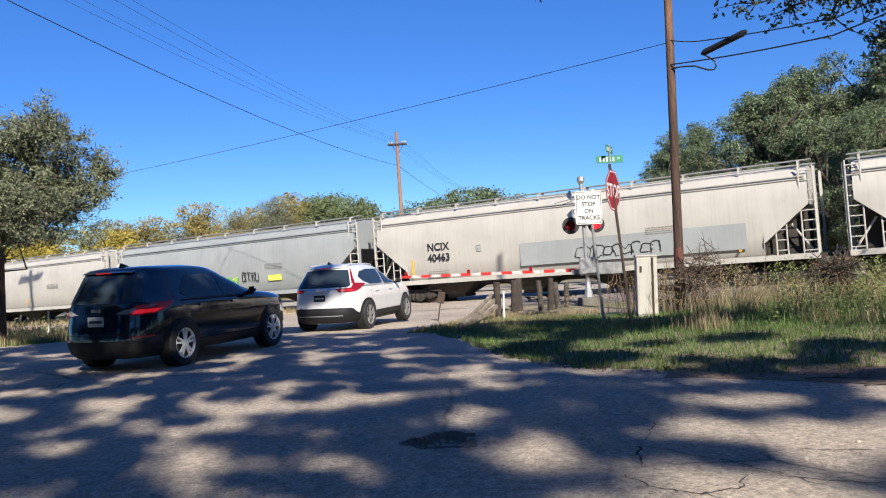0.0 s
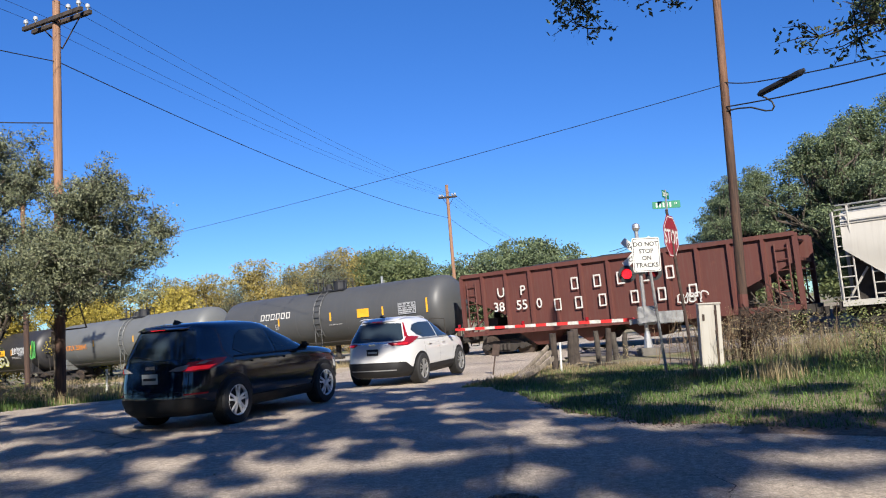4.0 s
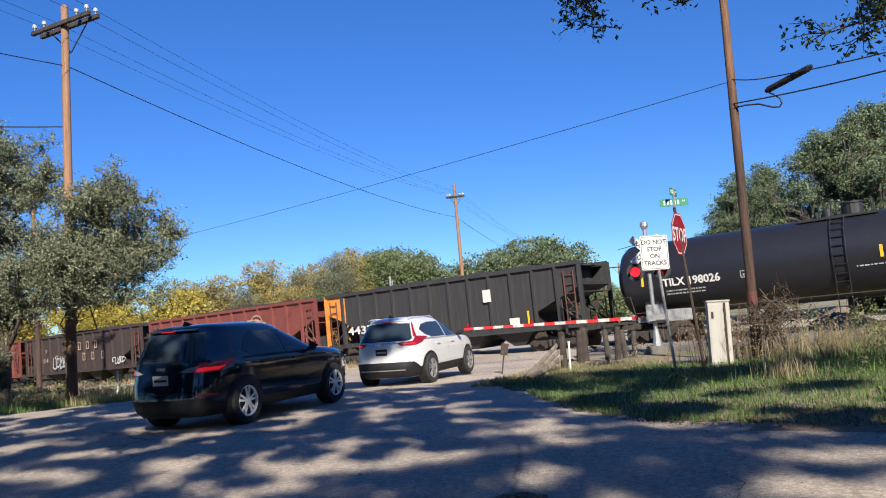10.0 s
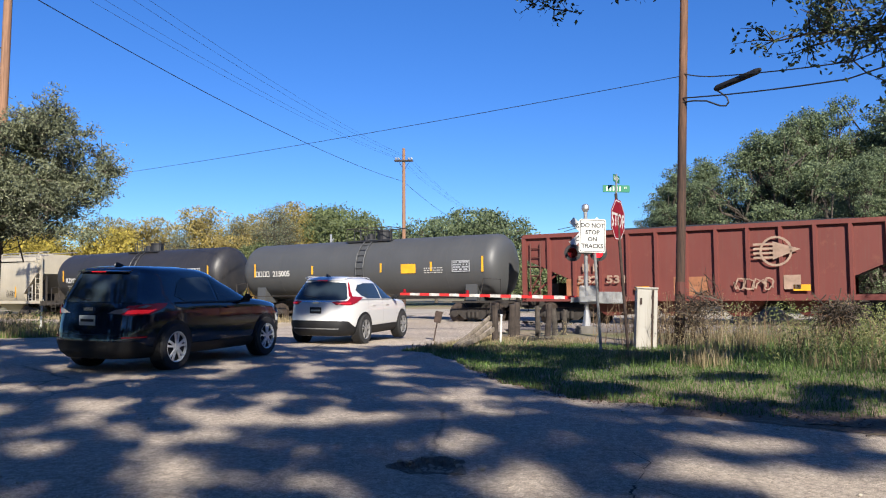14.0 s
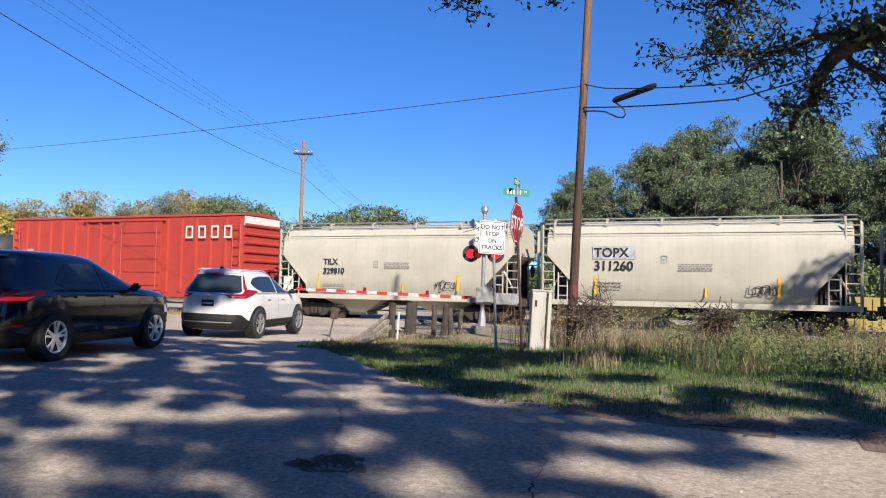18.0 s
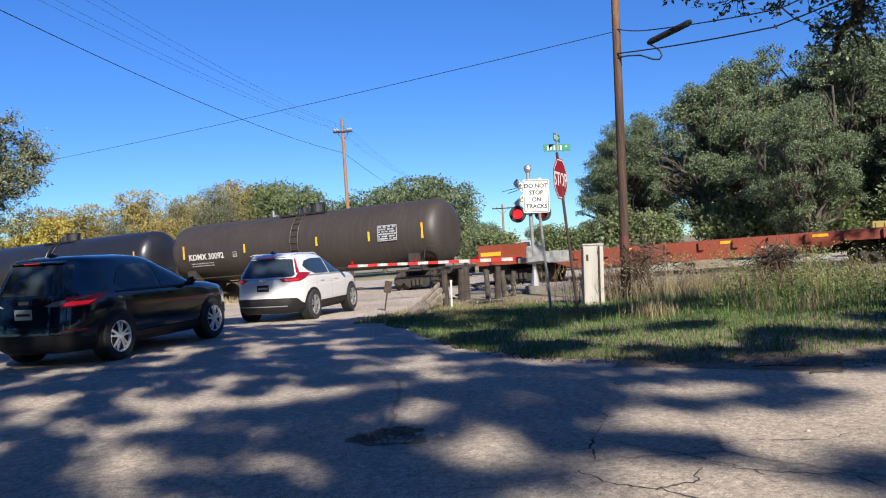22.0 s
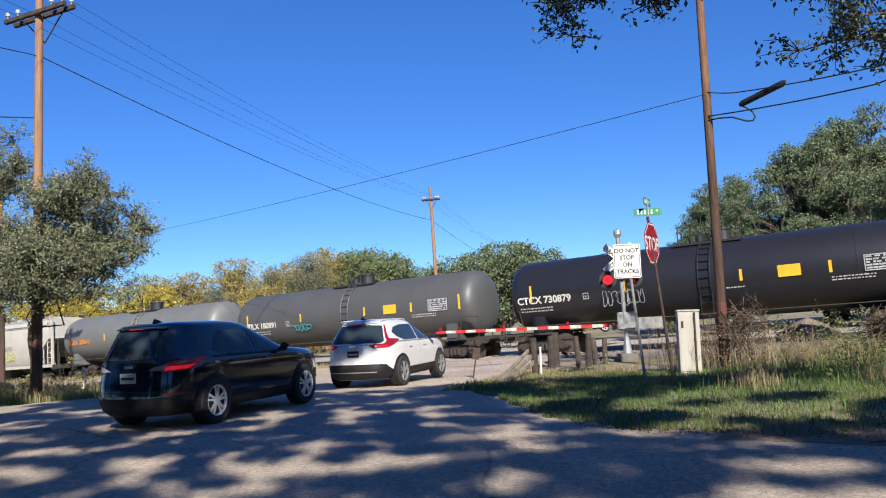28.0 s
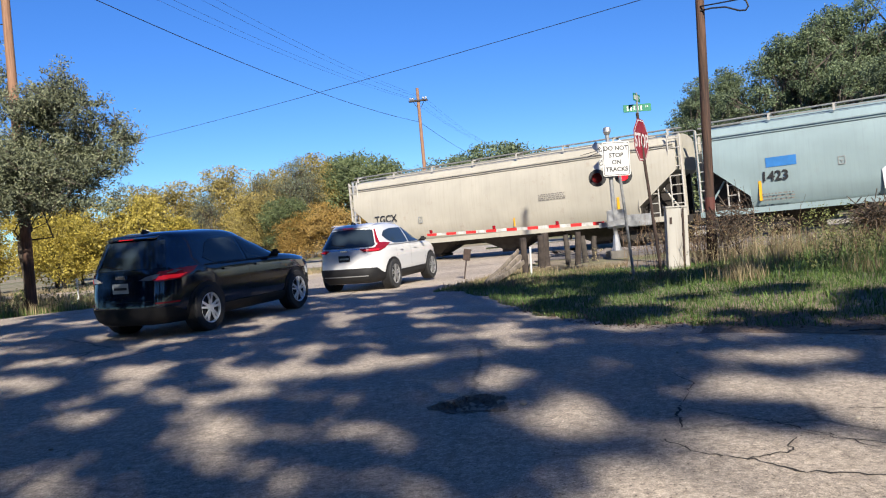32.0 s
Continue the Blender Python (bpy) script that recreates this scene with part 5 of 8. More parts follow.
h = placed(covered_hopper("covered_hopper_car", 19.6, "offwhite", "off-white covered hopper car with pink sprayed lettering", bays=4), -585.5, -605.2)
hopper_side(h, "TGCX", "1537", 2.0, 2.0)
scrawl(h[0], -2.8, 1.35, 3.0, 0.9, "pink", 91, -1.60, 0.05, 6)
scrawl(h[0], 0.8, 1.4, 1.6, 0.8, "silver", 92, -1.605, 0.04, 5)
scrawl(h[0], 3.2, 1.6, 1.6, 0.6, "limeyellow", 93, -1.605, 0.03, 5)
h = placed(covered_hopper("covered_hopper_car", 18.6, "paleblue", "pale blue covered hopper car with white sprayed lettering", bays=4), -605.2, -623.8)
hopper_side(h, "", "1423", 2.2, 2.1)
mark(h[0], "painted_panel", -h[1] + 2.9, 2.72, 1.0, 0.34, "blue", -1.612, "blue painted panel over the number")
scrawl(h[0], -2.6, 1.3, 4.2, 1.0, "spraywhite", 95, -1.60, 0.10, 6)
scrawl(h[0], -2.5, 1.3, 4.2, 1.0, "limeyellow", 96, -1.606, 0.04, 6)
scrawl(h[0], 2.2, 1.35, 2.4, 0.8, "beige", 97, -1.60, 0.08, 5)
h = placed(covered_hopper("covered_hopper_car", 17.0, "cream", "cream covered hopper car, the last car of the train"), -623.4, -640.4)
hopper_side(h, "TGCX", "1653", 1.5, 1.7)
part("end_marker", Build().box(-h[1] - 0.2, -h[1] - 0.05, -0.15, 0.15, 1.0, 1.35), M["red"], h[0], "red marker lamp box on the rear coupler")

# ---- parked and waiting cars ----
def glossy(name, color, coat=1.0, roughness=0.35, metallic=0.0, dirt=0.1):
    m, nt, b = shader(name, roughness, metallic)
    v = mapped(nt, 1.0)
    dust = ramp(nt, noise_of(nt, v, 2.5, 5, 0.6), [(0.45, (0, 0, 0)), (0.8, (dirt, dirt, dirt))])
    nt.links.new(mixed(nt, dust, color, (0.25, 0.21, 0.17)), b.inputs["Base Color"])
    b.inputs["Coat Weight"].default_value, b.inputs["Coat Roughness"].default_value = coat, 0.05
    return m


def lit(name, color, strength):
    m, nt, b = shader(name, 0.25)
    b.inputs["Base Color"].default_value = (*color, 1)
    b.inputs["Emission Color"].default_value = (*color, 1)
    b.inputs["Emission Strength"].default_value = strength
    return m


M["carblack"] = glossy("deep_blue_black_car_paint", (0.002, 0.007, 0.021), 0.8, 0.12, 0.0, 0.003)
M["carwhite"] = glossy("white_car_paint", (0.56, 0.56, 0.555), 0.8, 0.3, 0.0, 0.04)
M["cargrey"] = glossy("silver_car_paint", (0.35, 0.36, 0.37), 0.8, 0.3, 0.3)
M["trim"] = plain("black_plastic_trim", (0.006, 0.006, 0.007), 0.7, 0, 0.2, 6)
M["tyre"] = plain("tyre_rubber", (0.02, 0.02, 0.021), 0.85, 0, 0.2, 8, 0.3)
M["alloy"] = plain("alloy_rim", (0.8, 0.8, 0.8), 0.3, 0.35, 0.1, 8)
M["greyalloy"] = plain("grey_alloy_rim", (0.30, 0.30, 0.30), 0.4, 0.4, 0.15, 8)
M["chrome"] = plain("chrome", (0.7, 0.7, 0.7), 0.12, 1.0, 0.03)
M["darkglass"], _nt, _b = shader("tinted_car_glass", 0.05)
_b.inputs["Base Color"].default_value = (0.020, 0.030, 0.040, 1)
_b.inputs["Specular IOR Level"].default_value = 0.5
M["tail"] = lit("red_tail_lamp", (0.20, 0.006, 0.012), 0.06)
M["brake"] = lit("lit_brake_lamp", (0.60, 0.012, 0.022), 0.35)
M["lampclear"] = plain("clear_lamp_lens", (0.20, 0.19, 0.19), 0.15, 0, 0.05)
M["plate"] = plain("number_plate", (0.30, 0.33, 0.33), 0.4, 0, 0.05)

SUV_A = [(0.22, .14, 4.46, .78), (0.32, .04, 4.58, .87), (0.48, .0, 4.65, .915), (0.66, .02, 4.64, .925), (0.82, .05, 4.615, .925), (0.93, .065, 4.55, .918), (1.0, .075, 4.42, .908),
         (1.06, .09, 4.10, .89), (1.10, .11, 3.60, .87), (1.16, .135, 3.34, .85), (1.30, .19, 3.02, .795), (1.44, .25, 2.66, .74), (1.54, .30, 2.46, .70), (1.60, .32, 2.30, .665), (1.64, .38, 2.05, .60), (1.665, .65, 1.72, .46)]
SUV_B = [(0.22, .16, 4.42, .78), (0.32, .04, 4.53, .88), (0.5, .0, 4.6, .925), (0.68, .03, 4.59, .93), (0.84, .05, 4.54, .925), (0.97, .065, 4.40, .91), (1.05, .085, 4.16, .895),
         (1.10, .11, 3.70, .875), (1.14, .135, 3.38, .86), (1.2, .17, 3.2, .83), (1.34, .27, 2.92, .775), (1.47, .37, 2.64, .715), (1.56, .43, 2.44, .665), (1.62, .47, 2.26, .61), (1.665, .60, 2.0, .52), (1.69, .9, 1.7, .36)]


class Shape:
    """A car body stacked up from rounded outlines, one for each height."""

    def __init__(self, table):
        self.t = np.array(table)

    def at(self, z):
        r, f, w = (np.interp(z, self.t[:, 0], self.t[:, k]) for k in (1, 2, 3))
        return (r + f) / 2, (f - r) / 2, w, 4.6 - 0.7 * smooth(1.0, 1.5, z)

    def side(self, x, z, out=0.0):
        cx, hx, w, p = self.at(z)
        k = min(0.999, abs((x - cx) / hx))
        return w * (1 - k ** p) ** (1 / p) + out

    def rear(self, y, z, out=0.0):
        cx, hx, w, p = self.at(z)
        k = min(0.999, abs(y / w))
        return cx - hx * (1 - k ** p) ** (1 / p) - out

    def front(self, y, z, out=0.0):
        cx, hx, w, p = self.at(z)
        k = min(0.999, abs(y / w))
        return cx + hx * (1 - k ** p) ** (1 / p) + out

    def ring(self, z, out=0.0, n=72):
        cx, hx, w, p = self.at(z)
        pts = []
        for k in range(n):
            a = 2 * math.pi * k / n
            c, s = math.cos(a), math.sin(a)
            pts.append((cx + (hx + out) * math.copysign(abs(c) ** (2 / p), c), (w + out) * math.copysign(abs(s) ** (2 / p), s), z))
        return pts

    def skin(self, n=760, step=0.008):
        """The body as a fine grid: corners, and the way round from the middle of the rear, for each height."""
        if hasattr(self, "grid"):
            return self.grid
        zs = np.arange(self.t[0, 0], self.t[-1, 0], step)
        grid, way = [], []
        for z in zs:
            cx, hx, w, p = self.at(z)
            a = np.linspace(-math.pi, math.pi, 3001)
            c, q = np.cos(a), np.sin(a)
            x = cx + hx * np.sign(c) * np.abs(c) ** (2 / p)
            y = w * np.sign(q) * np.abs(q) ** (2 / p)
            d = np.concatenate([[0], np.cumsum(np.hypot(np.diff(x), np.diff(y)))])
            u = np.linspace(0, d[-1], n + 1)
            grid.append(np.stack([np.interp(u, d, x), np.interp(u, d, y), 0 * u + z], 1))
            way.append(np.minimum(u, d[-1] - u))
        self.grid = np.array(grid), np.array(way)
        return self.grid

    def region(self, sy, outline, out=0.008, by="u"):
        """A piece of the skin inside an outline of (u, z), u measured from the middle of the rear, or of (x, z) on a side."""
        g, way = self.skin()
        u = way if by == "u" else g[:, :, 0]
        mid = lambda m: (m[:-1, :-1] + m[1:, :-1] + m[:-1, 1:] + m[1:, 1:]) / 4
        pu, pz, py = mid(u), mid(g[:, :, 2]), mid(g[:, :, 1])
        inside = np.zeros(pu.shape, bool)
        for (xa, za), (xb, zb) in zip(outline, outline[1:] + outline[:1]):
            cut = (za > pz) != (zb > pz)
            with np.errstate(divide="ignore", invalid="ignore"):
                inside ^= cut & (pu < (xb - xa) * (pz - za) / (zb - za) + xa)
        if sy:
            inside &= py * sy > 0
        if by == "x":
            inside &= np.abs(py) > 0.35
        i, j = np.nonzero(inside)
        # push the piece outwards by a little
        dz = np.gradient(g, axis=0)
        du = np.gradient(g, axis=1)
        nrm = np.cross(du, dz)
        nrm /= np.maximum(np.linalg.norm(nrm, axis=2, keepdims=True), 1e-9)
        centre = g.mean(axis=1, keepdims=True)
        nrm *= np.sign(((g - centre) * nrm).sum(axis=2, keepdims=True) + 1e-9)
        v = g + nrm * out
        k = g.shape[1]
        ids = np.stack([i * k + j, i * k + j + 1, (i + 1) * k + j + 1, (i + 1) * k + j], 1)
        used, inv = np.unique(ids, return_inverse=True)
        return Build().add(v.reshape(-1, 3)[used].tolist(), inv.reshape(-1, 4).tolist())

    def side_patch(self, sy, corners, out=0.007, nx=8, nz=5):
        (xa, za), (xb, zb), (xc, zc), (xd, zd) = corners       # low rear, low front, high front, high rear
        v = []
        for j in range(nz + 1):
            f = j / nz
            for i in range(nx + 1):
                g = i / nx
                x = (xa + (xb - xa) * g) * (1 - f) + (xd + (xc - xd) * g) * f
                z = (za + (zb - za) * g) * (1 - f) + (zd + (zc - zd) * g) * f
                v.append((x, sy * self.side(x, z, out), z))
        return Build().add(v, [(j * (nx + 1) + i, j * (nx + 1) + i + 1, (j + 1) * (nx + 1) + i + 1, (j + 1) * (nx + 1) + i) for j in range(nz) for i in range(nx)])

    def end_patch(self, which, y0, y1, z0, z1, y2=None, y3=None, out=0.007, ny=10, nz=5):
        y2, y3 = y0 if y2 is None else y2, y1 if y3 is None else y3
        fn = self.rear if which == "rear" else self.front
        v = []
        for j in range(nz + 1):
            f = j / nz
            z = z0 + (z1 - z0) * f
            for i in range(ny + 1):
                g = i / ny
                y = (y0 + (y1 - y0) * g) * (1 - f) + (y2 + (y3 - y2) * g) * f
                v.append((fn(y, z, out), y, z))
        return Build().add(v, [(j * (ny + 1) + i, j * (ny + 1) + i + 1, (j + 1) * (ny + 1) + i + 1, (j + 1) * (ny + 1) + i) for j in range(nz) for i in range(ny)])


def wheel_meshes():
    b = Build()
    prof = [(-0.11, 0.24), (-0.115, 0.30), (-0.105, 0.345), (-0.08, 0.36), (0.08, 0.36), (0.105, 0.345), (0.115, 0.30), (0.11, 0.24)]
    n = 40
    b.loft([[(r * math.cos(6.28318 * k / n), y, r * math.sin(6.28318 * k / n)) for k in range(n)] for y, r in prof], False)
    tyre = b.mesh("tyre", True)
    b = Build()
    b.loft([[(r * math.cos(6.28318 * k / n), y, r * math.sin(6.28318 * k / n)) for k in range(n)] for y, r in ((-0.10, 0.245), (-0.112, 0.235), (-0.10, 0.22), (0.02, 0.21), (0.06, 0.245))], False)
    for k in range(10):
        a = 6.28318 * (k + (0.18 if k % 2 else -0.18)) / 10
        m = pose(0, 0, 0, 0, math.degrees(a), 0)
        b.box(0.04, 0.228, -0.108, -0.085, -0.016, 0.016, m)
    b.disc((0, -0.115, 0), (0, 1, 0), 0.055, 0.05, 16)
    rim = b.mesh("rim", True)
    back = Build().disc((0, -0.045, 0), (0, 1, 0), 0.22, 0.02, 24).mesh("brake_disc")
    return tyre, rim, back


TYRE, RIM, DISC = wheel_meshes()
RIM_GREY = RIM.copy()


def suv(name, table, m, paint_key, label, axles, style, plate="plate", lamps_on=True):
    s = Shape(table)
    car = thing(name, m, label, "car")
    zs = [table[0][0]] + [z for z in np.linspace(table[0][0] + 0.03, table[-1][0], 34)]
    part("body", Build().loft([s.ring(z) for z in zs]).mesh("body", True), M[paint_key], car)
    sill, bump_top = (0.40, 0.50) if style == "a" else (0.45, 0.60)

    def clad_ring(f):
        out = []
        for k in range(72):
            c, sn_ = math.cos(2 * math.pi * k / 72), math.sin(2 * math.pi * k / 72)
            top = sill + (bump_top - sill) * smooth(0.55, 0.8, -c) + 0.08 * smooth(0.6, 0.85, c)
            z = 0.225 + (top - 0.225) * f
            cx, hx, w, p = s.at(z)
            out.append((cx + (hx + 0.012) * math.copysign(abs(c) ** (2 / p), c), (w + 0.012) * math.copysign(abs(sn_) ** (2 / p), sn_), z))
        return out

    part("cladding", Build().loft([clad_ring(k / 6) for k in range(7)], False).mesh("cladding", True), M["trim"], car, "matt black lower cladding")
    H = table[-1][0] - 1.665
    zb, zt = 1.09 + H * 1.6, 1.50 + H
    for sy in (-1, 1):
        def pane(outline):
            part("side_window", s.region(sy, outline, 0.006, "x").mesh("side_window", True), M["darkglass"], car)

        if style == "a":
            pane([(1.02, zb + 0.10), (1.26, zb), (2.10, zb - 0.01), (2.02, zt), (1.34, zt - 0.02), (1.20, zt - 0.08)])
        else:
            pane([(0.74, zb + 0.22), (0.90, zb + 0.10), (1.22, zb + 0.01), (2.10, zb), (2.02, zt), (1.30, zt - 0.005), (0.92, zt - 0.05)])
        pane([(2.17, zb - 0.01), (3.10, zb - 0.02), (2.84, zt - 0.23), (2.48, zt - 0.02), (2.09, zt)])
        part("window_trim", s.region(sy, [(1.0 if style == "a" else 0.74, zb - 0.03), (3.14, zb - 0.05), (3.12, zb - 0.022), (1.0 if style == "a" else 0.74, zb - 0.004)], 0.01, "x"), M["trim"] if style == "a" else M["greyalloy"], car)
        for x0, x1 in ((1.212, 1.217), (2.152, 2.157), (3.172, 3.177)):
            part("door_seam", s.side_patch(sy, ((x0, 0.45), (x1, 0.45), (x1, zb - 0.05), (x0, zb - 0.05)), 0.004, 1, 6), M["trim"], car)
        for x in (1.42, 2.36):
            part("door_handle", s.side_patch(sy, ((x, 0.955), (x + 0.2, 0.955), (x + 0.2, 0.99), (x, 0.99)), 0.03, 3, 2), M[paint_key], car)
        part("mirror", bevelled(Build().box(2.85, 2.97, sy * 0.99 - 0.09, sy * 0.99 + 0.08, 1.07 + H, 1.20 + H), 0.04), M["trim"], car)
        part("mirror_arm", Build().tube([(2.93, sy * 0.84, 1.08 + H), (2.93, sy * 0.98, 1.12 + H)], 0.03, 6), M["trim"], car)
        if style == "b":
            part("roof_rail", Build().tube([(0.55, sy * 0.55, 1.62 + H), (0.75, sy * 0.56, 1.65 + H), (1.9, sy * 0.555, 1.645 + H), (2.1, sy * 0.55, 1.60 + H)], 0.012, 6), M[paint_key], car)
        for x in axles:
            arch = Build()
            n = 22
            rings = []
            for k in range(n):
                a = math.pi * k / (n - 1)
                rings.append([(x + r * math.cos(a), sy * (s.side(x + r * math.cos(a), max(0.3, 0.37 + r * math.sin(a))) + o), max(0.24, 0.37 + r * math.sin(a))) for r, o in ((0.36, -0.02), (0.36, 0.012), (0.435, 0.012), (0.435, -0.02))])
            arch.loft(rings)
            part("wheel_arch", arch, M["trim"], car)
            part("wheel_well", Build().disc((x, sy * 0.70, 0.37), (0, sy, 0), 0.385, s.side(x, 0.6) - 0.70 + 0.008, 28), M["trim"], car)
            turn = 0 if sy < 0 else 180
            w = part("wheel", TYRE, M["tyre"], car, at=pose(x, sy * 0.845, 0.37, 0, 0, turn) @ Matrix.Diagonal((1.035, 1, 1.035, 1)))
            part("rim", RIM if style == "a" else RIM_GREY, M["alloy"] if style == "a" else M["greyalloy"], w)
            part("brake_disc", DISC, M["trim"], w)
    if style == "a":
        glass = [(-0.1, zb), (0.72, zb), (0.76, zb + 0.03), (0.64, 1.52 + H), (-0.1, 1.545 + H)]
    else:
        glass = [(-0.1, zb - 0.02), (0.72, zb - 0.02), (0.78, zb + 0.02), (0.62, 1.50 + H), (-0.1, 1.545 + H)]
    part("rear_window", s.region(0, glass, 0.007).mesh("rear_window", True), M["darkglass"], car)
    part("windscreen", s.end_patch("front", -0.74, 0.74, 1.12 + H, 1.52 + H, -0.56, 0.56), M["darkglass"], car)
    wing = []
    for y in np.linspace(-0.5, 0.5, 13):
        x0 = s.rear(y, 1.57 + H) - 0.05
        wing.append([(x0, y, 1.562 + H), (x0 - 0.004, y, 1.576 + H), (x0 + 0.16, y, 1.628 + H), (x0 + 0.2, y, 1.58 + H)])
    part("spoiler", Build().loft(wing).mesh("spoiler", True), M[paint_key], car)
    sp = s.rear(0, 1.57 + H) - 0.055
    part("high_brake_lamp", Build().box(sp - 0.006, sp + 0.01, -0.14, 0.14, 1.563 + H, 1.575 + H), M["brake"], car, "lit red high brake lamp")
    part("antenna", Build().loft([[(0.62, -0.03, 1.655 + H), (0.86, -0.012, 1.66 + H), (0.86, 0.012, 1.66 + H), (0.62, 0.03, 1.655 + H)], [(0.64, -0.008, 1.73 + H), (0.70, -0.005, 1.72 + H), (0.70, 0.005, 1.72 + H), (0.64, 0.008, 1.73 + H)]]), M["trim"], car)
    part("wiper", Build().tube([(s.rear(0, zb + 0.03, 0.02), 0, zb + 0.03), (s.rear(0.4, zb + 0.09, 0.02), 0.40, zb + 0.09)], 0.009, 6), M["trim"], car)
    for sy in (-1, 1):
        if style == "a":
            lamp = part("tail_lamp", s.region(sy, [(0.52, 0.93), (0.66, 0.89), (1.02, 0.91), (1.26, 1.0), (1.34, 1.08), (1.0, 1.07), (0.66, 1.04)], 0.012), M["tail"], car, "red tail lamp with a clear inner strip")
            part("brake_lens", s.region(sy, [(0.62, 0.915), (0.98, 0.925), (1.12, 0.985), (0.66, 0.975)], 0.017), M["brake"] if lamps_on else M["tail"], lamp)
            part("clear_lens", s.region(sy, [(0.36, 0.925), (0.56, 0.915), (0.64, 0.95), (0.68, 1.01), (0.50, 0.985)], 0.015), M["lampclear"], lamp)
            part("side_lens", s.region(sy, [(0.74, 1.0), (0.90, 1.005), (1.04, 1.045), (0.90, 1.05)], 0.018), M["lampclear"], lamp)
            part("reflector", s.region(sy, [(0.62, 0.545), (0.98, 0.545), (1.02, 0.575), (0.62, 0.575)], 0.016), M["tail"], car)
        else:
            lamp = part("tail_lamp", s.region(sy, [(0.40, 1.065), (0.52, 0.985), (0.92, 0.985), (1.16, 1.05), (1.42, 1.165), (1.12, 1.19), (0.86, 1.20), (0.80, 1.09)], 0.012), M["tail"], car, "red L-shaped tail lamp")
            part("lamp_upright", s.region(sy, [(0.80, 1.19), (0.93, 1.19), (0.82, 1.32), (0.69, 1.54), (0.645, 1.54)], 0.012), M["tail"], lamp)
            part("brake_lens", s.region(sy, [(0.56, 1.01), (0.88, 1.01), (0.94, 1.045), (0.52, 1.045)], 0.017), M["brake"] if lamps_on else M["tail"], lamp)
    pz = 0.76 if style == "a" else 0.80
    pl = part("number_plate", Build().box(-0.006, 0.0, -0.155, 0.155, 0, 0.155), M[plate], car, at=pose(s.rear(0, pz + 0.07, 0.012), 0, pz - 0.02))
    tagged(part("plate_print", Build().box(-0.009, -0.006, -0.125, 0.125, 0.055, 0.095), M["trim"] if plate == "plate" else M["plate"], pl), kind="stuff")
    part("emblem", Build().box(-0.01, 0, -0.09, 0.09, 0, 0.05), M["chrome"], car, "small plain metal emblem", pose(s.rear(0, 0.98, 0.012), 0, 0.965 + H * 2))
    if style == "b":
        part("chrome_strip", s.end_patch("rear", -0.40, 0.40, 1.06, 1.085, out=0.014), M["chrome"], car)
        part("bumper_strip", s.end_patch("rear", -0.6, 0.6, 0.40, 0.425, out=0.02), M["greyalloy"], car)
    part("tailgate_seam", s.end_patch("rear", -0.7, 0.7, 0.60, 0.607, out=0.0085), M["trim"], car)
    part("headlamp", s.end_patch("front", 0.45, 0.84, 0.78, 0.90, out=0.01), M["lampclear"], car)
    part("headlamp", s.end_patch("front", -0.84, -0.45, 0.78, 0.90, out=0.01), M["lampclear"], car)
    part("grille", s.end_patch("front", -0.4, 0.4, 0.5, 0.85, out=0.01), M["trim"], car)
    return car


def stand(x, y, heading, z=None):
    """The pose of a car by the middle of its rear axle; heading in degrees to the right of +y."""
    z = ground_z(x, y) + 0.012 if z is None else z
    return pose(x, y, z, 0, 0, 90 - heading) @ pose(-0.97, 0, 0)


suv("black_suv", SUV_A, stand(-5.66, 12.92, 17.2) @ Matrix.Diagonal((1.03, 1.03, 1.03, 1)), "carblack", "blue-black compact SUV waiting with its brake lamps lit", (0.97, 3.69), "a")
suv("white_suv", SUV_B, stand(-3.30, 19.60, 16.2), "carwhite", "white compact SUV waiting at the lowered crossing gate", (0.97, 3.63), "b", "trim")
suv("parked_suv", SUV_A, stand(7.2, 52.0, 100, 0.05), "cargrey", "silver SUV parked beyond the track", (0.97, 3.69), "a", lamps_on=False)
suv("parked_suv", SUV_B, stand(22.0, 44.0, 120, 0.2), "carwhite", "white SUV parked in the gravel yard", (0.97, 3.63), "b", "trim", False)

# ---- roadside: signs, crossing signal, posts, poles and wires ----
M["post"] = plain("galvanised_post", (0.33, 0.33, 0.32), 0.5, 0.6, 0.2, 8)
M["rustpost"] = plain("rusty_post", (0.055, 0.035, 0.028), 0.8, 0.2, 0.3, 8, 0.3)
M["signwhite"] = plain("white_sign_face", (0.55, 0.55, 0.53), 0.4, 0, 0.07, 5)
M["signred"] = plain("red_sign_face", (0.22, 0.008, 0.02), 0.4, 0, 0.12, 4)
M["signgreen"] = plain("green_sign_face", (0.015, 0.17, 0.095), 0.4, 0, 0.1, 5)
M["aluminium"] = plain("aluminium", (0.5, 0.5, 0.5), 0.4, 0.8, 0.1, 6)
M["cabinet"] = paint("weathered_cabinet_paint", (0.360, 0.345, 0.310), 0.8, 0.5, 0.6, (0.14, 0.11, 0.08))
M["oldwood"] = plain("grey_weathered_wood", (0.145, 0.118, 0.092), 0.9, 0, 0.3, 6, 0.5)
# weathered post wood, its colour darkened for the shade the posts stand in
M["postwood"] = plain("weathered_post_wood_in_shade", (0.056, 0.047, 0.039), 0.92, 0, 0.35, 7, 0.6)
M["boardwood"] = plain("pale_weathered_boards", (0.235, 0.195, 0.150), 0.9, 0, 0.3, 6, 0.5)
M["galvanised"] = plain("dull_galvanised_steel", (0.24, 0.245, 0.25), 0.55, 0.35, 0.2, 6)
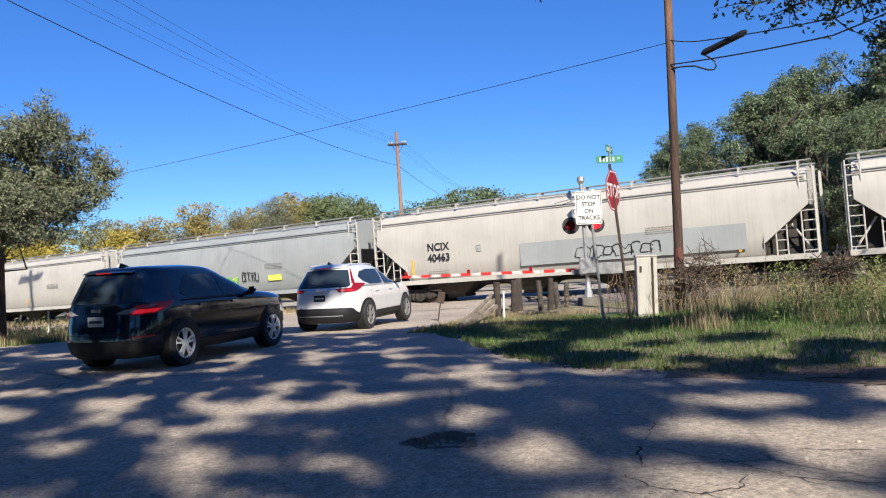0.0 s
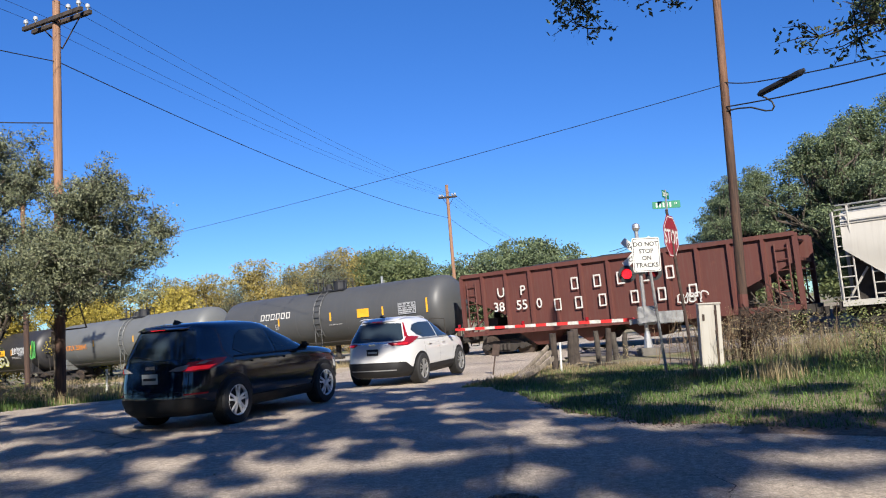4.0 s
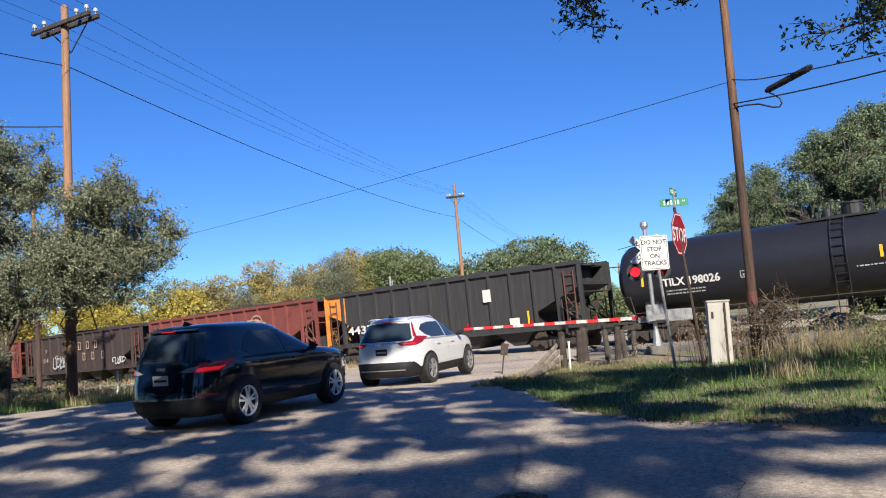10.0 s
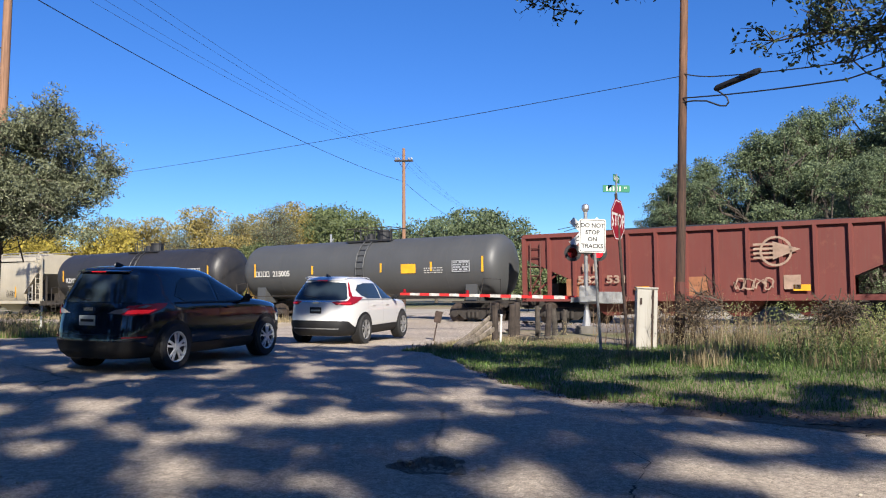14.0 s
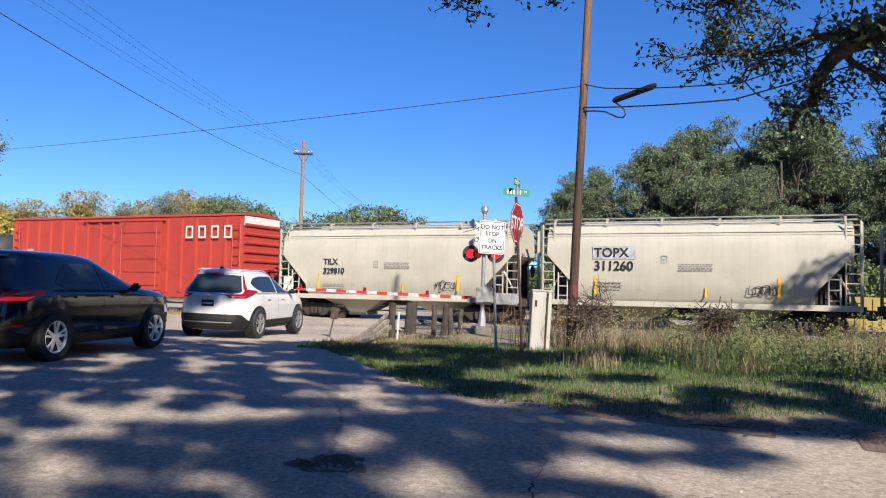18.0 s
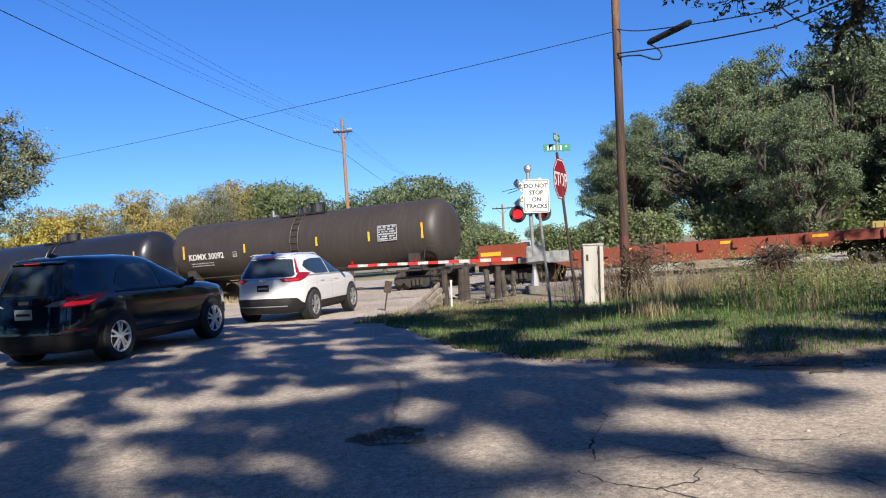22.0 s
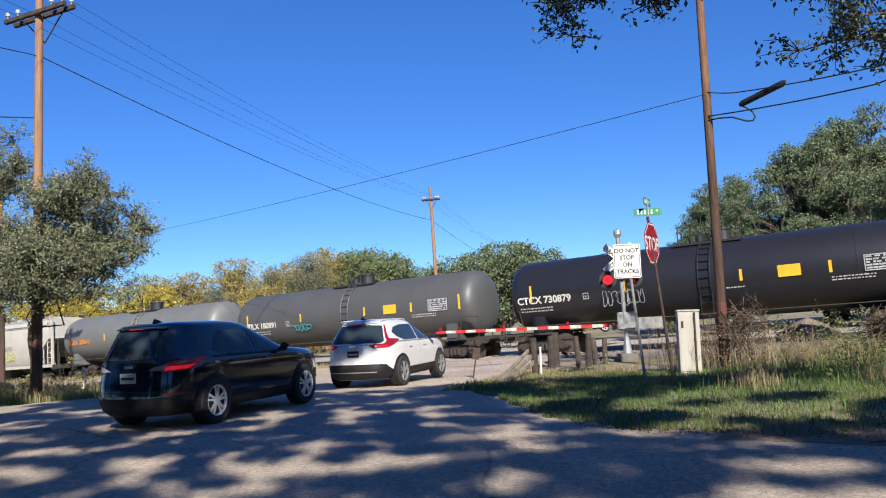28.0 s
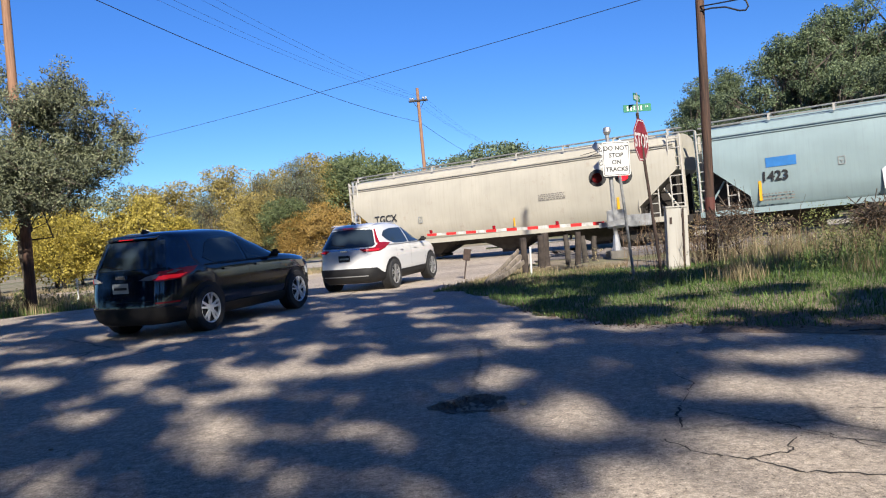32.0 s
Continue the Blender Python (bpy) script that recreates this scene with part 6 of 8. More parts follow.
M["armwhite"] = plain("grubby_white_stripe", (0.46, 0.45, 0.42), 0.6, 0, 0.25, 5)
# creosoted wood, its colour taken darker for the shaded posts
M["darkwood"] = plain("creosoted_wood_with_shade", (0.045, 0.034, 0.028), 0.9, 0, 0.3, 5, 0.5)
M["lamp_on"] = lit("red_signal_lens_lit", (1.0, 0.012, 0.02), 1.5)
M["lamp_off"] = plain("red_signal_lens", (0.10, 0.006, 0.008), 0.15, 0, 0.05)
M["wire"] = plain("black_cable", (0.012, 0.012, 0.013), 0.6, 0, 0.1)
M["concrete"] = plain("concrete", (0.135, 0.125, 0.11), 0.9, 0, 0.15, 4, 0.4)
M["porcelain"] = plain("grey_insulator", (0.35, 0.36, 0.36), 0.25, 0, 0.1)


def material_pole(name, low, high, patchy, tan_stops):
    """Tan weathered wood, dark with creosote below a height between low and high."""
    m, nt, b = shader(name, 0.85)
    grainv = mapped(nt, (9.0, 9.0, 0.35))
    g = noise_of(nt, grainv, 3.0, 6, 0.7)
    tan = ramp(nt, g, [(0.3, tan_stops[0]), (0.7, tan_stops[1])])
    dark = ramp(nt, g, [(0.32, (0.016, 0.011, 0.009)), (0.68, (0.085, 0.045, 0.030))])
    tc = nt.nodes.new("ShaderNodeTexCoord")
    sep = nt.nodes.new("ShaderNodeSeparateXYZ")
    nt.links.new(tc.outputs["Object"], sep.inputs[0])
    add = nt.nodes.new("ShaderNodeMath")
    add.operation = "MULTIPLY_ADD"
    add.inputs[1].default_value = patchy
    nt.links.new(noise_of(nt, mapped(nt, (3, 3, 0.3)), 2.0), add.inputs[0])
    nt.links.new(sep.outputs["Z"], add.inputs[2])
    mr = nt.nodes.new("ShaderNodeMapRange")
    mr.inputs["From Min"].default_value, mr.inputs["From Max"].default_value = low, high
    nt.links.new(add.outputs[0], mr.inputs["Value"])
    nt.links.new(mixed(nt, mr.outputs[0], dark, tan), b.inputs["Base Color"])
    bump(nt, b, g, 0.6, 0.02)
    return m


M["pole"] = material_pole("pole_wood", 2.2, 4.6, 1.6, ((0.14, 0.072, 0.042), (0.33, 0.185, 0.110)))
M["darkpole"] = material_pole("creosoted_pole_wood", 8.4, 15.5, 9.0, ((0.10, 0.048, 0.026), (0.30, 0.150, 0.080)))
M["yellowbox"] = paint("faded_yellow_paint", (0.319, 0.236, 0.068), 0.3, 0.3)


def plate_mesh(name, outline, depth=0.012):
    return bevelled(Build().prism(outline, -depth / 2, depth / 2), 0.003, 1)


def rounded(w, h, r, n=5):
    out = []
    for cx, cz, a0 in ((w / 2 - r, h / 2 - r, 0), (-w / 2 + r, h / 2 - r, 90), (-w / 2 + r, -h / 2 + r, 180), (w / 2 - r, -h / 2 + r, 270)):
        for k in range(n + 1):
            a = radians(a0 + 90 * k / n)
            out.append((cx + r * math.cos(a), cz + r * math.sin(a)))
    return out


def centred(text, parent, z, h, mat, y, bold=0.004, stretch=1.0, x=0.0):
    me = tinted(letters(text, h, bold, stretch), M[mat])
    xs = [v.co.x for v in me.vertices]
    return part("lettering", me, M[mat], parent, "", pose(x - (min(xs) + max(xs)) / 2, y, z))


def lean_post(name, base, top, radius, mat, parent):
    return part(name, Build().tube([base, top], radius, 8), M[mat], parent)


# white notice on a leaning post
gx, gy = 3.06, 17.35
sign = thing("notice_sign", pose(gx, gy, ground_z(gx, gy)), "white rectangular notice with black words on a leaning metal post", "road sign")
lean_post("post", (0.12, 0, -0.3), (-0.08, 0.03, 2.95), 0.032, "post", sign)
face = part("sign_panel", plate_mesh("sign_panel", rounded(0.61, 0.76, 0.045)), M["signwhite"], sign, "white rounded panel", pose(-0.10, -0.03, 2.62, 0, 1.2, 4))
for i, (a, c) in enumerate(((rounded(0.57, 0.72, 0.035), rounded(0.545, 0.695, 0.028)),)):
    n = len(a)
    part("border", Build().add([(x, -0.008, z) for x, z in a] + [(x, -0.008, z) for x, z in c], [(k, (k + 1) % n, n + (k + 1) % n, n + k) for k in range(n)]), M["black"], face)
for line, z in (("DO NOT", 0.19), ("STOP", 0.035), ("ON", -0.12), ("TRACKS", -0.275)):
    centred(line, face, z, 0.098, "black", -0.0085, 0.004, 1.0)

# stop sign with street name blades
gx, gy = 3.76, 17.68
sign = thing("stop_sign", pose(gx, gy, ground_z(gx, gy)), "red octagonal stop sign under green name blades on a leaning post", "road sign")
lean_post("post", (0.10, 0, -0.3), (-0.20, 0, 3.62), 0.034, "rustpost", sign)
oct_pts = [(0.47 / math.cos(radians(22.5)) * math.cos(radians(22.5 + 45 * k)), 0.47 / math.cos(radians(22.5)) * math.sin(radians(22.5 + 45 * k))) for k in range(8)]
face = part("sign_panel", plate_mesh("sign_panel", oct_pts), M["signred"], sign, "red octagonal panel with white border", pose(-0.16, -0.04, 3.0, 0, 2, 60))
inner = [(x * 0.95, z * 0.95) for x, z in oct_pts]
inner2 = [(x * 0.90, z * 0.90) for x, z in oct_pts]
part("border", Build().add([(x, -0.008, z) for x, z in inner] + [(x, -0.008, z) for x, z in inner2], [(k, (k + 1) % 8, 8 + (k + 1) % 8, 8 + k) for k in range(8)]), M["signwhite"], face)
centred("STOP", face, -0.16, 0.32, "signwhite", -0.0085, 0.008, 0.86)
for z, turn, w in ((3.73, 6, 0.64), (3.96, 65, 0.6)):
    blade = part("name_blade", plate_mesh("name_blade", rounded(w, 0.17, 0.02)), M["signgreen"], sign, "green street name blade", pose(-0.19, 0, z, 0, 0, turn))
    for k in range(5):
        part("name_bar", Build().box(-0.24 + 0.078 * k, -0.24 + 0.078 * k + 0.036, -0.009, -0.0065, -0.05, 0.05), M["signwhite"], blade)
    for x in (0.19, 0.225):
        part("name_bar", Build().box(x, x + 0.015, -0.009, -0.0065, 0.0, 0.045), M["signwhite"], blade)
part("blade_bracket", Build().tube([(-0.19, 0, 3.55), (-0.19, 0, 4.07)], 0.025, 8), M["aluminium"], sign)

# crossing signal with gate
CX, CY = 4.12, 25.2
cz = ground_z(CX, CY)
SIGNAL_TURN = -12
signal = thing("crossing_signal", pose(CX, CY, cz, 0, 0, SIGNAL_TURN), "railroad crossing signal mast with crossbuck and red flashing lamps", "signal")
part("foundation", bevelled(Build().box(-0.35, 0.35, -0.35, 0.35, -0.2, 0.24), 0.03), M["concrete"], signal)
part("mast", Build().tube([(0, 0, 0.2), (-0.05, 0, 4.0)], 0.065, 12), M["aluminium"], signal)
part("mast_base", Build().tube([(0, 0, 0.2), (0, 0, 0.75)], [0.16, 0.085], 12), M["aluminium"], signal)
part("bell", Build().tube([(-0.05, 0, 3.98), (-0.05, 0, 4.08), (-0.05, 0, 4.2), (-0.05, 0, 4.24)], [0.08, 0.13, 0.12, 0.03], 14), M["aluminium"], signal)
for tilt, text in ((42, "RAILROAD"), (-42, "CROSSING")):
    board = part("crossbuck_board", plate_mesh("crossbuck_board", rounded(1.22, 0.23, 0.02)), M["signwhite"], signal, "white crossbuck board", pose(-0.05, -0.10 - (0.016 if tilt > 0 else 0), 3.3, 0, tilt, 0))
    centred(text, board, -0.065, 0.13, "black", -0.009, 0.004, 0.95)
part("antenna", Build().tube([(-0.06, 0.02, 3.56), (-0.42, 0.02, 3.50)], 0.022, 6).tube([(-0.42, 0.02, 3.50), (-0.95, 0.02, 3.40)], 0.010, 6).tube([(-0.30, 0.02, 3.46), (-0.74, 0.02, 3.33)], 0.010, 6), M["black"], signal, "thin black twin rods")
bar = part("lamp_bar", Build().tube([(-0.48, -0.12, 2.62), (0.40, -0.12, 2.62)], 0.035, 8), M["black"], signal)
LAMPS = []
for sx in (-0.45, 0.37):
    lamp = part("signal_lamp", Build().tube([(sx, -0.06, 2.62), (sx, -0.14, 2.62), (sx, -0.145, 2.62)], [0.27, 0.28, 0.1], 24).tube([(sx, 0.08, 2.62), (sx, -0.06, 2.62)], [0.13, 0.16], 16), M["black"], signal, "black round signal head")
    hood = Build()
    n = 15
    hood.loft([[(sx + 0.165 * math.sin(a), y, 2.62 + 0.165 * math.cos(a)) for a in [radians(-115 + 230 * k / (n - 1)) for k in range(n)]] for y in (-0.145, -0.40)], False, False)
    part("hood", hood, M["black"], lamp)
    dish = Build().tube([(sx, -0.15, 2.62), (sx, -0.165, 2.62), (sx, -0.178, 2.62)], [0.152, 0.145, 0.06], 24)
    part("lens", dish.mesh("lens", True), M["lamp_on"], lamp, "red lens")
# both lenses always glow; this added disc covers one to show it unlit
UNLIT_DISC = part("unlit_lens_disc", Build().disc((0, -0.183, 2.62), (0, -1, 0), 0.158, 0.004, 24).disc((0, -0.1875, 2.62), (0, -1, 0), 0.142, 0.004, 24), M["lamp_off"], signal, "added dark red disc standing in for the unlit lens")
mech = part("gate_mechanism", bevelled(Build().box(-0.25, 0.3, -0.05, 0.5, 0.95, 1.55), 0.03), M["aluminium"], signal, "grey gate machine housing")
for y0 in (-0.32, 0.55):
    part("counterweight", bevelled(Build().box(0.35, 1.15, y0, y0 + 0.08, 0.98, 1.35), 0.02), M["galvanised"], mech)
part("weight_arm", Build().loft([[(-0.5, -0.30, 1.0), (-0.5, -0.26, 1.0), (0.9, -0.26, 1.1), (0.9, -0.30, 1.1)], [(-0.5, -0.30, 1.16), (-0.5, -0.26, 1.16), (0.9, -0.26, 1.3), (0.9, -0.30, 1.3)]]), M["galvanised"], mech)

tipx, tipy, tipz = -2.15, 27.2, 1.04
dx, dy = tipx - CX, tipy - CY
glen = math.hypot(dx, dy)
arm = thing("gate_arm", pose(CX, CY, cz + 1.15, 0, math.degrees(math.atan2(cz + 1.15 - tipz, glen)), math.degrees(math.atan2(dy, dx))), "lowered red and white striped crossing gate arm", "gate arm")
nseg = 17
for k in range(nseg):
    x0, x1 = 0.35 + (glen - 0.35) * k / nseg, 0.35 + (glen - 0.35) * (k + 1) / nseg
    part("stripe", Build().box(x0, x1, -0.025, 0.025, -0.055 + 0.012 * k / nseg, 0.055 - 0.012 * k / nseg), M["red"] if (nseg - k) % 2 else M["armwhite"], arm, "red stripe" if (nseg - k) % 2 else "white stripe")
for x in (1.9, 4.1, glen - 0.15):
    part("arm_lamp", Build().tube([(x, 0.0, 0.05), (x, 0.0, 0.17)], 0.055, 10), M["tail"], arm, "small red gate lamp")

# weathered cabinet
gx, gy = 4.38, 18.35
cab = thing("signal_cabinet", pose(gx, gy, ground_z(gx, gy), 0, 1.5, -6), "narrow weathered white metal cabinet with peeling paint", "cabinet")
part("body", bevelled(Build().box(-0.24, 0.24, -0.2, 0.2, -0.1, 1.42), 0.012), M["cabinet"], cab)
part("door", bevelled(Build().box(-0.235, 0.10, -0.222, -0.204, 0.05, 1.38), 0.006), M["cabinet"], cab)
part("top_cap", bevelled(Build().box(-0.26, 0.26, -0.22, 0.22, 1.42, 1.46), 0.01), M["cabinet"], cab)
part("corner_angle", Build().box(0.115, 0.15, -0.235, -0.20, 0.0, 1.40), M["rustpost"], cab)
part("latch", Build().box(-0.17, -0.12, -0.235, -0.22, 1.05, 1.2), M["rustpost"], cab)
for z in (0.3, 0.75, 1.2):
    part("hinge", Build().tube([(0.105, -0.23, z), (0.105, -0.23, z + 0.08)], 0.012, 8), M["rustpost"], cab)

# old wooden posts by the crossing
for i, (x, y, h, r, tilt) in enumerate(((1.55, 23.6, 1.0, 0.12, 3), (2.35, 23.4, 0.95, 0.09, -2), (2.68, 23.8, 1.0, 0.10, 4), (2.98, 24.3, 0.85, 0.10, -4), (1.75, 24.4, 1.05, 0.14, 0), (3.3, 24.6, 0.8, 0.09, 2))):
    rr = random.Random(i)
    pts = [(0.004 * k * rr.uniform(-1, 1), 0.004 * rr.uniform(-1, 1), -0.2 + (h + 0.2) * k / 4) for k in range(5)]
    ob = part("wooden_post", Build().tube(pts, [r * 0.98, r * 0.97, r * 0.95, r * 0.93, r * 0.86], 10), M["postwood"] if i % 2 else M["darkwood"], None, "", pose(x, y, ground_z(x, y), tilt, tilt * 0.7, 0))
    tagged(ob, "short weathered wooden post standing in the grass" if i % 2 else "short wooden post beside the crossing, darkened for shade", "post", "crossing posts")
# fallen guard rail
rail = thing("broken_guard_rail", pose(-0.32, 17.75, ground_z(-0.32, 17.75)), "broken grey guard rail boards leaning up from the grass", "guard rail")
for k in range(3):
    off = 0.16 * k
    a = Vector((0.12 * k + 0.16, 0.1 * k, 0.05 + 0.02 * k))
    c = Vector((1.08 + 0.05 * k, 2.65 - 0.2 * k, 0.62 - 0.14 * k))
    d = (c - a).normalized()
    side = d.cross(Vector((0, 0, 1))).normalized()
    up = side.cross(d)
    b = Build().loft([[p + side * sx * 0.018 + up * (0.075 * su) for sx, su in ((-1, -0.75), (1, -0.75), (1.4, 0), (1, 0.75), (-1, 0.75))] for p in (a, (a + c) / 2 - up * 0.03, c)])
    part("board", b, M["boardwood"], rail)
part("stub_post", Build().tube([(1.25, 2.75, -0.2), (1.22, 2.72, 0.95)], 0.09, 8), M["darkwood"], rail)
# small markers
mk = thing("marker_post", pose(-0.78, 21.0, ground_z(-0.78, 21.0)), "small brown plate on a thin leaning stake", "marker")
part("stake", Build().tube([(0, 0, -0.2), (0.17, 0.05, 0.72)], 0.02, 6), M["rustpost"], mk)
part("plate", plate_mesh("plate", rounded(0.2, 0.32, 0.02)), M["rustpost"], mk, "", pose(0.16, 0.03, 0.66, 0, 11, 10))
for x, y, h in ((1.05, 20.3, 0.72), (-12.15, 21.9, 0.75)):
    mk = thing("delineator", pose(x, y, ground_z(x, y)), "slim white plastic delineator stake in the verge", "delineator", "delineators")
    part("stake", Build().tube([(0, 0, -0.1), (0.02, 0, h)], 0.028, 8), M["signwhite"], mk)
    part("cap", Build().tube([(0.02, 0, h), (0.02, 0, h + 0.04)], 0.035, 8), M["signwhite"], mk)

vent = thing("vent_pipe", pose(-11.35, 25.05, ground_z(-11.35, 25.05)), "white capped vent pipe beside the gravel verge", "vent pipe")
part("pipe", Build().tube([(0, 0, -0.2), (0, 0, 1.9 - ground_z(-11.35, 25.05))], 0.05, 10), M["signwhite"], vent)
part("cap", Build().tube([(0, 0, 1.9 - ground_z(-11.35, 25.05)), (0, 0, 1.98 - ground_z(-11.35, 25.05)), (0, 0, 2.02 - ground_z(-11.35, 25.05))], [0.11, 0.11, 0.05], 12), M["signwhite"], vent)

# ---- utility poles ----
def utility_pole(base, top, r0, r1, label, arms=(), wood="pole"):
    """base and top in the world; arms: (height below the top, length, degrees)."""
    bx, by, bz = base
    ob = thing("utility_pole", pose(bx, by, bz), label, "utility pole", "utility poles")
    t = Vector(top) - Vector(base)
    part("shaft", Build().tube([t * (k / 10) - (Vector((0, 0, 0.6)) if k == 0 else Vector()) for k in range(11)], [r0 + (r1 - r0) * k / 10 for k in range(11)], 14).mesh("shaft", True), M[wood], ob)
    for down, length, turn in arms:
        c = t * (1 - down / t.length)
        for off in (-0.14, 0.14):
            arm = part("crossarm", bevelled(Build().box(-length / 2, length / 2, -0.05, 0.05, -0.06, 0.06), 0.01), M["darkwood"], ob, at=pose(c.x, c.y, c.z, 0, 0, turn) @ pose(0, off, 0))
            for x in (-length / 2 + 0.12, -length * 0.28, length * 0.28, length / 2 - 0.12):
                part("insulator", shared("insulator", lambda: Build().tube([(0, 0, 0.06), (0, 0, 0.12), (0, 0, 0.15), (0, 0, 0.22), (0, 0, 0.25)], [0.02, 0.03, 0.065, 0.06, 0.035], 10).mesh("insulator", True)), M["porcelain"], arm, at=pose(x, 0, 0))
        for sx in (-1, 1):
            br = Build().tube([(sx * length * 0.3, 0.16, -0.04), (0, 0.16, -0.75)], 0.02, 6)
            part("brace", br, M["rustpost"], ob, at=pose(c.x, c.y, c.z, 0, 0, turn))
    return ob


utility_pole((-12.2, 19.7, -0.1), (-11.93, 19.55, 10.95), 0.135, 0.10, "tall brown wooden utility pole with a double crossarm", ((0.55, 2.44, -22),))
part("pole_cap_pins", Build().tube([(-11.98, 19.5, 10.8), (-12.1, 19.4, 11.05)], 0.05, 8).tube([(-11.9, 19.6, 10.8), (-11.78, 19.65, 11.05)], 0.05, 8), M["porcelain"], bpy.data.objects["utility_pole"])
utility_pole((-4.6, 61.6, -0.9), (-4.7, 61.1, 12.1), 0.17, 0.12, "slim brown wooden utility pole behind the track", ((1.0, 1.5, -8),))
utility_pole((5.38, 19.0, 0.1), (5.42, 18.45, 11.2), 0.118, 0.088, "stout brown wooden utility pole, dark with creosote low down", (), "darkpole")
rp = bpy.data.objects["utility_pole.002"]
utility_pole((-25.0, 37.5, -0.6), (-25.0, 37.4, 10.4), 0.14, 0.11, "dark brown utility pole behind the roadside trees", ((0.6, 2.2, -22),), "darkpole")
part("pole_band", Build().tube([(0.003, -0.058, 1.15), (0.004, -0.07, 1.45)], 0.121, 14), M["darkoxide"], rp, "faded rust red band")


def cable(name, label, pts, sag, r, n=16):
    """A cable through hanging points, with sag between them."""
    out = []
    for (a, c) in zip(pts[:-1], pts[1:]):
        a, c = Vector(a), Vector(c)
        for k in range(n):
            f = k / n
            out.append(a.lerp(c, f) - Vector((0, 0, sag * 4 * f * (1 - f))))
    out.append(Vector(pts[-1]))
    return tagged(part(name, Build().tube(out, r, 6), M["wire"]), label, "cable", "overhead cables")


mid = Vector((-4.7, 61.2, 11.1))
for k, off in enumerate((-1.05, -0.5, 0.5, 1.05)):
    ax, ay = math.cos(radians(-22)), math.sin(radians(-22))
    a = (-11.95 + off * ax, 19.56 + off * ay, 10.65)
    c = (mid.x + off * 0.55, mid.y - off * 0.08, mid.z + 0.2)
    back = (a[0] - (c[0] - a[0]) * 0.9, a[1] - (c[1] - a[1]) * 0.9, 11.2)
    cable("power_line", "thin overhead power line between the poles", [back, a, c, (c[0] + (c[0] - a[0]) * 0.9, c[1] + (c[1] - a[1]) * 0.9, 10.2)], 0.5, 0.0055)
cable("phone_line", "black overhead cable from pole to pole", [(-19.5, 0.0, 9.4), (-11.95, 19.62, 9.25), (-4.72, 61.3, 9.45), (2.5, 103, 8.0)], 0.55, 0.0145)
cable("service_line", "black overhead cable to the roadside pole", [(-24.0, 14.0, 8.3), (-12.08, 19.62, 7.55)], 0.25, 0.016)
cable("service_line", "black cable running along the track", [(5.29, 18.6, 6.55), (-20.2, 43.6, 7.5), (-45, 68, 7.5)], 0.12, 0.009, 24)
cable("service_line", "thick black cable beside the roadside pole", [(5.38, 18.6, 6.62), (6.05, 18.2, 6.45), (7.75, 15.2, 5.95), (14, 4, 7.5)], 0.03, 0.014)
cable("service_line", "lower black cable beside the roadside pole", [(5.38, 18.6, 6.02), (7.7, 15.3, 5.62), (14, 4, 6.9)], 0.04, 0.016)
splice = thing("splice_case", pose(0, 0, 0), "thick black cable splice case hanging on the wire", "splice case")
part("case", Build().tube([(6.02, 18.25, 6.14), (6.08, 18.2, 6.17), (6.68, 17.33, 6.33), (6.73, 17.25, 6.36)], [0.04, 0.075, 0.075, 0.04], 12), M["wire"], splice)
part("loop", Build().tube([(5.38, 18.62, 5.92), (5.6, 18.5, 5.93), (5.85, 18.3, 5.88), (6.1, 18.1, 5.72), (6.22, 18.03, 5.7), (6.27, 18.0, 5.78), (6.24, 18.02, 5.9), (6.14, 18.1, 6.02), (6.04, 18.22, 6.13)], 0.02, 8), M["wire"], splice)

# far crossing signal on the other side of the track
fx, fy = -7.3, 42.6
far = thing("crossing_signal", pose(fx, fy, ground_z(fx, fy), 0, 0, 100), "far crossing signal with white crossbuck beyond the track", "signal")
part("mast", Build().tube([(0, 0, -0.2), (0, 0, 4.6)], 0.06, 10), M["aluminium"], far)
for tilt in (42, -42):
    part("crossbuck_board", plate_mesh("crossbuck_board", rounded(1.22, 0.2, 0.02)), M["signwhite"], far, "", pose(0, -0.1 - (0.02 if tilt > 0 else 0), 3.9, 0, tilt, 0))
for sx in (-0.4, 0.4):
    part("signal_lamp", Build().tube([(sx, -0.06, 2.5), (sx, -0.14, 2.5)], 0.27, 20), M["black"], far)
# gravel heap
b = Build()
r = random.Random(7)
rings = []
for k in range(9):
    f = k / 8
    rings.append([(13.1 + (1 - f) ** 0.8 * (1.6 * math.cos(a) + 0.3 * r.uniform(-1, 1)) + 0.1, 33.9 + (1 - f) ** 0.8 * (1.4 * math.sin(a) + 0.2 * r.uniform(-1, 1)), -0.35 + 1.05 * f ** 0.9) for a in [6.2832 * i / 26 for i in range(26)]])
tagged(part("gravel_mound", b.loft(rings).mesh("gravel_mound", True), M["mound"]), "mound of brown gravel behind the track", "gravel", kind="stuff")

# relay box, far pole and yard container beyond the track
relay = thing("relay_box", pose(-3.95, 45.2, ground_z(-3.95, 45.2)), "small white relay box on a post beyond the track", "relay box")
part("post", Build().tube([(0, 0, -0.2), (0, 0, 1.3)], 0.05, 8), M["post"], relay)
part("box", bevelled(Build().box(-0.28, 0.28, -0.2, 0.2, 1.25, 2.05), 0.02), M["signwhite"], relay)
utility_pole((11.9, 95.0, -0.5), (11.9, 94.8, 6.4), 0.15, 0.11, "far brown utility pole against the sky", ((0.5, 2.6, 0),))
box = thing("storage_container", pose(22.3, 33.0, ground_z(22.3, 33.0), 0, 0, -29), "yellow ribbed metal container in the yard", "container")
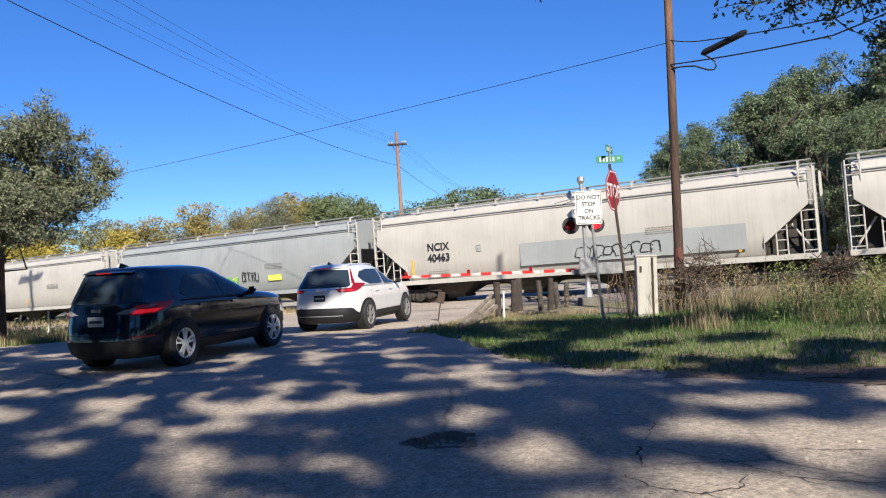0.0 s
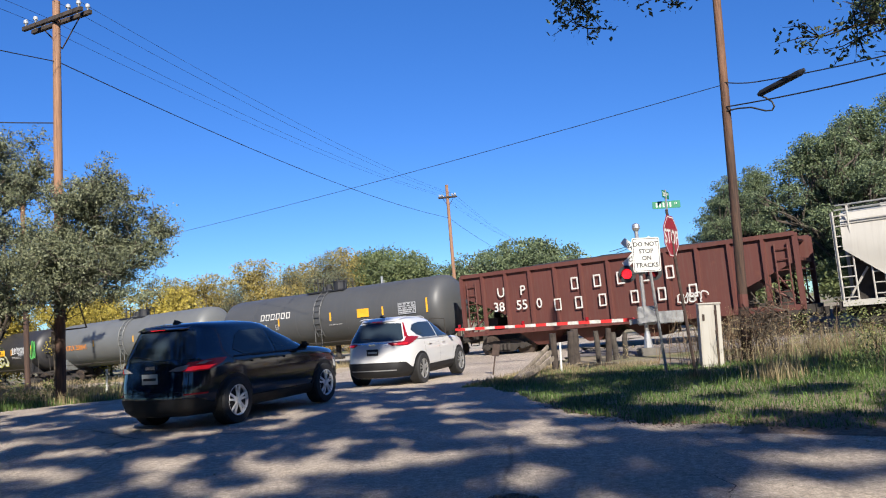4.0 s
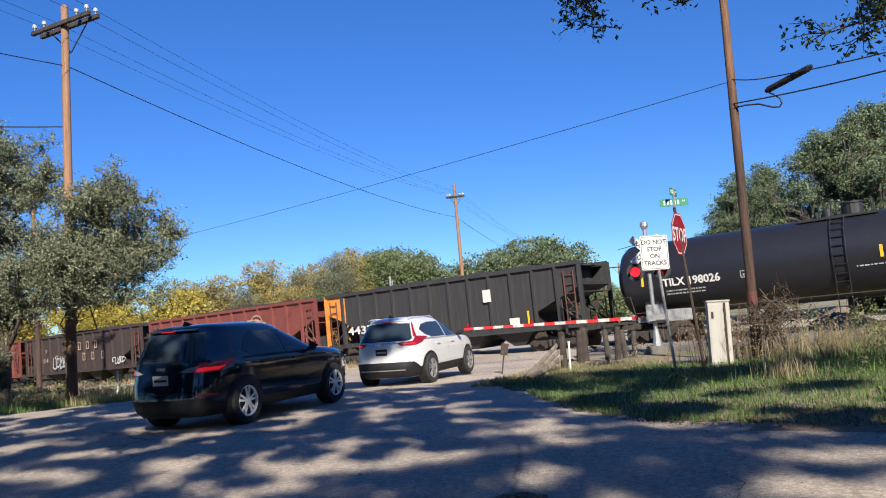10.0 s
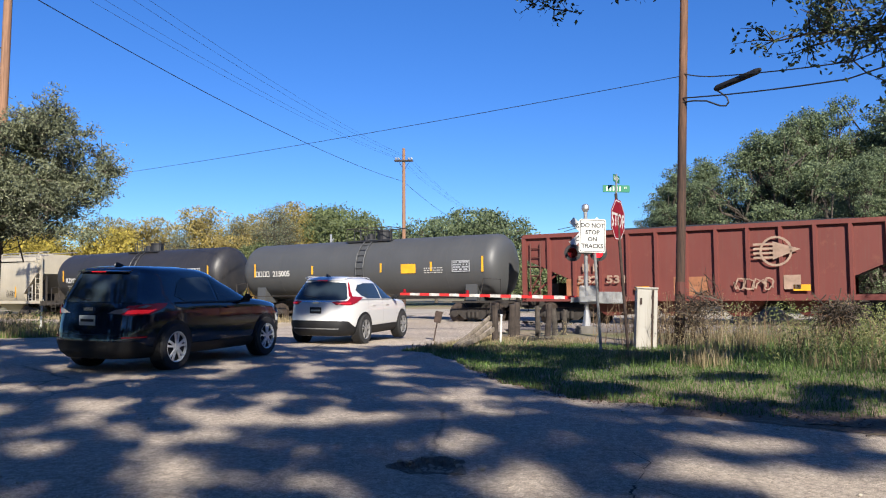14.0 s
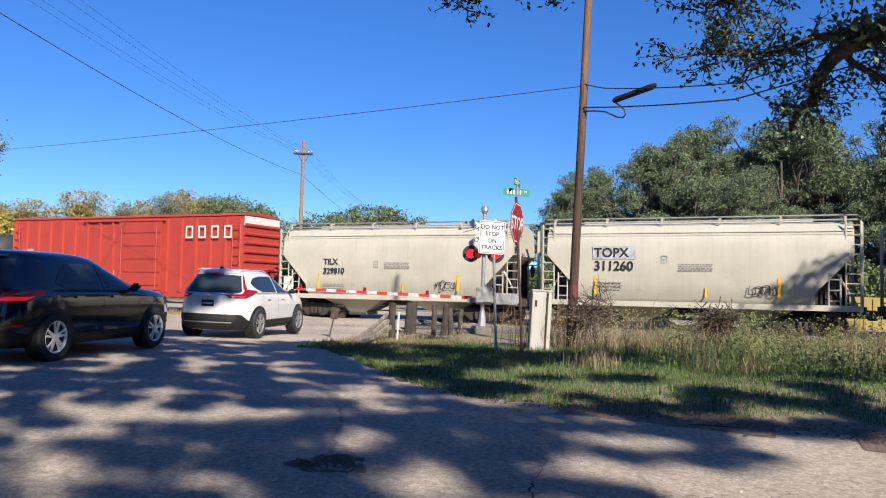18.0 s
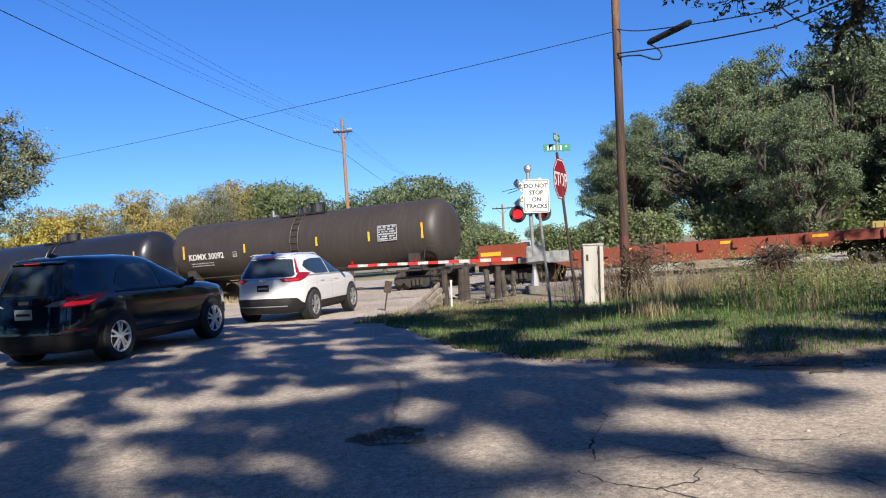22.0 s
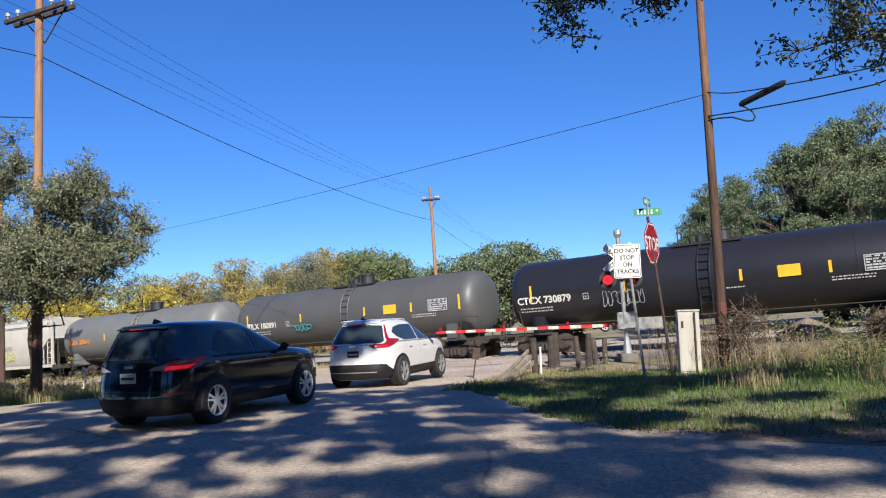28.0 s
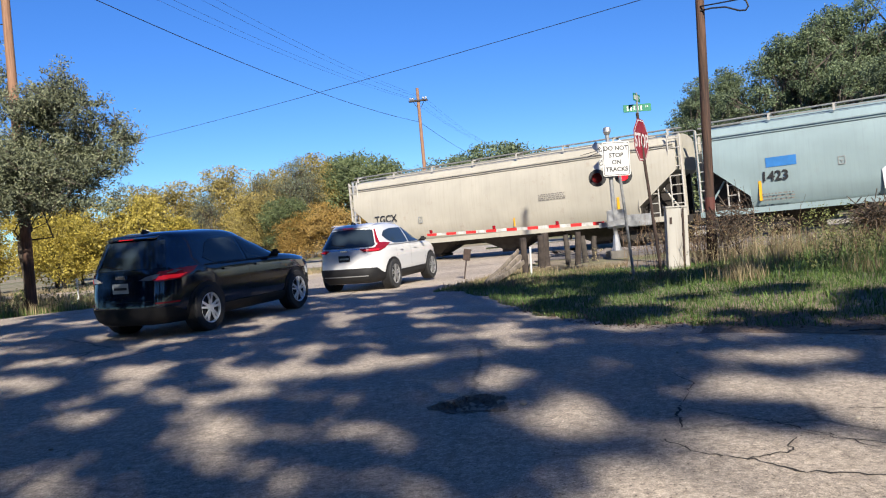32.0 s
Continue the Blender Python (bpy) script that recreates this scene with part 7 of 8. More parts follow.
part("shell", bevelled(Build().box(-1.6, 1.6, -0.8, 0.8, 0.0, 1.5), 0.02), M["yellowbox"], box)
for k in range(9):
    part("rib", shared("container_rib", lambda: Build().box(-0.05, 0.05, -0.84, -0.8, 0.06, 1.44).mesh("rib")), M["yellowbox"], box, at=pose(-1.4 + 0.35 * k, 0, 0))

# ---- trees and grass ----
def leaf_material(name, dark, light, through_light=0.33):
    m, nt, b = shader(name, 0.6)
    geo = nt.nodes.new("ShaderNodeNewGeometry")
    tone = ramp(nt, geo.outputs["Random Per Island"], [(0.0, dark), (0.6, tuple((a + c) / 2 for a, c in zip(dark, light))), (1.0, light)])
    big = ramp(nt, noise_of(nt, mapped(nt, 1.0), 0.5, 3), [(0.3, (0.7, 0.7, 0.7)), (0.7, (1.15, 1.15, 1.15))])
    col = mixed(nt, 1.0, tone, big, "MULTIPLY")
    nt.links.new(col, b.inputs["Base Color"])
    tr = nt.nodes.new("ShaderNodeBsdfTranslucent")
    nt.links.new(col, tr.inputs["Color"])
    mx = nt.nodes.new("ShaderNodeMixShader")
    mx.inputs[0].default_value = through_light
    out = nt.nodes["Material Output"]
    nt.links.new(b.outputs[0], mx.inputs[1])
    nt.links.new(tr.outputs[0], mx.inputs[2])
    nt.links.new(mx.outputs[0], out.inputs["Surface"])
    return m


M["oakleaf"] = leaf_material("live_oak_leaves", (0.040, 0.064, 0.031), (0.232, 0.288, 0.142), 0.26)
M["cedarleaf"] = leaf_material("grey_green_leaves", (0.046, 0.060, 0.036), (0.275, 0.295, 0.170), 0.24)
M["yellowleaf"] = leaf_material("yellow_autumn_leaves", (0.180, 0.145, 0.026), (0.560, 0.450, 0.078))
M["olivleaf"] = leaf_material("olive_autumn_leaves", (0.140, 0.115, 0.034), (0.480, 0.370, 0.105))
M["rustleaf"] = leaf_material("rusty_autumn_leaves", (0.20, 0.125, 0.028), (0.50, 0.33, 0.09))
M["greenleaf"] = leaf_material("mid_green_leaves", (0.060, 0.088, 0.034), (0.215, 0.250, 0.098))
M["bark"] = plain("grey_brown_bark", (0.085, 0.068, 0.052), 0.95, 0, 0.35, 6, 0.8)
M["blade"] = leaf_material("green_grass_blades", (0.036, 0.072, 0.016), (0.175, 0.275, 0.062), 0.3)
M["dryblade"] = leaf_material("dry_grass_stalks", (0.15, 0.118, 0.062), (0.43, 0.345, 0.195), 0.3)
M["weed"] = leaf_material("weed_leaves", (0.055, 0.078, 0.022), (0.25, 0.265, 0.085), 0.25)


def leaf_mesh(name, centres, size, rng, slim=0.55, droop=0.0, toward=(0.15, -0.75, 0.75)):
    """One small folded leaf for each centre, turned at random."""
    n = len(centres)
    # leaf faces lean towards the light
    face = rng.normal(size=(n, 3)) + np.array(toward)
    d = np.cross(face, rng.normal(size=(n, 3)))
    d[:, 2] -= droop
    d /= np.linalg.norm(d, axis=1, keepdims=True)
    e = np.cross(d, face)
    e /= np.linalg.norm(e, axis=1, keepdims=True)
    k = (size * rng.uniform(0.6, 1.3, n))[:, None]
    w = k * slim
    mid = centres + d * k * 0.45
    v = np.stack([centres, mid + e * w * 0.5, centres + d * k, mid - e * w * 0.5], 1).reshape(-1, 3)
    me = bpy.data.meshes.new(name)
    me.vertices.add(4 * n)
    me.vertices.foreach_set("co", v.astype(np.float32).ravel())
    me.loops.add(4 * n)
    me.loops.foreach_set("vertex_index", np.arange(4 * n, dtype=np.int32))
    me.polygons.add(n)
    me.polygons.foreach_set("loop_start", np.arange(0, 4 * n, 4, dtype=np.int32))
    me.polygons.foreach_set("loop_total", np.full(n, 4, dtype=np.int32))
    me.update(calc_edges=True)
    return me


def limb_path(rng, a, c, wob, n=6):
    a, c = np.array(a, float), np.array(c, float)
    L = np.linalg.norm(c - a)
    pts = [a + (c - a) * (k / n) + (rng.normal(size=3) * wob * L * (0 < k < n)) for k in range(n + 1)]
    for k in range(1, n):
        pts[k][2] += 0.10 * L * math.sin(math.pi * k / n)
    return [tuple(p) for p in pts]


def tree(name, label, base, blobs, leaf_key, seed, count, size, trunk_r, fork=None, clump=9, spread=0.16, slim=0.55, shell=0.55, twigs=0, limbs=1.0, tuft=0.0, forks=999, lean=1.0):
    """blobs: (x, y, z, rx, ry, rz) from the foot of the tree; leaves stand in clumps through them."""
    rng = np.random.default_rng(seed)
    ob = thing(name, pose(*base), label, "tree")
    fork = fork or (0.1, 0.1, min(q[2] for q in blobs) * 0.55)
    tk = Build()
    tk.tube(limb_path(rng, (0, 0, -0.3), fork, 0.02, 5), [trunk_r * f for f in (1.35, 1.05, 0.95, 0.9, 0.85, 0.8)], 10)
    part("trunk", tk.mesh("trunk", True), M["bark"], ob)
    lb = Build()
    for q in blobs[:forks]:
        r = trunk_r * limbs * rng.uniform(0.28, 0.48)
        path = limb_path(rng, fork, q[:3], 0.05)
        lb.tube(path, [r * (1 - 0.8 * k / 6) for k in range(7)], 6, False)
        for _ in range(3):
            d = rng.normal(size=3)
            d /= np.linalg.norm(d)
            e = np.array(q[:3]) + d * np.array(q[3:]) * 0.8
            lb.tube(limb_path(rng, path[4], e, 0.08, 4), [r * 0.3 * (1 - 0.8 * k / 4) for k in range(5)], 4, False)
    part("branchwork", lb, M["bark"], ob, "forked grey-brown limbs")
    vol = np.array([max(0.05, q[3] * q[4] + q[3] * q[5]) for q in blobs])
    pick = rng.choice(len(blobs), size=count // clump, p=vol / vol.sum())
    Q = np.array(blobs)[pick]
    d = rng.normal(size=(len(pick), 3))
    d /= np.linalg.norm(d, axis=1, keepdims=True)
    rad = shell + (1 - shell) * rng.uniform(0, 1, len(pick)) ** 0.6
    rad *= rng.uniform(0.8, 1.12, len(pick))
    cc = Q[:, :3] + d * Q[:, 3:] * rad[:, None]
    ball = rng.normal(size=(len(cc) * clump, 3))
    ball *= (1.9 * rng.uniform(0, 1, len(ball)) ** 0.4 / np.linalg.norm(ball, axis=1))[:, None]
    wide = np.repeat(spread * rng.uniform(0.55, 1.45, len(cc)), clump)[:, None]
    pts = np.repeat(cc, clump, 0) + ball * wide * np.array([1.15, 1.15, 0.75])
    if tuft:
        # leaves strung along a twig that points outwards and up
        way = d + rng.normal(size=d.shape) * 0.45 + np.array([0, 0, 0.25])
        way /= np.linalg.norm(way, axis=1, keepdims=True)
        pts = pts + np.repeat(way * tuft * rng.uniform(0.5, 1.4, len(cc))[:, None], clump, 0) * rng.uniform(-0.6, 1.0, len(pts))[:, None]
    me = leaf_mesh("crown", pts, size, rng, slim, 0.0, (0.15 * lean, -0.75 * lean, 0.75 * lean))
    part("crown", me, M[leaf_key], ob)
    if twigs:
        tw = Build()
        for c in cc[:twigs]:
            d = rng.normal(size=3)
            d /= np.linalg.norm(d)
            tw.tube([tuple(c - d * 0.4), tuple(c + rng.normal(size=3) * 0.06), tuple(c + d * 0.35)], [0.012, 0.009, 0.004], 3, False)
        tagged(part("twig_spray", tw, M["bark"], ob, "fine bare twigs"), kind="stuff")
    return ob


def crown_blobs(seed, h0, h1, rx, ry, n, r0, r1, flat=0.8):
    """Blobs scattered through an egg-shaped crown from h0 to h1."""
    rng = np.random.default_rng(seed)
    out = []
    while len(out) < n:
        p = rng.uniform(-1, 1, 3)
        if np.linalg.norm(p) > 1:
            continue
        r = rng.uniform(r0, r1)
        out.append((p[0] * (rx - r * 0.6), p[1] * (ry - r * 0.6), (h0 + h1) / 2 + p[2] * ((h1 - h0) / 2 - r * 0.5), r, r, r * flat))
    return out


# the pair beside the roadside pole
TALL = tree("roadside_tree", "tall grey-green roadside tree with ragged crown and bare twigs", (-15.0, 20.7, -0.3), [(-1.2, -0.3, 1.5, 0.9, 0.8, 0.5), (-0.2, -0.6, 1.5, 0.8, 0.7, 0.45), (-2.2, -0.6, 1.2, 0.8, 0.7, 0.5), (-1.6, -0.2, 2.2, 0.9, 0.8, 0.6), (-0.6, -0.5, 2.6, 0.8, 0.8, 0.6), (-1.8, 0, 4.0, 0.9, 0.8, 0.8), (-0.6, -0.4, 4.4, 1.0, 0.8, 0.8)] + crown_blobs(1, 2.2, 7.5, 2.1, 1.7, 64, 0.30, 0.62, 0.6) + crown_blobs(31, 2.0, 8.0, 2.5, 2.0, 60, 0.16, 0.34, 0.7) + crown_blobs(33, 5.0, 8.1, 1.9, 1.5, 34, 0.22, 0.45, 0.7), "cedarleaf", 1, 120000, 0.078, 0.2, (0.2, 0, 1.6), 30, 0.045, 0.42, 0.4, twigs=500, limbs=0.5, tuft=0.34, forks=24, lean=0.6)
SMALL = tree("roadside_tree", "small grey-green roadside tree with a loose rounded crown", (-12.62, 20.35, -0.2), [(q[0] + 2.15, q[1] - 1.6, *q[2:]) for q in crown_blobs(2, 2.6, 6.0, 1.6, 1.2, 46, 0.26, 0.55, 0.6) + crown_blobs(32, 2.3, 6.3, 2.0, 1.6, 60, 0.12, 0.28, 0.7)] + [(q[0] + 0.65, q[1] - 1.6, *q[2:]) for q in crown_blobs(34, 2.5, 4.6, 1.5, 1.2, 40, 0.2, 0.45, 0.65)] + [(2.25, -1.6, 5.9, 0.45, 0.4, 0.45), (3.45, -1.6, 4.0, 0.45, 0.45, 0.4), (3.25, -1.4, 2.9, 0.4, 0.4, 0.3)], "cedarleaf", 2, 96000, 0.074, 0.11, (0.05, -0.25, 2.1), 28, 0.042, 0.42, 0.4, twigs=420, limbs=0.5, tuft=0.3, forks=18, lean=0.6)
TALL.matrix_basis = TALL.matrix_basis @ Matrix.Diagonal((1.095, 1.095, 1.095, 1))
tree("roadside_tree", "dense grey-green tree at the edge of the verge", (-17.6, 18.7, -0.2), crown_blobs(3, 1.6, 6.6, 2.6, 2.0, 40, 0.4, 0.8), "cedarleaf", 3, 60000, 0.08, 0.22, None, 44, 0.08, 0.45, 0.45, twigs=300, limbs=0.5, tuft=0.34, forks=20)

# woods behind the track: a few kinds, set out along the horizon
KINDS = {
    "green": tree("woodland_tree", "dense green oak in the woods behind the track", (-12.5, 80, -1.2), crown_blobs(11, 0.8, 10.7, 5.0, 4.2, 30, 1.3, 2.1), "greenleaf", 11, 20000, 0.25, 0.3, None, 26, 0.36, 0.6, 0.6),
    "yellow": tree("autumn_tree", "yellow-leaved autumn tree behind the track", (-28.0, 57.5, -1.2), crown_blobs(12, 0.6, 7.0, 3.6, 3.2, 26, 1.0, 1.7), "yellowleaf", 12, 18000, 0.21, 0.2, None, 24, 0.30, 0.6, 0.55),
    "olive": tree("autumn_tree", "olive-yellow autumn tree in the woods behind the track", (-28.5, 83, -1.2), crown_blobs(13, 0.6, 10.4, 4.6, 3.8, 30, 1.1, 1.9), "olivleaf", 13, 18000, 0.24, 0.24, None, 22, 0.36, 0.55, 0.55),
    "grey": tree("bare_tree", "grey half-bare tree with fine twigs in the woods", (-18.5, 75.5, -1.2), crown_blobs(18, 2.0, 10.6, 2.6, 2.4, 22, 0.7, 1.3), "cedarleaf", 18, 9000, 0.13, 0.2, None, 14, 0.3, 0.5, 0.4, twigs=600),
    "rust": tree("autumn_shrub", "rust-brown shrub at the edge of the woods", (-12.2, 58.5, -1.0), crown_blobs(14, 0.2, 4.7, 2.2, 2.0, 18, 0.7, 1.2), "rustleaf", 14, 16000, 0.14, 0.14, None, 26, 0.24, 0.55, 0.5),
    "dome": tree("live_oak", "broad dark green live oak with a dome-shaped crown", (0.6, 74.5, -0.9), crown_blobs(15, 1.0, 9.8, 7.8, 5.6, 90, 0.9, 1.6, 0.75), "oakleaf", 15, 52000, 0.22, 0.4, None, 26, 0.32, 0.7, 0.62, lean=0.4),
    "shrub": tree("shrub", "low green shrub under the oaks behind the track", (13.5, 44.5, -0.1), crown_blobs(17, 0.1, 3.4, 2.6, 2.2, 22, 0.6, 1.0), "greenleaf", 17, 9000, 0.21, 0.1, None, 18, 0.24, 0.55, 0.5),
    "oak": tree("live_oak", "tall dark live oak with layered clumps behind the track", (19.5, 47.5, -0.1), crown_blobs(16, 1.2, 13.0, 5.8, 4.8, 44, 0.9, 1.5, 0.72) + crown_blobs(116, 1.0, 13.4, 6.2, 5.2, 46, 0.35, 0.75, 0.7), "oakleaf", 16, 100000, 0.118, 0.42, None, 26, 0.16, 0.78, 0.58, lean=0.62, tuft=0.22),
}
for kind, x, y, z, k, turn in (
        ("yellow", -35, 60, -1.3, 1.05, 70), ("yellow", -31.5, 55, -1.3, 0.8, 160), ("yellow", -41, 58, -1.4, 1.1, 210), ("yellow", -25, 60, -1.2, 0.72, 300), ("yellow", -47, 56, -1.4, 1.1, 20),
        ("olive", -33, 80, -1.3, 0.88, 60), ("olive", -23.5, 84, -1.2, 0.95, 130), ("olive", -38, 84, -1.3, 0.9, 200), ("olive", -18.5, 88, -1.2, 1.1, 260), ("olive", -20, 66, -1.2, 0.62, 20),
        ("olive", -18.5, 79, -1.2, 0.95, 50), ("green", -7.8, 83, -1.2, 0.82, 140), ("green", -15, 90, -1.2, 1.12, 220), ("yellow", -22, 70, -1.2, 0.85, 300), ("green", -3, 92, -1.1, 0.8, 15), ("green", -45, 78, -1.4, 0.8, 90),
        ("olive", -35, 64, -1.4, 0.6, 190), ("green", -52, 62, -1.4, 0.9, 280), ("green", -16.5, 62, -1.1, 0.55, 110), ("grey", -22.5, 77, -1.2, 0.86, 100), ("grey", -26.0, 70, -1.2, 0.7, 230), ("rust", -8.6, 59.5, -0.9, 1.0, 80), ("rust", -15.2, 60.5, -1.0, 0.9, 190), ("yellow", -58, 55, -1.4, 1.1, 140), ("green", -64, 58, -1.4, 1.0, 40),
        ("dome", 6.8, 92, -0.7, 0.60, 150), ("green", 17, 98, -0.5, 0.42, 10), ("green", 24, 100, -0.5, 0.45, 80),
        ("oak", 27.5, 46.5, 0.2, 1.0, 95), ("oak", 34.5, 44, 0.3, 1.02, 200), ("oak", 14.5, 50.5, -0.1, 0.66, 300), ("oak", 42, 41, 0.5, 1.0, 30), ("oak", 24, 55, 0.1, 0.95, 150), ("oak", 50, 36, 0.6, 0.95, 260), ("oak", 29.5, 38.5, 0.3, 0.72, 330), ("oak", 20.5, 38.5, 0.1, 0.62, 50), ("oak", 23.5, 49.5, 0.1, 1.0, 20), ("oak", 31, 50, 0.2, 1.05, 75), ("oak", 16.8, 55.0, -0.1, 0.8, 110), ("oak", 38.5, 47, 0.4, 1.0, 130),
        ("shrub", 9.5, 46.5, -0.2, 0.8, 40), ("shrub", 18.5, 43, 0.0, 1.1, 120), ("shrub", 23.0, 40.5, 0.1, 0.9, 210), ("shrub", 27, 38.5, 0.2, 1.1, 300), ("shrub", 33, 37.5, 0.3, 1.2, 70), ("shrub", 38, 34.5, 0.4, 1.1, 170), ("shrub", 44, 31.5, 0.5, 1.2, 250), ("shrub", 51, 28.5, 0.6, 1.3, 10), ("shrub", 5.5, 52, -0.3, 0.9, 330)):
    copy_thing(KINDS[kind], pose(x, y, z, 0, 0, turn) @ Matrix.Diagonal((k, k, k, 1)))
KINDS["oak"].matrix_basis = pose(19.8, 47.5, -0.1) @ Matrix.Diagonal((0.88, 0.88, 0.88, 1))

# the great oak over the junction: its limbs hang into the top of the view
def overhang():
    rng = np.random.default_rng(5)
    base = Vector((13.5, 3.0, 0.0))
    ob = thing("live_oak", pose(*base), "great live oak whose dark limbs hang over the junction", "tree")
    part("trunk", Build().tube([(0, 0, -0.3), (-0.1, 0.2, 1.2), (-0.5, 0.6, 2.6), (-0.9, 1.0, 3.6)], [0.62, 0.5, 0.42, 0.36], 14).mesh("trunk", True), M["bark"], ob)
    arms = [
        [(13.5 - 0.9, 4.0, 3.6), (10.5, 6.2, 5.3), (8.2, 7.6, 5.35), (6.6, 8.45, 5.0), (5.75, 8.7, 4.55), (5.4, 8.8, 4.0), (5.15, 8.85, 3.55)],
        [(8.2, 7.6, 5.35), (7.0, 8.1, 5.9), (5.6, 8.5, 6.1), (4.3, 8.8, 5.85), (3.6, 8.9, 5.5)],
        [(6.6, 8.45, 5.0), (5.6, 8.7, 4.75), (4.7, 8.85, 4.55), (3.75, 9.0, 4.4)],
        [(10.5, 6.2, 5.3), (7.2, 6.9, 6.6), (4.6, 7.6, 6.6), (2.9, 8.0, 6.0), (1.75, 8.4, 5.65), (1.15, 8.6, 5.25), (0.9, 8.65, 4.95)],
        [(5.75, 8.7, 4.55), (6.3, 8.6, 4.1), (6.7, 8.6, 3.7)],
        [(12.6, 4.0, 3.6), (11.0, 3.4, 6.0), (9.4, 2.4, 7.3), (8.0, 1.2, 8.0)],
        [(11.0, 3.4, 6.0), (9.8, 1.0, 7.6), (8.8, -0.6, 8.4)],
        [(3.6, 7.8, 6.35), (2.8, 8.3, 5.75), (2.3, 8.6, 5.4), (1.85, 8.75, 5.1)],
        [(7.0, 8.1, 5.9), (5.6, 8.6, 5.6), (4.6, 8.8, 5.25), (4.0, 8.9, 4.95)],
    ]
    lb = Build()
    for i, arm in enumerate(arms):
        r0 = (0.24, 0.11, 0.07, 0.13, 0.05, 0.12, 0.16, 0.05, 0.06)[i]
        pts = []
        for a, c in zip(arm[:-1], arm[1:]):
            for k in range(3):
                p = Vector(a).lerp(Vector(c), k / 3) + Vector(rng.normal(size=3)) * 0.05
                pts.append(p - base)
        pts.append(Vector(arm[-1]) - base)
        lb.tube(pts, [r0 * (1 - 0.88 * k / (len(pts) - 1)) for k in range(len(pts))], 7, False)
    # sprays of leaves along the outer limbs
    leaves, dense = [], []

    def spray(at, length, fan, n):
        for _ in range(n):
            d = Vector(rng.normal(size=3)) * Vector((1, 1, 0.75))
            d.z -= 0.25
            d.normalize()
            end = at + d * length * rng.uniform(0.4, 1.0)
            bend = at.lerp(end, 0.5) + Vector(rng.normal(size=3)) * 0.05
            lb.tube([at - base, bend - base, end - base], [0.010, 0.007, 0.003], 4, False)
            for k in range(fan):
                f = rng.uniform(0.25, 1.05)
                p = (at.lerp(bend, f * 2) if f < 0.5 else bend.lerp(end, f * 2 - 1)) + Vector(rng.normal(size=3)) * 0.055
                leaves.append(p - base)

    def along(arm, f):
        k = min(len(arm) - 2, int(f * (len(arm) - 1)))
        return Vector(arm[k]).lerp(Vector(arm[k + 1]), f * (len(arm) - 1) - k)

    for i, (f0, n, length) in {0: (0.4, 44, 0.55), 1: (0.15, 72, 0.7), 2: (0.1, 42, 0.55), 3: (0.5, 48, 0.42), 4: (0.1, 16, 0.4), 5: (0.45, 16, 0.8), 6: (0.3, 16, 0.8), 7: (0.3, 30, 0.36), 8: (0.1, 40, 0.6)}.items():
        for _ in range(n):
            f = f0 + (1 - f0) * rng.uniform(0, 1)
            spray(along(arms[i], f) + Vector(rng.normal(size=3)) * 0.16, length, 16, 3)
    # dense crown added out of view on the sunny side, to shade the limbs
    sunward = Vector((math.sin(radians(SUN_AZ)) * math.cos(radians(SUN_EL)), math.cos(radians(SUN_AZ)) * math.cos(radians(SUN_EL)), math.sin(radians(SUN_EL))))
    heads = [along(arms[i], rng.uniform(f0, 1)) + sunward * rng.uniform(1.6, 4.5) + Vector(rng.normal(size=3)) * 0.3 for i, f0, n in ((0, 0.25, 32), (1, 0.0, 22), (2, 0.0, 12), (3, 0.3, 16), (8, 0.0, 10)) for _ in range(n)]
    for c in heads:
        for p in rng.normal(size=(110, 3)) * np.array([0.26, 0.26, 0.20]):
            dense.append(c + Vector(p) - base)
    part("branchwork", lb, M["bark"], ob, "crooked dark limbs and twigs")
    part("unseen_shading_crown", leaf_mesh("unseen_shading_crown", np.array([tuple(p) for p in dense]), 0.115, rng, 0.55), M["oakleaf"], ob)
    part("crown", leaf_mesh("crown", np.array([tuple(p) for p in leaves]), 0.075, rng, 0.5), M["oakleaf"], ob)
    return ob


overhang()

# unseen oaks added over and behind the junction to shade the road
SHADE = tree("live_oak", "unseen spreading live oak added to cast shade", (-26.0, 0.0, 0), crown_blobs(21, 5.9, 11.8, 8.6, 6.6, 130, 0.5, 1.0, 0.7), "oakleaf", 21, 9000, 0.25, 0.4, (0, 0, 3.4), 170, 0.34, 0.6, 0.1, limbs=0.22)
for x, y, k, turn in ((-19.0, -8.0, 1.0, 160), (20.0, -11.0, 1.0, 40), (23.5, 12.0, 1.0, 120)):
    copy_thing(SHADE, pose(x, y, 0, 0, 0, turn) @ Matrix.Diagonal((k, k, k, 1)))


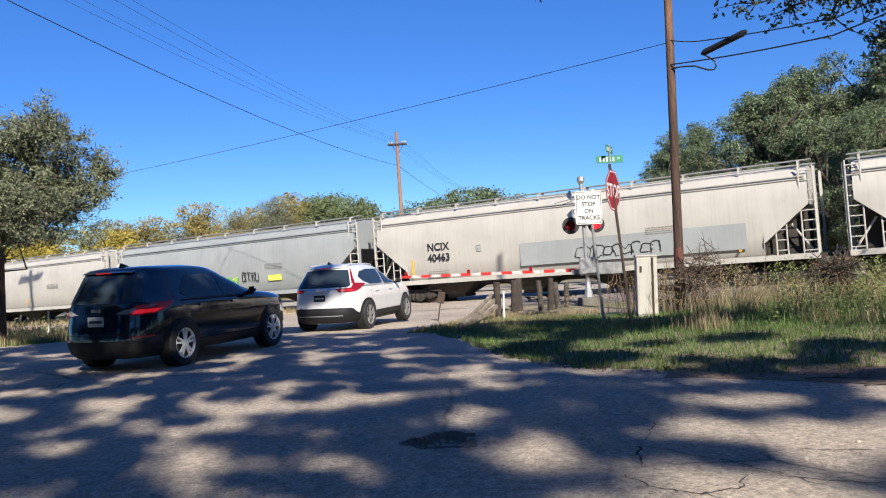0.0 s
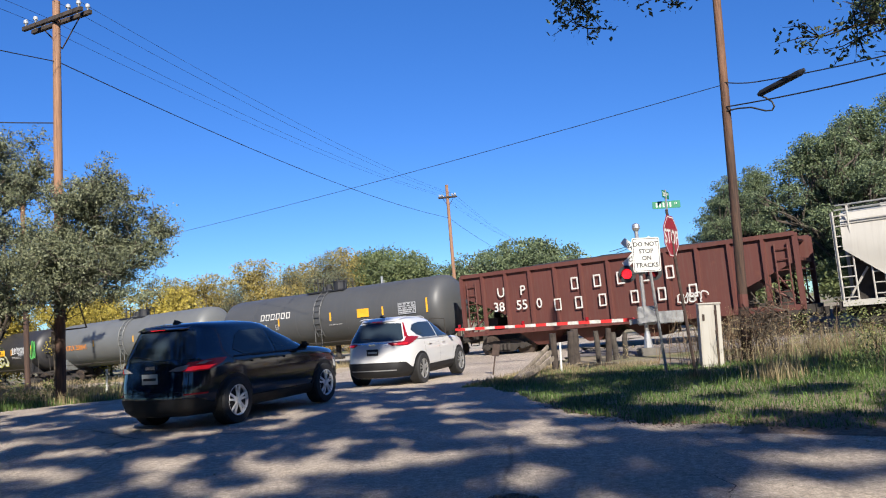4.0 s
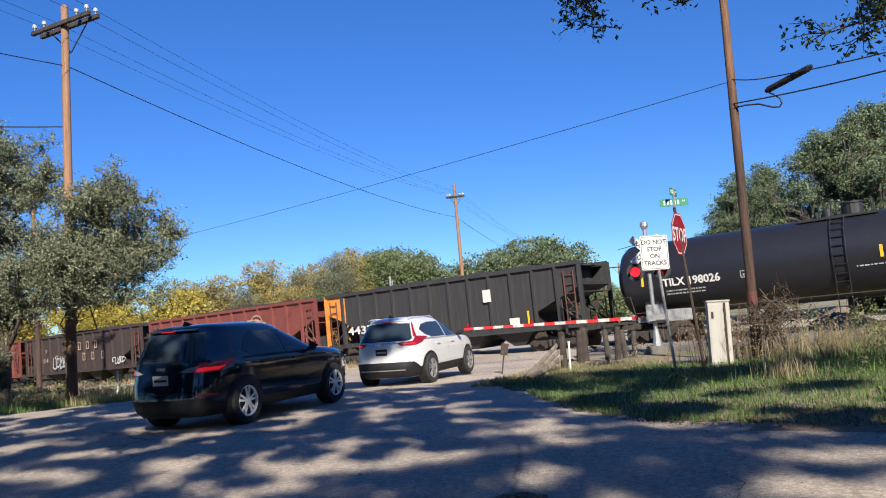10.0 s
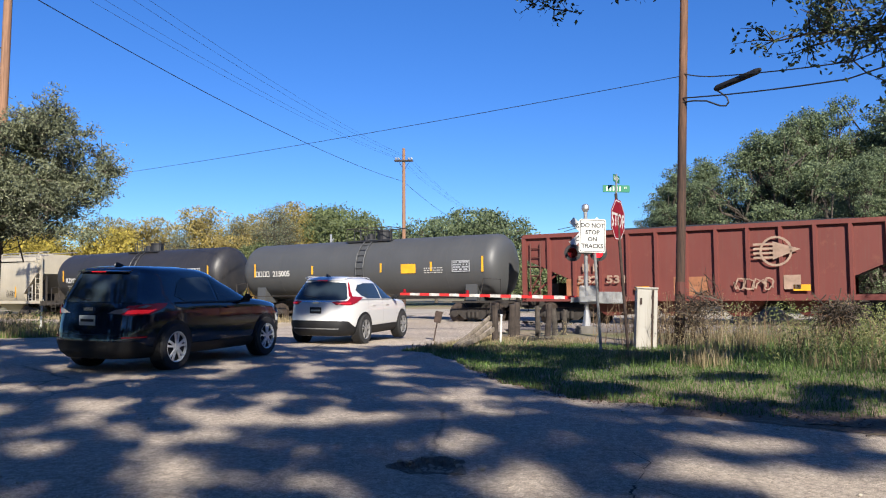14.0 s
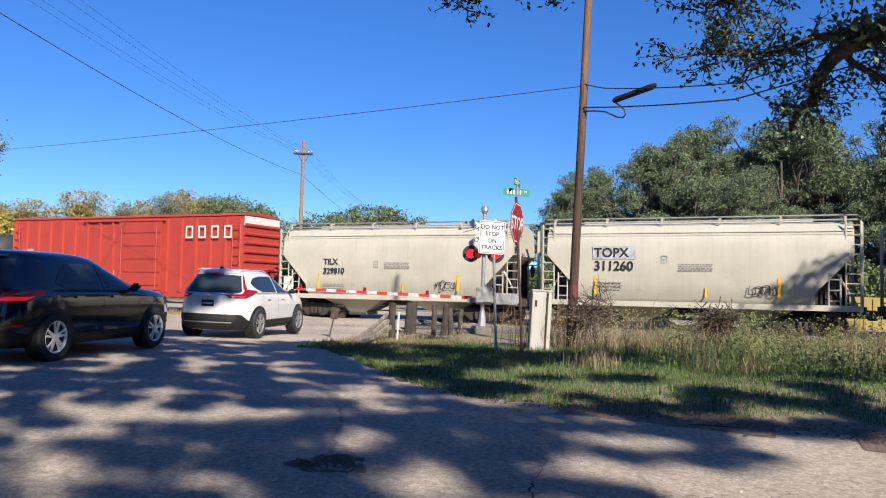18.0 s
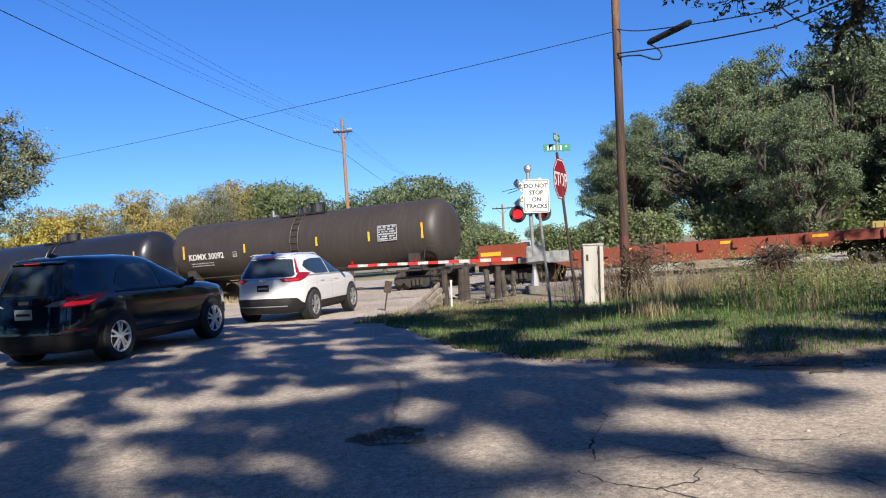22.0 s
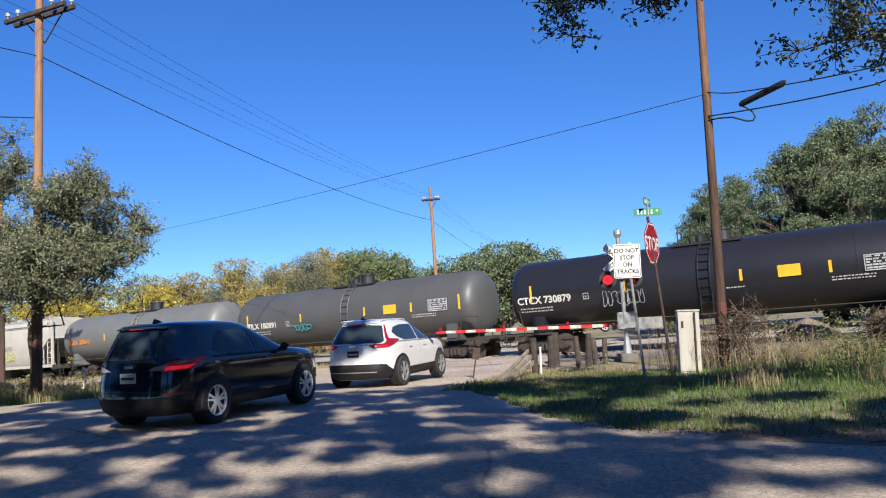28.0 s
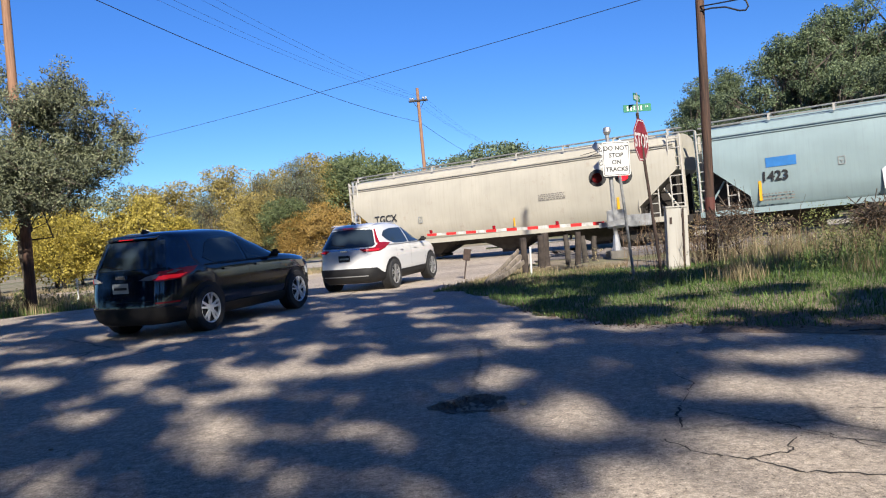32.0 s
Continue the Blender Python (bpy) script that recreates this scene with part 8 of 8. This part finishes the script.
def shade_density(x, y):
    """How thick the unseen crowns are set to shade the ground at x, y."""
    p = 0.60 + 0.17 * (1 - smooth(7.5, 9.0, y))
    p -= 0.30 * smooth(-0.5, 2.0, x) * (1 - smooth(6.5, 9.0, y))          # thinner over the near right
    p += 0.04 * (1 - smooth(-3.0, -1.0, x)) * (1 - smooth(8.0, 10.0, y))
    p += 0.20 * smooth(-1.5, 0.0, x) * (1 - smooth(6.0, 7.5, x)) * smooth(6.8, 8.0, y) * (1 - smooth(10.4, 11.4, y))
    p += 0.06 * smooth(11.5, 13.5, y) * (1 - smooth(17.0, 18.5, y)) * smooth(-10, -7, x) * (1 - smooth(3.5, 5.0, x))
    p -= 0.40 * smooth(5.0, 7.0, x) * smooth(10.0, 12.0, y)
    p += 0.42 * (1 - smooth(-2.8, -1.8, x)) * (1 - smooth(6.6, 7.6, y))
    p += 0.04 * smooth(-3.5, -2.5, x) * (1 - smooth(0.0, 1.0, x)) * smooth(5.0, 6.0, y) * (1 - smooth(9.5, 10.5, y))
    p -= 0.04 * smooth(1.0, 2.0, x) * (1 - smooth(8.0, 9.0, y))
    p -= 0.36 * smooth(1.0, 3.0, x) * smooth(10.8, 11.8, y)
    rear = smooth(-6.0, -5.2, x) * (1 - smooth(-4.1, -3.5, x)) * smooth(18.0, 19.0, y)   # leaf heads added to shade the white car's tail
    p += 0.10 * smooth(9.5, 10.5, y) * (1 - smooth(0.5, 2.5, x))
    p -= 0.20 * smooth(-2.0, -1.2, x) * (1 - smooth(1.2, 2.0, x)) * (1 - smooth(6.0, 7.0, y))
    p += 0.22 * smooth(1.8, 2.6, x) * (1 - smooth(6.5, 7.5, y))
    edge = 1 - smooth(17.6, 20.4, y - 2.3 * rear + 0.25 * (x + 4))
    wave = math.sin(1.9 * x + 0.6) * math.sin(1.6 * y + 1.1) + 0.8 * math.sin(0.75 * x - 1.1 * y + 2.0)
    return (p + 0.22 * wave) * edge


def shade_oak(label, base, heads, seed):
    """An unseen spreading oak; its thick leaf heads hang where their shade is wanted."""
    rng = np.random.default_rng(seed)
    ob = thing("live_oak", pose(*base), label, "tree")
    fork = (0.2, 0.6, 4.2)
    part("trunk", Build().tube(limb_path(rng, (0, 0, -0.3), fork, 0.02, 5), [0.52, 0.42, 0.38, 0.35, 0.32, 0.28], 12).mesh("trunk", True), M["bark"], ob)
    lb, pts = Build(), []
    local = [Vector(h) - Vector(base) for h in heads]
    for k, h in enumerate(local):
        if k % 19 == 0:
            lb.tube(limb_path(rng, fork, tuple(h), 0.05), [0.05 * (1 - 0.8 * j / 6) for j in range(7)], 5, False)
        r = rng.uniform(0.12, 0.26)
        n = int(1300 * r)
        ball = rng.normal(size=(n, 3))
        ball *= (1.9 * rng.uniform(0, 1, n) ** 0.42 / np.linalg.norm(ball, axis=1))[:, None]
        pts.append(np.array(h) + ball * r * np.array([rng.uniform(1.0, 2.0), rng.uniform(0.7, 1.1), 0.6]))
    part("branchwork", lb, M["bark"], ob, "long grey-brown limbs")
    part("crown", leaf_mesh("crown", np.concatenate(pts), 0.20, rng, 0.55), M["oakleaf"], ob)
    return ob


# unseen leaf heads, each set sunward of a ground spot to be shaded
hr = random.Random(88)
slide = (math.sin(radians(SUN_AZ)) / math.tan(radians(SUN_EL)), math.cos(radians(SUN_AZ)) / math.tan(radians(SUN_EL)))
HEADS = {-9.0: [], -1.0: [], 7.0: []}
for i in range(37):
    for j in range(30):
        gx, gy = -16 + 0.73 * i + hr.uniform(-0.36, 0.36), 0.5 + 0.73 * j + hr.uniform(-0.36, 0.36)
        for _ in range(int(max(0.0, shade_density(gx, gy)) + hr.random())):
            hz = hr.uniform(7.2, 10.8) if gy > 9 else hr.uniform(9.0, 13.5)
            HEADS[min(HEADS, key=lambda k: abs(k - gx))].append((gx + slide[0] * hz, gy + slide[1] * hz, hz))
for (bx, heads), label in zip(sorted(HEADS.items()), ("unseen live oak added to shade the waiting cars", "unseen live oak added to dapple the near road", "unseen thin-crowned live oak added to dapple the right side")):
    shade_oak(label, (bx, -7.5 - abs(bx) * 0.1, 0), heads, int(bx) + 60)
# unseen woods added round the junction, to hold back light from the sky
BACK = tree("woodland_tree", "unseen dense green tree added to block sky light", (42, -24, -0.3), crown_blobs(25, 0.5, 11, 5.6, 4.8, 36, 1.2, 2.0), "oakleaf", 25, 6000, 0.5, 0.35, None, 12, 0.45, 0.6, 0.4)
for x, y, k, turn in ((-30, -27, 1.15, 20), (-19, -29, 1.1, 130), (-9, -28, 1.2, 250), (1, -30, 1.15, 60), (11, -28, 1.2, 310), (21, -29, 1.1, 170), (32, -26, 1.15, 95), (-18, -15, 1.45, 200), (-26, -7, 1.5, 30), (-12, -21, 1.4, 110), (31, 0, 1.4, 280), (28, -12, 1.4, 70), (-22, 3, 1.3, 15), (-24, 12, 1.2, 140), (22, -3, 1.3, 220), (26, 8, 1.2, 330)):
    copy_thing(BACK, pose(x, y, -0.3, 0, 0, turn) @ Matrix.Diagonal((k, k, k, 1)))

# dead undergrowth round the wooden pole
M["deadleaf"] = leaf_material("dead_brown_leaves", (0.055, 0.03, 0.018), (0.24, 0.14, 0.075), 0.15)
tree("dead_shrub", "dry reddish-brown shrub round the foot of the wooden pole", (5.75, 18.1, ground_z(5.75, 18.1) - 0.02), crown_blobs(51, 0.3, 1.75, 0.6, 0.5, 15, 0.16, 0.34), "deadleaf", 51, 1100, 0.045, 0.02, (0, 0, 0.12), 9, 0.07, 0.45, 0.3, twigs=80, limbs=1.0)
tree("dead_shrub", "low dry reddish-brown shrub in the verge grass", (8.6, 17.4, ground_z(8.6, 17.4) - 0.02), crown_blobs(52, 0.2, 1.15, 0.6, 0.5, 11, 0.16, 0.3), "deadleaf", 52, 1500, 0.045, 0.016, (0, 0, 0.1), 9, 0.07, 0.45, 0.3, twigs=170, limbs=1.2)


# ---- grass and weeds ----
def blades(name, label, pick, count, h0, h1, width, material, seed, lean=0.35, category="grass"):
    """Curved blades of two pieces on spots that pick(rng) gives."""
    rng = np.random.default_rng(seed)
    spots = [pick(rng) for _ in range(count)]
    spots = np.array([p for p in spots if p is not None])
    n = len(spots)
    h = rng.uniform(h0, h1, n) * rng.uniform(0.6, 1.0, n)
    a = rng.uniform(0, 2 * np.pi, n)
    side = np.stack([np.cos(a), np.sin(a), 0 * a], 1)
    b = a + rng.uniform(0.8, 2.3, n)
    out = np.stack([np.cos(b), np.sin(b), 0 * b], 1) * (h * rng.uniform(0.05, lean, n))[:, None]
    up = np.array([0, 0, 1.0])
    w = (width * rng.uniform(0.6, 1.3, n))[:, None]
    v0, v1 = spots - side * w, spots + side * w
    m0, m1 = spots + up * (h * 0.55)[:, None] + out * 0.3 - side * w * 0.7, spots + up * (h * 0.55)[:, None] + out * 0.3 + side * w * 0.7
    tip = spots + up * h[:, None] + out
    v = np.stack([v0, v1, m0, m1, tip], 1).reshape(-1, 3)
    base = np.arange(n)[:, None] * 5
    idx = (base + np.array([0, 1, 3, 2, 2, 3, 4])).ravel()
    me = bpy.data.meshes.new(name)
    me.vertices.add(5 * n)
    me.vertices.foreach_set("co", v.astype(np.float32).ravel())
    me.loops.add(7 * n)
    me.loops.foreach_set("vertex_index", idx.astype(np.int32))
    me.polygons.add(2 * n)
    me.polygons.foreach_set("loop_start", (np.arange(n)[:, None] * 7 + np.array([0, 4])).ravel().astype(np.int32))
    me.polygons.foreach_set("loop_total", np.tile([4, 3], n).astype(np.int32))
    me.update(calc_edges=True)
    me.materials.append(material)
    return tagged(new(name, me), label, category, kind="stuff")


def spot(s0, s1, n0, n1, clumps=None, bias=1.0):
    def pick(rng):
        s, n = rng.uniform(s0, s1), n0 + (n1 - n0) * rng.uniform(0, 1) ** bias
        if clumps is not None:
            c = clumps[int(rng.integers(len(clumps)))]
            s, n = c[0] + rng.normal() * c[2], c[1] + rng.normal() * c[2]
        x, y = xy(s, n)
        if is_road(x, y) or (s > -1 and n < 10.1 + 0.35 * math.sin(1.3 * s) + 0.2 * math.sin(3.1 * s)):
            return None
        return x, y, ground_z(x, y) - 0.01
    return pick


crng = np.random.default_rng(77)
weed_spots = [(crng.uniform(-4.4, 15), crng.uniform(16.5, 23), crng.uniform(0.15, 0.5)) for _ in range(70)]
tuft_spots = [(crng.uniform(-4.5, 14), crng.uniform(13, 20), crng.uniform(0.08, 0.25)) for _ in range(40)]
blades("lawn_grass", "short green grass along the road edge", spot(-9.5, 18, 9.3, 19, None, 1.2), 150000, 0.04, 0.15, 0.006, M["blade"], 41, 0.95)
blades("tall_grass", "taller green grass on the verge", spot(-4, 24, 13.0, 27), 20000, 0.12, 0.38, 0.007, M["blade"], 42, 0.8)
blades("dry_grass", "pale dry grass stalks on the verge", spot(-4, 24, 17.0, 28), 3600, 0.25, 0.6, 0.006, M["dryblade"], 43, 0.7)
blades("dry_grass", "tufts of tall dry seed stalks", spot(0, 0, 0, 0, weed_spots), 3400, 0.35, 0.9, 0.006, M["dryblade"], 44, 0.6)
blades("dry_grass", "straw-coloured tufts near the road", spot(0, 0, 0, 0, tuft_spots), 3400, 0.2, 0.55, 0.006, M["dryblade"], 45, 0.5)
blades("dry_grass", "sunlit straw patch by the fallen rail", spot(-10.5, -7.0, 14.8, 20.5), 7000, 0.06, 0.2, 0.007, M["dryblade"], 46, 0.5)
blades("lawn_grass", "strip of green grass under the roadside trees", spot(-34, -18.5, 7.4, 13.5), 24000, 0.06, 0.3, 0.009, M["blade"], 47)
blades("dry_grass", "dry grass between the verge and the gravel", spot(-34, -18.5, 10.5, 15.5), 12000, 0.15, 0.5, 0.009, M["dryblade"], 48)
blades("dry_grass", "dry weeds along the foot of the track bed", spot(-70, -18, 26.5, 29), 9000, 0.1, 0.45, 0.012, M["dryblade"], 49)


def weeds(name, label, spots, per, h, size, material, seed):
    """Leafy weeds: little leaves up short stems."""
    rng = np.random.default_rng(seed)
    pts = []
    for s, n in spots:
        x, y = xy(s, n)
        z = ground_z(x, y)
        hh = h * rng.uniform(0.6, 1.1)
        for _ in range(per):
            f = rng.uniform(0.05, 1)
            r = 0.28 * hh * (1.1 - 0.6 * f)
            pts.append((x + rng.normal() * r, y + rng.normal() * r, z + f * hh))
    me = leaf_mesh(name, np.array(pts), size, rng, 0.45)
    me.materials.append(material)
    return tagged(new(name, me), label, "weeds", kind="stuff")


weeds("leafy_weeds", "low leafy weeds among the grass", [(crng.uniform(-2, 16), crng.uniform(12.6, 22)) for _ in range(640)], 70, 0.55, 0.05, M["weed"], 51)
weeds("leafy_weeds", "brown shrubby weeds at the foot of the pole", [(-4.6 + crng.normal() * 0.9, 19.6 + crng.normal() * 0.8) for _ in range(40)], 110, 1.0, 0.05, M["dryblade"], 52)
weeds("leafy_weeds", "tall weeds along the track side", [(crng.uniform(-4, 16), crng.uniform(20, 27)) for _ in range(150)], 90, 1.05, 0.07, M["weed"], 53)
weeds("leafy_weeds", "weeds under the roadside trees", [(crng.uniform(-34, -20), crng.uniform(9.5, 13.5)) for _ in range(60)], 120, 0.7, 0.07, M["weed"], 54)

# dead stalks standing in the weeds
def dead_stalks(label, spots, seed):
    rng = random.Random(seed)
    b, tips = Build(), []
    for s_, n_, h in spots:
        x, y = xy(s_, n_)
        z = ground_z(x, y)
        lean = (rng.gauss(0, 0.16), rng.gauss(0, 0.16))
        top = (x + lean[0] * h, y + lean[1] * h, z + h)
        b.tube([(x, y, z - 0.03), (x + lean[0] * h * 0.4, y + lean[1] * h * 0.4, z + h * 0.55), top], [0.007, 0.006, 0.003], 4, False)
        for _ in range(4):
            f = rng.uniform(0.35, 0.9)
            p = (x + lean[0] * h * f, y + lean[1] * h * f, z + h * f)
            q = (p[0] + rng.gauss(0, 0.13), p[1] + rng.gauss(0, 0.13), p[2] + rng.uniform(0.08, 0.3))
            b.tube([p, q], [0.004, 0.002], 3, False)
            tips.append(q)
        tips.append(top)
    ob = thing("dead_weeds", Matrix(), label, "weeds", kind="stuff")
    part("stalks", b, M["stalk"], ob)
    nr = np.random.default_rng(seed)
    part("seed_heads", leaf_mesh("seed_heads", np.array(tips) + nr.normal(size=(len(tips), 3)) * 0.03, 0.024, nr, 0.5), M["dryblade"], ob)


M["stalk"] = plain("dead_weed_stalks", (0.17, 0.11, 0.065), 0.9, 0, 0.3)
srng = random.Random(9)
dead_stalks("brown dead weeds crowded round the foot of the pole", [(-4.9 + srng.gauss(0, 0.8), 19.3 + srng.gauss(0, 0.7), srng.uniform(0.6, 1.35)) for _ in range(130)], 3)
dead_stalks("tall brown dead weeds scattered through the verge", [(srng.uniform(-3, 16), srng.uniform(14.5, 24), srng.uniform(0.35, 0.75)) for _ in range(280)], 4)

# fallen leaves along the road edge
lr = np.random.default_rng(61)
litter = []
for _ in range(9000):
    s_, n_ = lr.uniform(-6, 16), 9.15 + abs(lr.normal()) * 0.62
    s_edge = 5.2 * max(0.0, (-3.2 - s_) / 5.6) ** 1.35
    x_, y_ = xy(s_, n_ + s_edge)
    litter.append((x_, y_, (road_z(x_, y_) if is_road(x_, y_) else ground_z(x_, y_) + 0.02) + 0.006))
me = leaf_mesh("leaf_litter", np.array(litter), 0.045, lr, 0.6, 0.0, (0, 0, 4))
me.materials.append(M["deadleaf"])
tagged(new("leaf_litter", me), "brown fallen leaves along the road edge", "leaves", kind="stuff")

# loose stones in the pothole and on the road
stone = Build()
rr = random.Random(3)
ico = [(0, 0, 1), (0.9, 0, 0.4), (0.28, 0.85, 0.4), (-0.72, 0.53, 0.4), (-0.72, -0.53, 0.4), (0.28, -0.85, 0.4), (0.72, 0.53, -0.4), (-0.28, 0.85, -0.4), (-0.9, 0, -0.4), (-0.28, -0.85, -0.4), (0.72, -0.53, -0.4), (0, 0, -1)]
ico_f = [(0, 1, 2), (0, 2, 3), (0, 3, 4), (0, 4, 5), (0, 5, 1), (1, 6, 2), (2, 7, 3), (3, 8, 4), (4, 9, 5), (5, 10, 1), (6, 7, 2), (7, 8, 3), (8, 9, 4), (9, 10, 5), (10, 6, 1), (11, 7, 6), (11, 8, 7), (11, 9, 8), (11, 10, 9), (11, 6, 10)]
for k in range(620):
    if k < 90:
        x, y = HOLE[0] + rr.gauss(0, 0.13), HOLE[1] + rr.gauss(0, 0.11)
        r = rr.uniform(0.008, 0.034)
    else:
        x, y = rr.uniform(-4, 6), rr.uniform(4.0, 10)
        r = rr.uniform(0.003, 0.007) if k % 14 else rr.uniform(0.01, 0.022)
    z = road_z(x, y)
    stone.add([(x + vx * r * rr.uniform(0.7, 1.3), y + vy * r * rr.uniform(0.7, 1.3), z + r * 0.4 + vz * r * 0.7) for vx, vy, vz in ico], ico_f)
tagged(part("loose_stones", stone, M["yard"]), "loose stones in and around the pothole", "stones", kind="stuff")

# open cracks in the asphalt
M["crack"] = plain("dark_crack_fill", (0.032, 0.027, 0.023), 0.95, 0, 0.3, 20)
kr = random.Random(23)
for pts, wide in (([(1.01, 5.03), (1.17, 4.72), (1.41, 4.55), (1.68, 4.63), (1.83, 4.96)], 0.011), ([(1.34, 5.82), (1.24, 5.52), (1.21, 5.21)], 0.016), ([(1.34, 5.75), (1.77, 5.27), (2.04, 4.84), (2.29, 4.42)], 0.007),
                  ([(1.81, 5.04), (2.23, 4.68), (2.6, 4.55), (2.71, 4.11)], 0.008), ([(1.41, 4.55), (1.62, 4.28), (2.05, 4.14), (2.5, 3.9)], 0.014), ([(1.77, 5.27), (2.3, 5.5), (2.9, 5.35), (3.4, 5.6)], 0.006), ([(1.34, 5.82), (1.6, 6.5), (1.5, 7.2)], 0.006)):
    line = []
    for (xa, ya), (xb, yb) in zip(pts[:-1], pts[1:]):
        for k in range(9):
            f = k / 9
            line.append((xa + (xb - xa) * f + kr.gauss(0, 0.014), ya + (yb - ya) * f + kr.gauss(0, 0.014)))
    v = []
    for k, (x, y) in enumerate(line):
        nx, ny = line[min(k + 1, len(line) - 1)][0] - line[max(k - 1, 0)][0], line[min(k + 1, len(line) - 1)][1] - line[max(k - 1, 0)][1]
        d = math.hypot(nx, ny) or 1
        w = wide * kr.uniform(0.25, 1.0) * (0.4 + 0.6 * math.sin(math.pi * (k + 0.5) / len(line)))
        for sgn in (-1, 1):
            px, py = x - sgn * ny / d * w, y + sgn * nx / d * w
            v.append((px, py, road_z(px, py) + 0.004))
    tagged(part("road_crack", Build().add(v, [(2 * k, 2 * k + 2, 2 * k + 3, 2 * k + 1) for k in range(len(line) - 1)]), M["crack"]), "dark branching crack in the worn asphalt", "crack", "road cracks", "structure")

# fallen sticks on the road edge
for i, (x, y, turn, length) in enumerate(((3.72, 8.35, -20, 0.62), (4.05, 7.75, 12, 0.45), (2.95, 8.75, 60, 0.35))):
    sr = random.Random(40 + i)
    pts = [(length * k / 5, sr.gauss(0, 0.02), 0.012 + sr.uniform(0, 0.012)) for k in range(6)]
    st = thing("fallen_stick", pose(x, y, road_z(x, y), 0, 0, turn), "thin dark fallen stick lying at the road edge", "stick", "fallen sticks")
    part("stem", Build().tube(pts, [0.011, 0.010, 0.009, 0.008, 0.006, 0.004], 6), M["bark"], st)
    part("side_twig", Build().tube([pts[2], (pts[2][0] + 0.12, pts[2][1] + 0.1, 0.02)], [0.006, 0.003], 5), M["bark"], st)


def motions():
    """The train runs east along its track for the whole time."""
    for car, middle in TRAIN:
        rows = []
        for k in range(0, 65):
            tt = k * 0.5
            s = middle + speed_run(tt)
            x, y = xy(s, TRACK_N)
            slope = (track_z(s + 5) - track_z(s - 5)) / 10
            rows.append((tt, pose(x, y, track_z(s), 0, -math.degrees(math.atan(slope)), math.degrees(TH))))
        walk(car, rows)
    # the crossing lamps take turns: the added dark disc moves from lens to lens
    period, rows, k = 1.194, [], -1
    rest = {0: -0.45, 1: 0.37}
    rows.append((0.0, pose(rest[0], 0, 0)))
    state, t0 = 0, (0.5 - 0.44) * period
    while t0 < 31.9:
        rows.append((t0, pose(rest[state], 0, 0)))
        state = 1 - state
        rows.append((t0 + 0.07, pose(rest[state], 0, 0)))
        t0 += period / 2
    rows.append((32.0, pose(rest[state], 0, 0)))
    walk(UNLIT_DISC, rows)


motions()
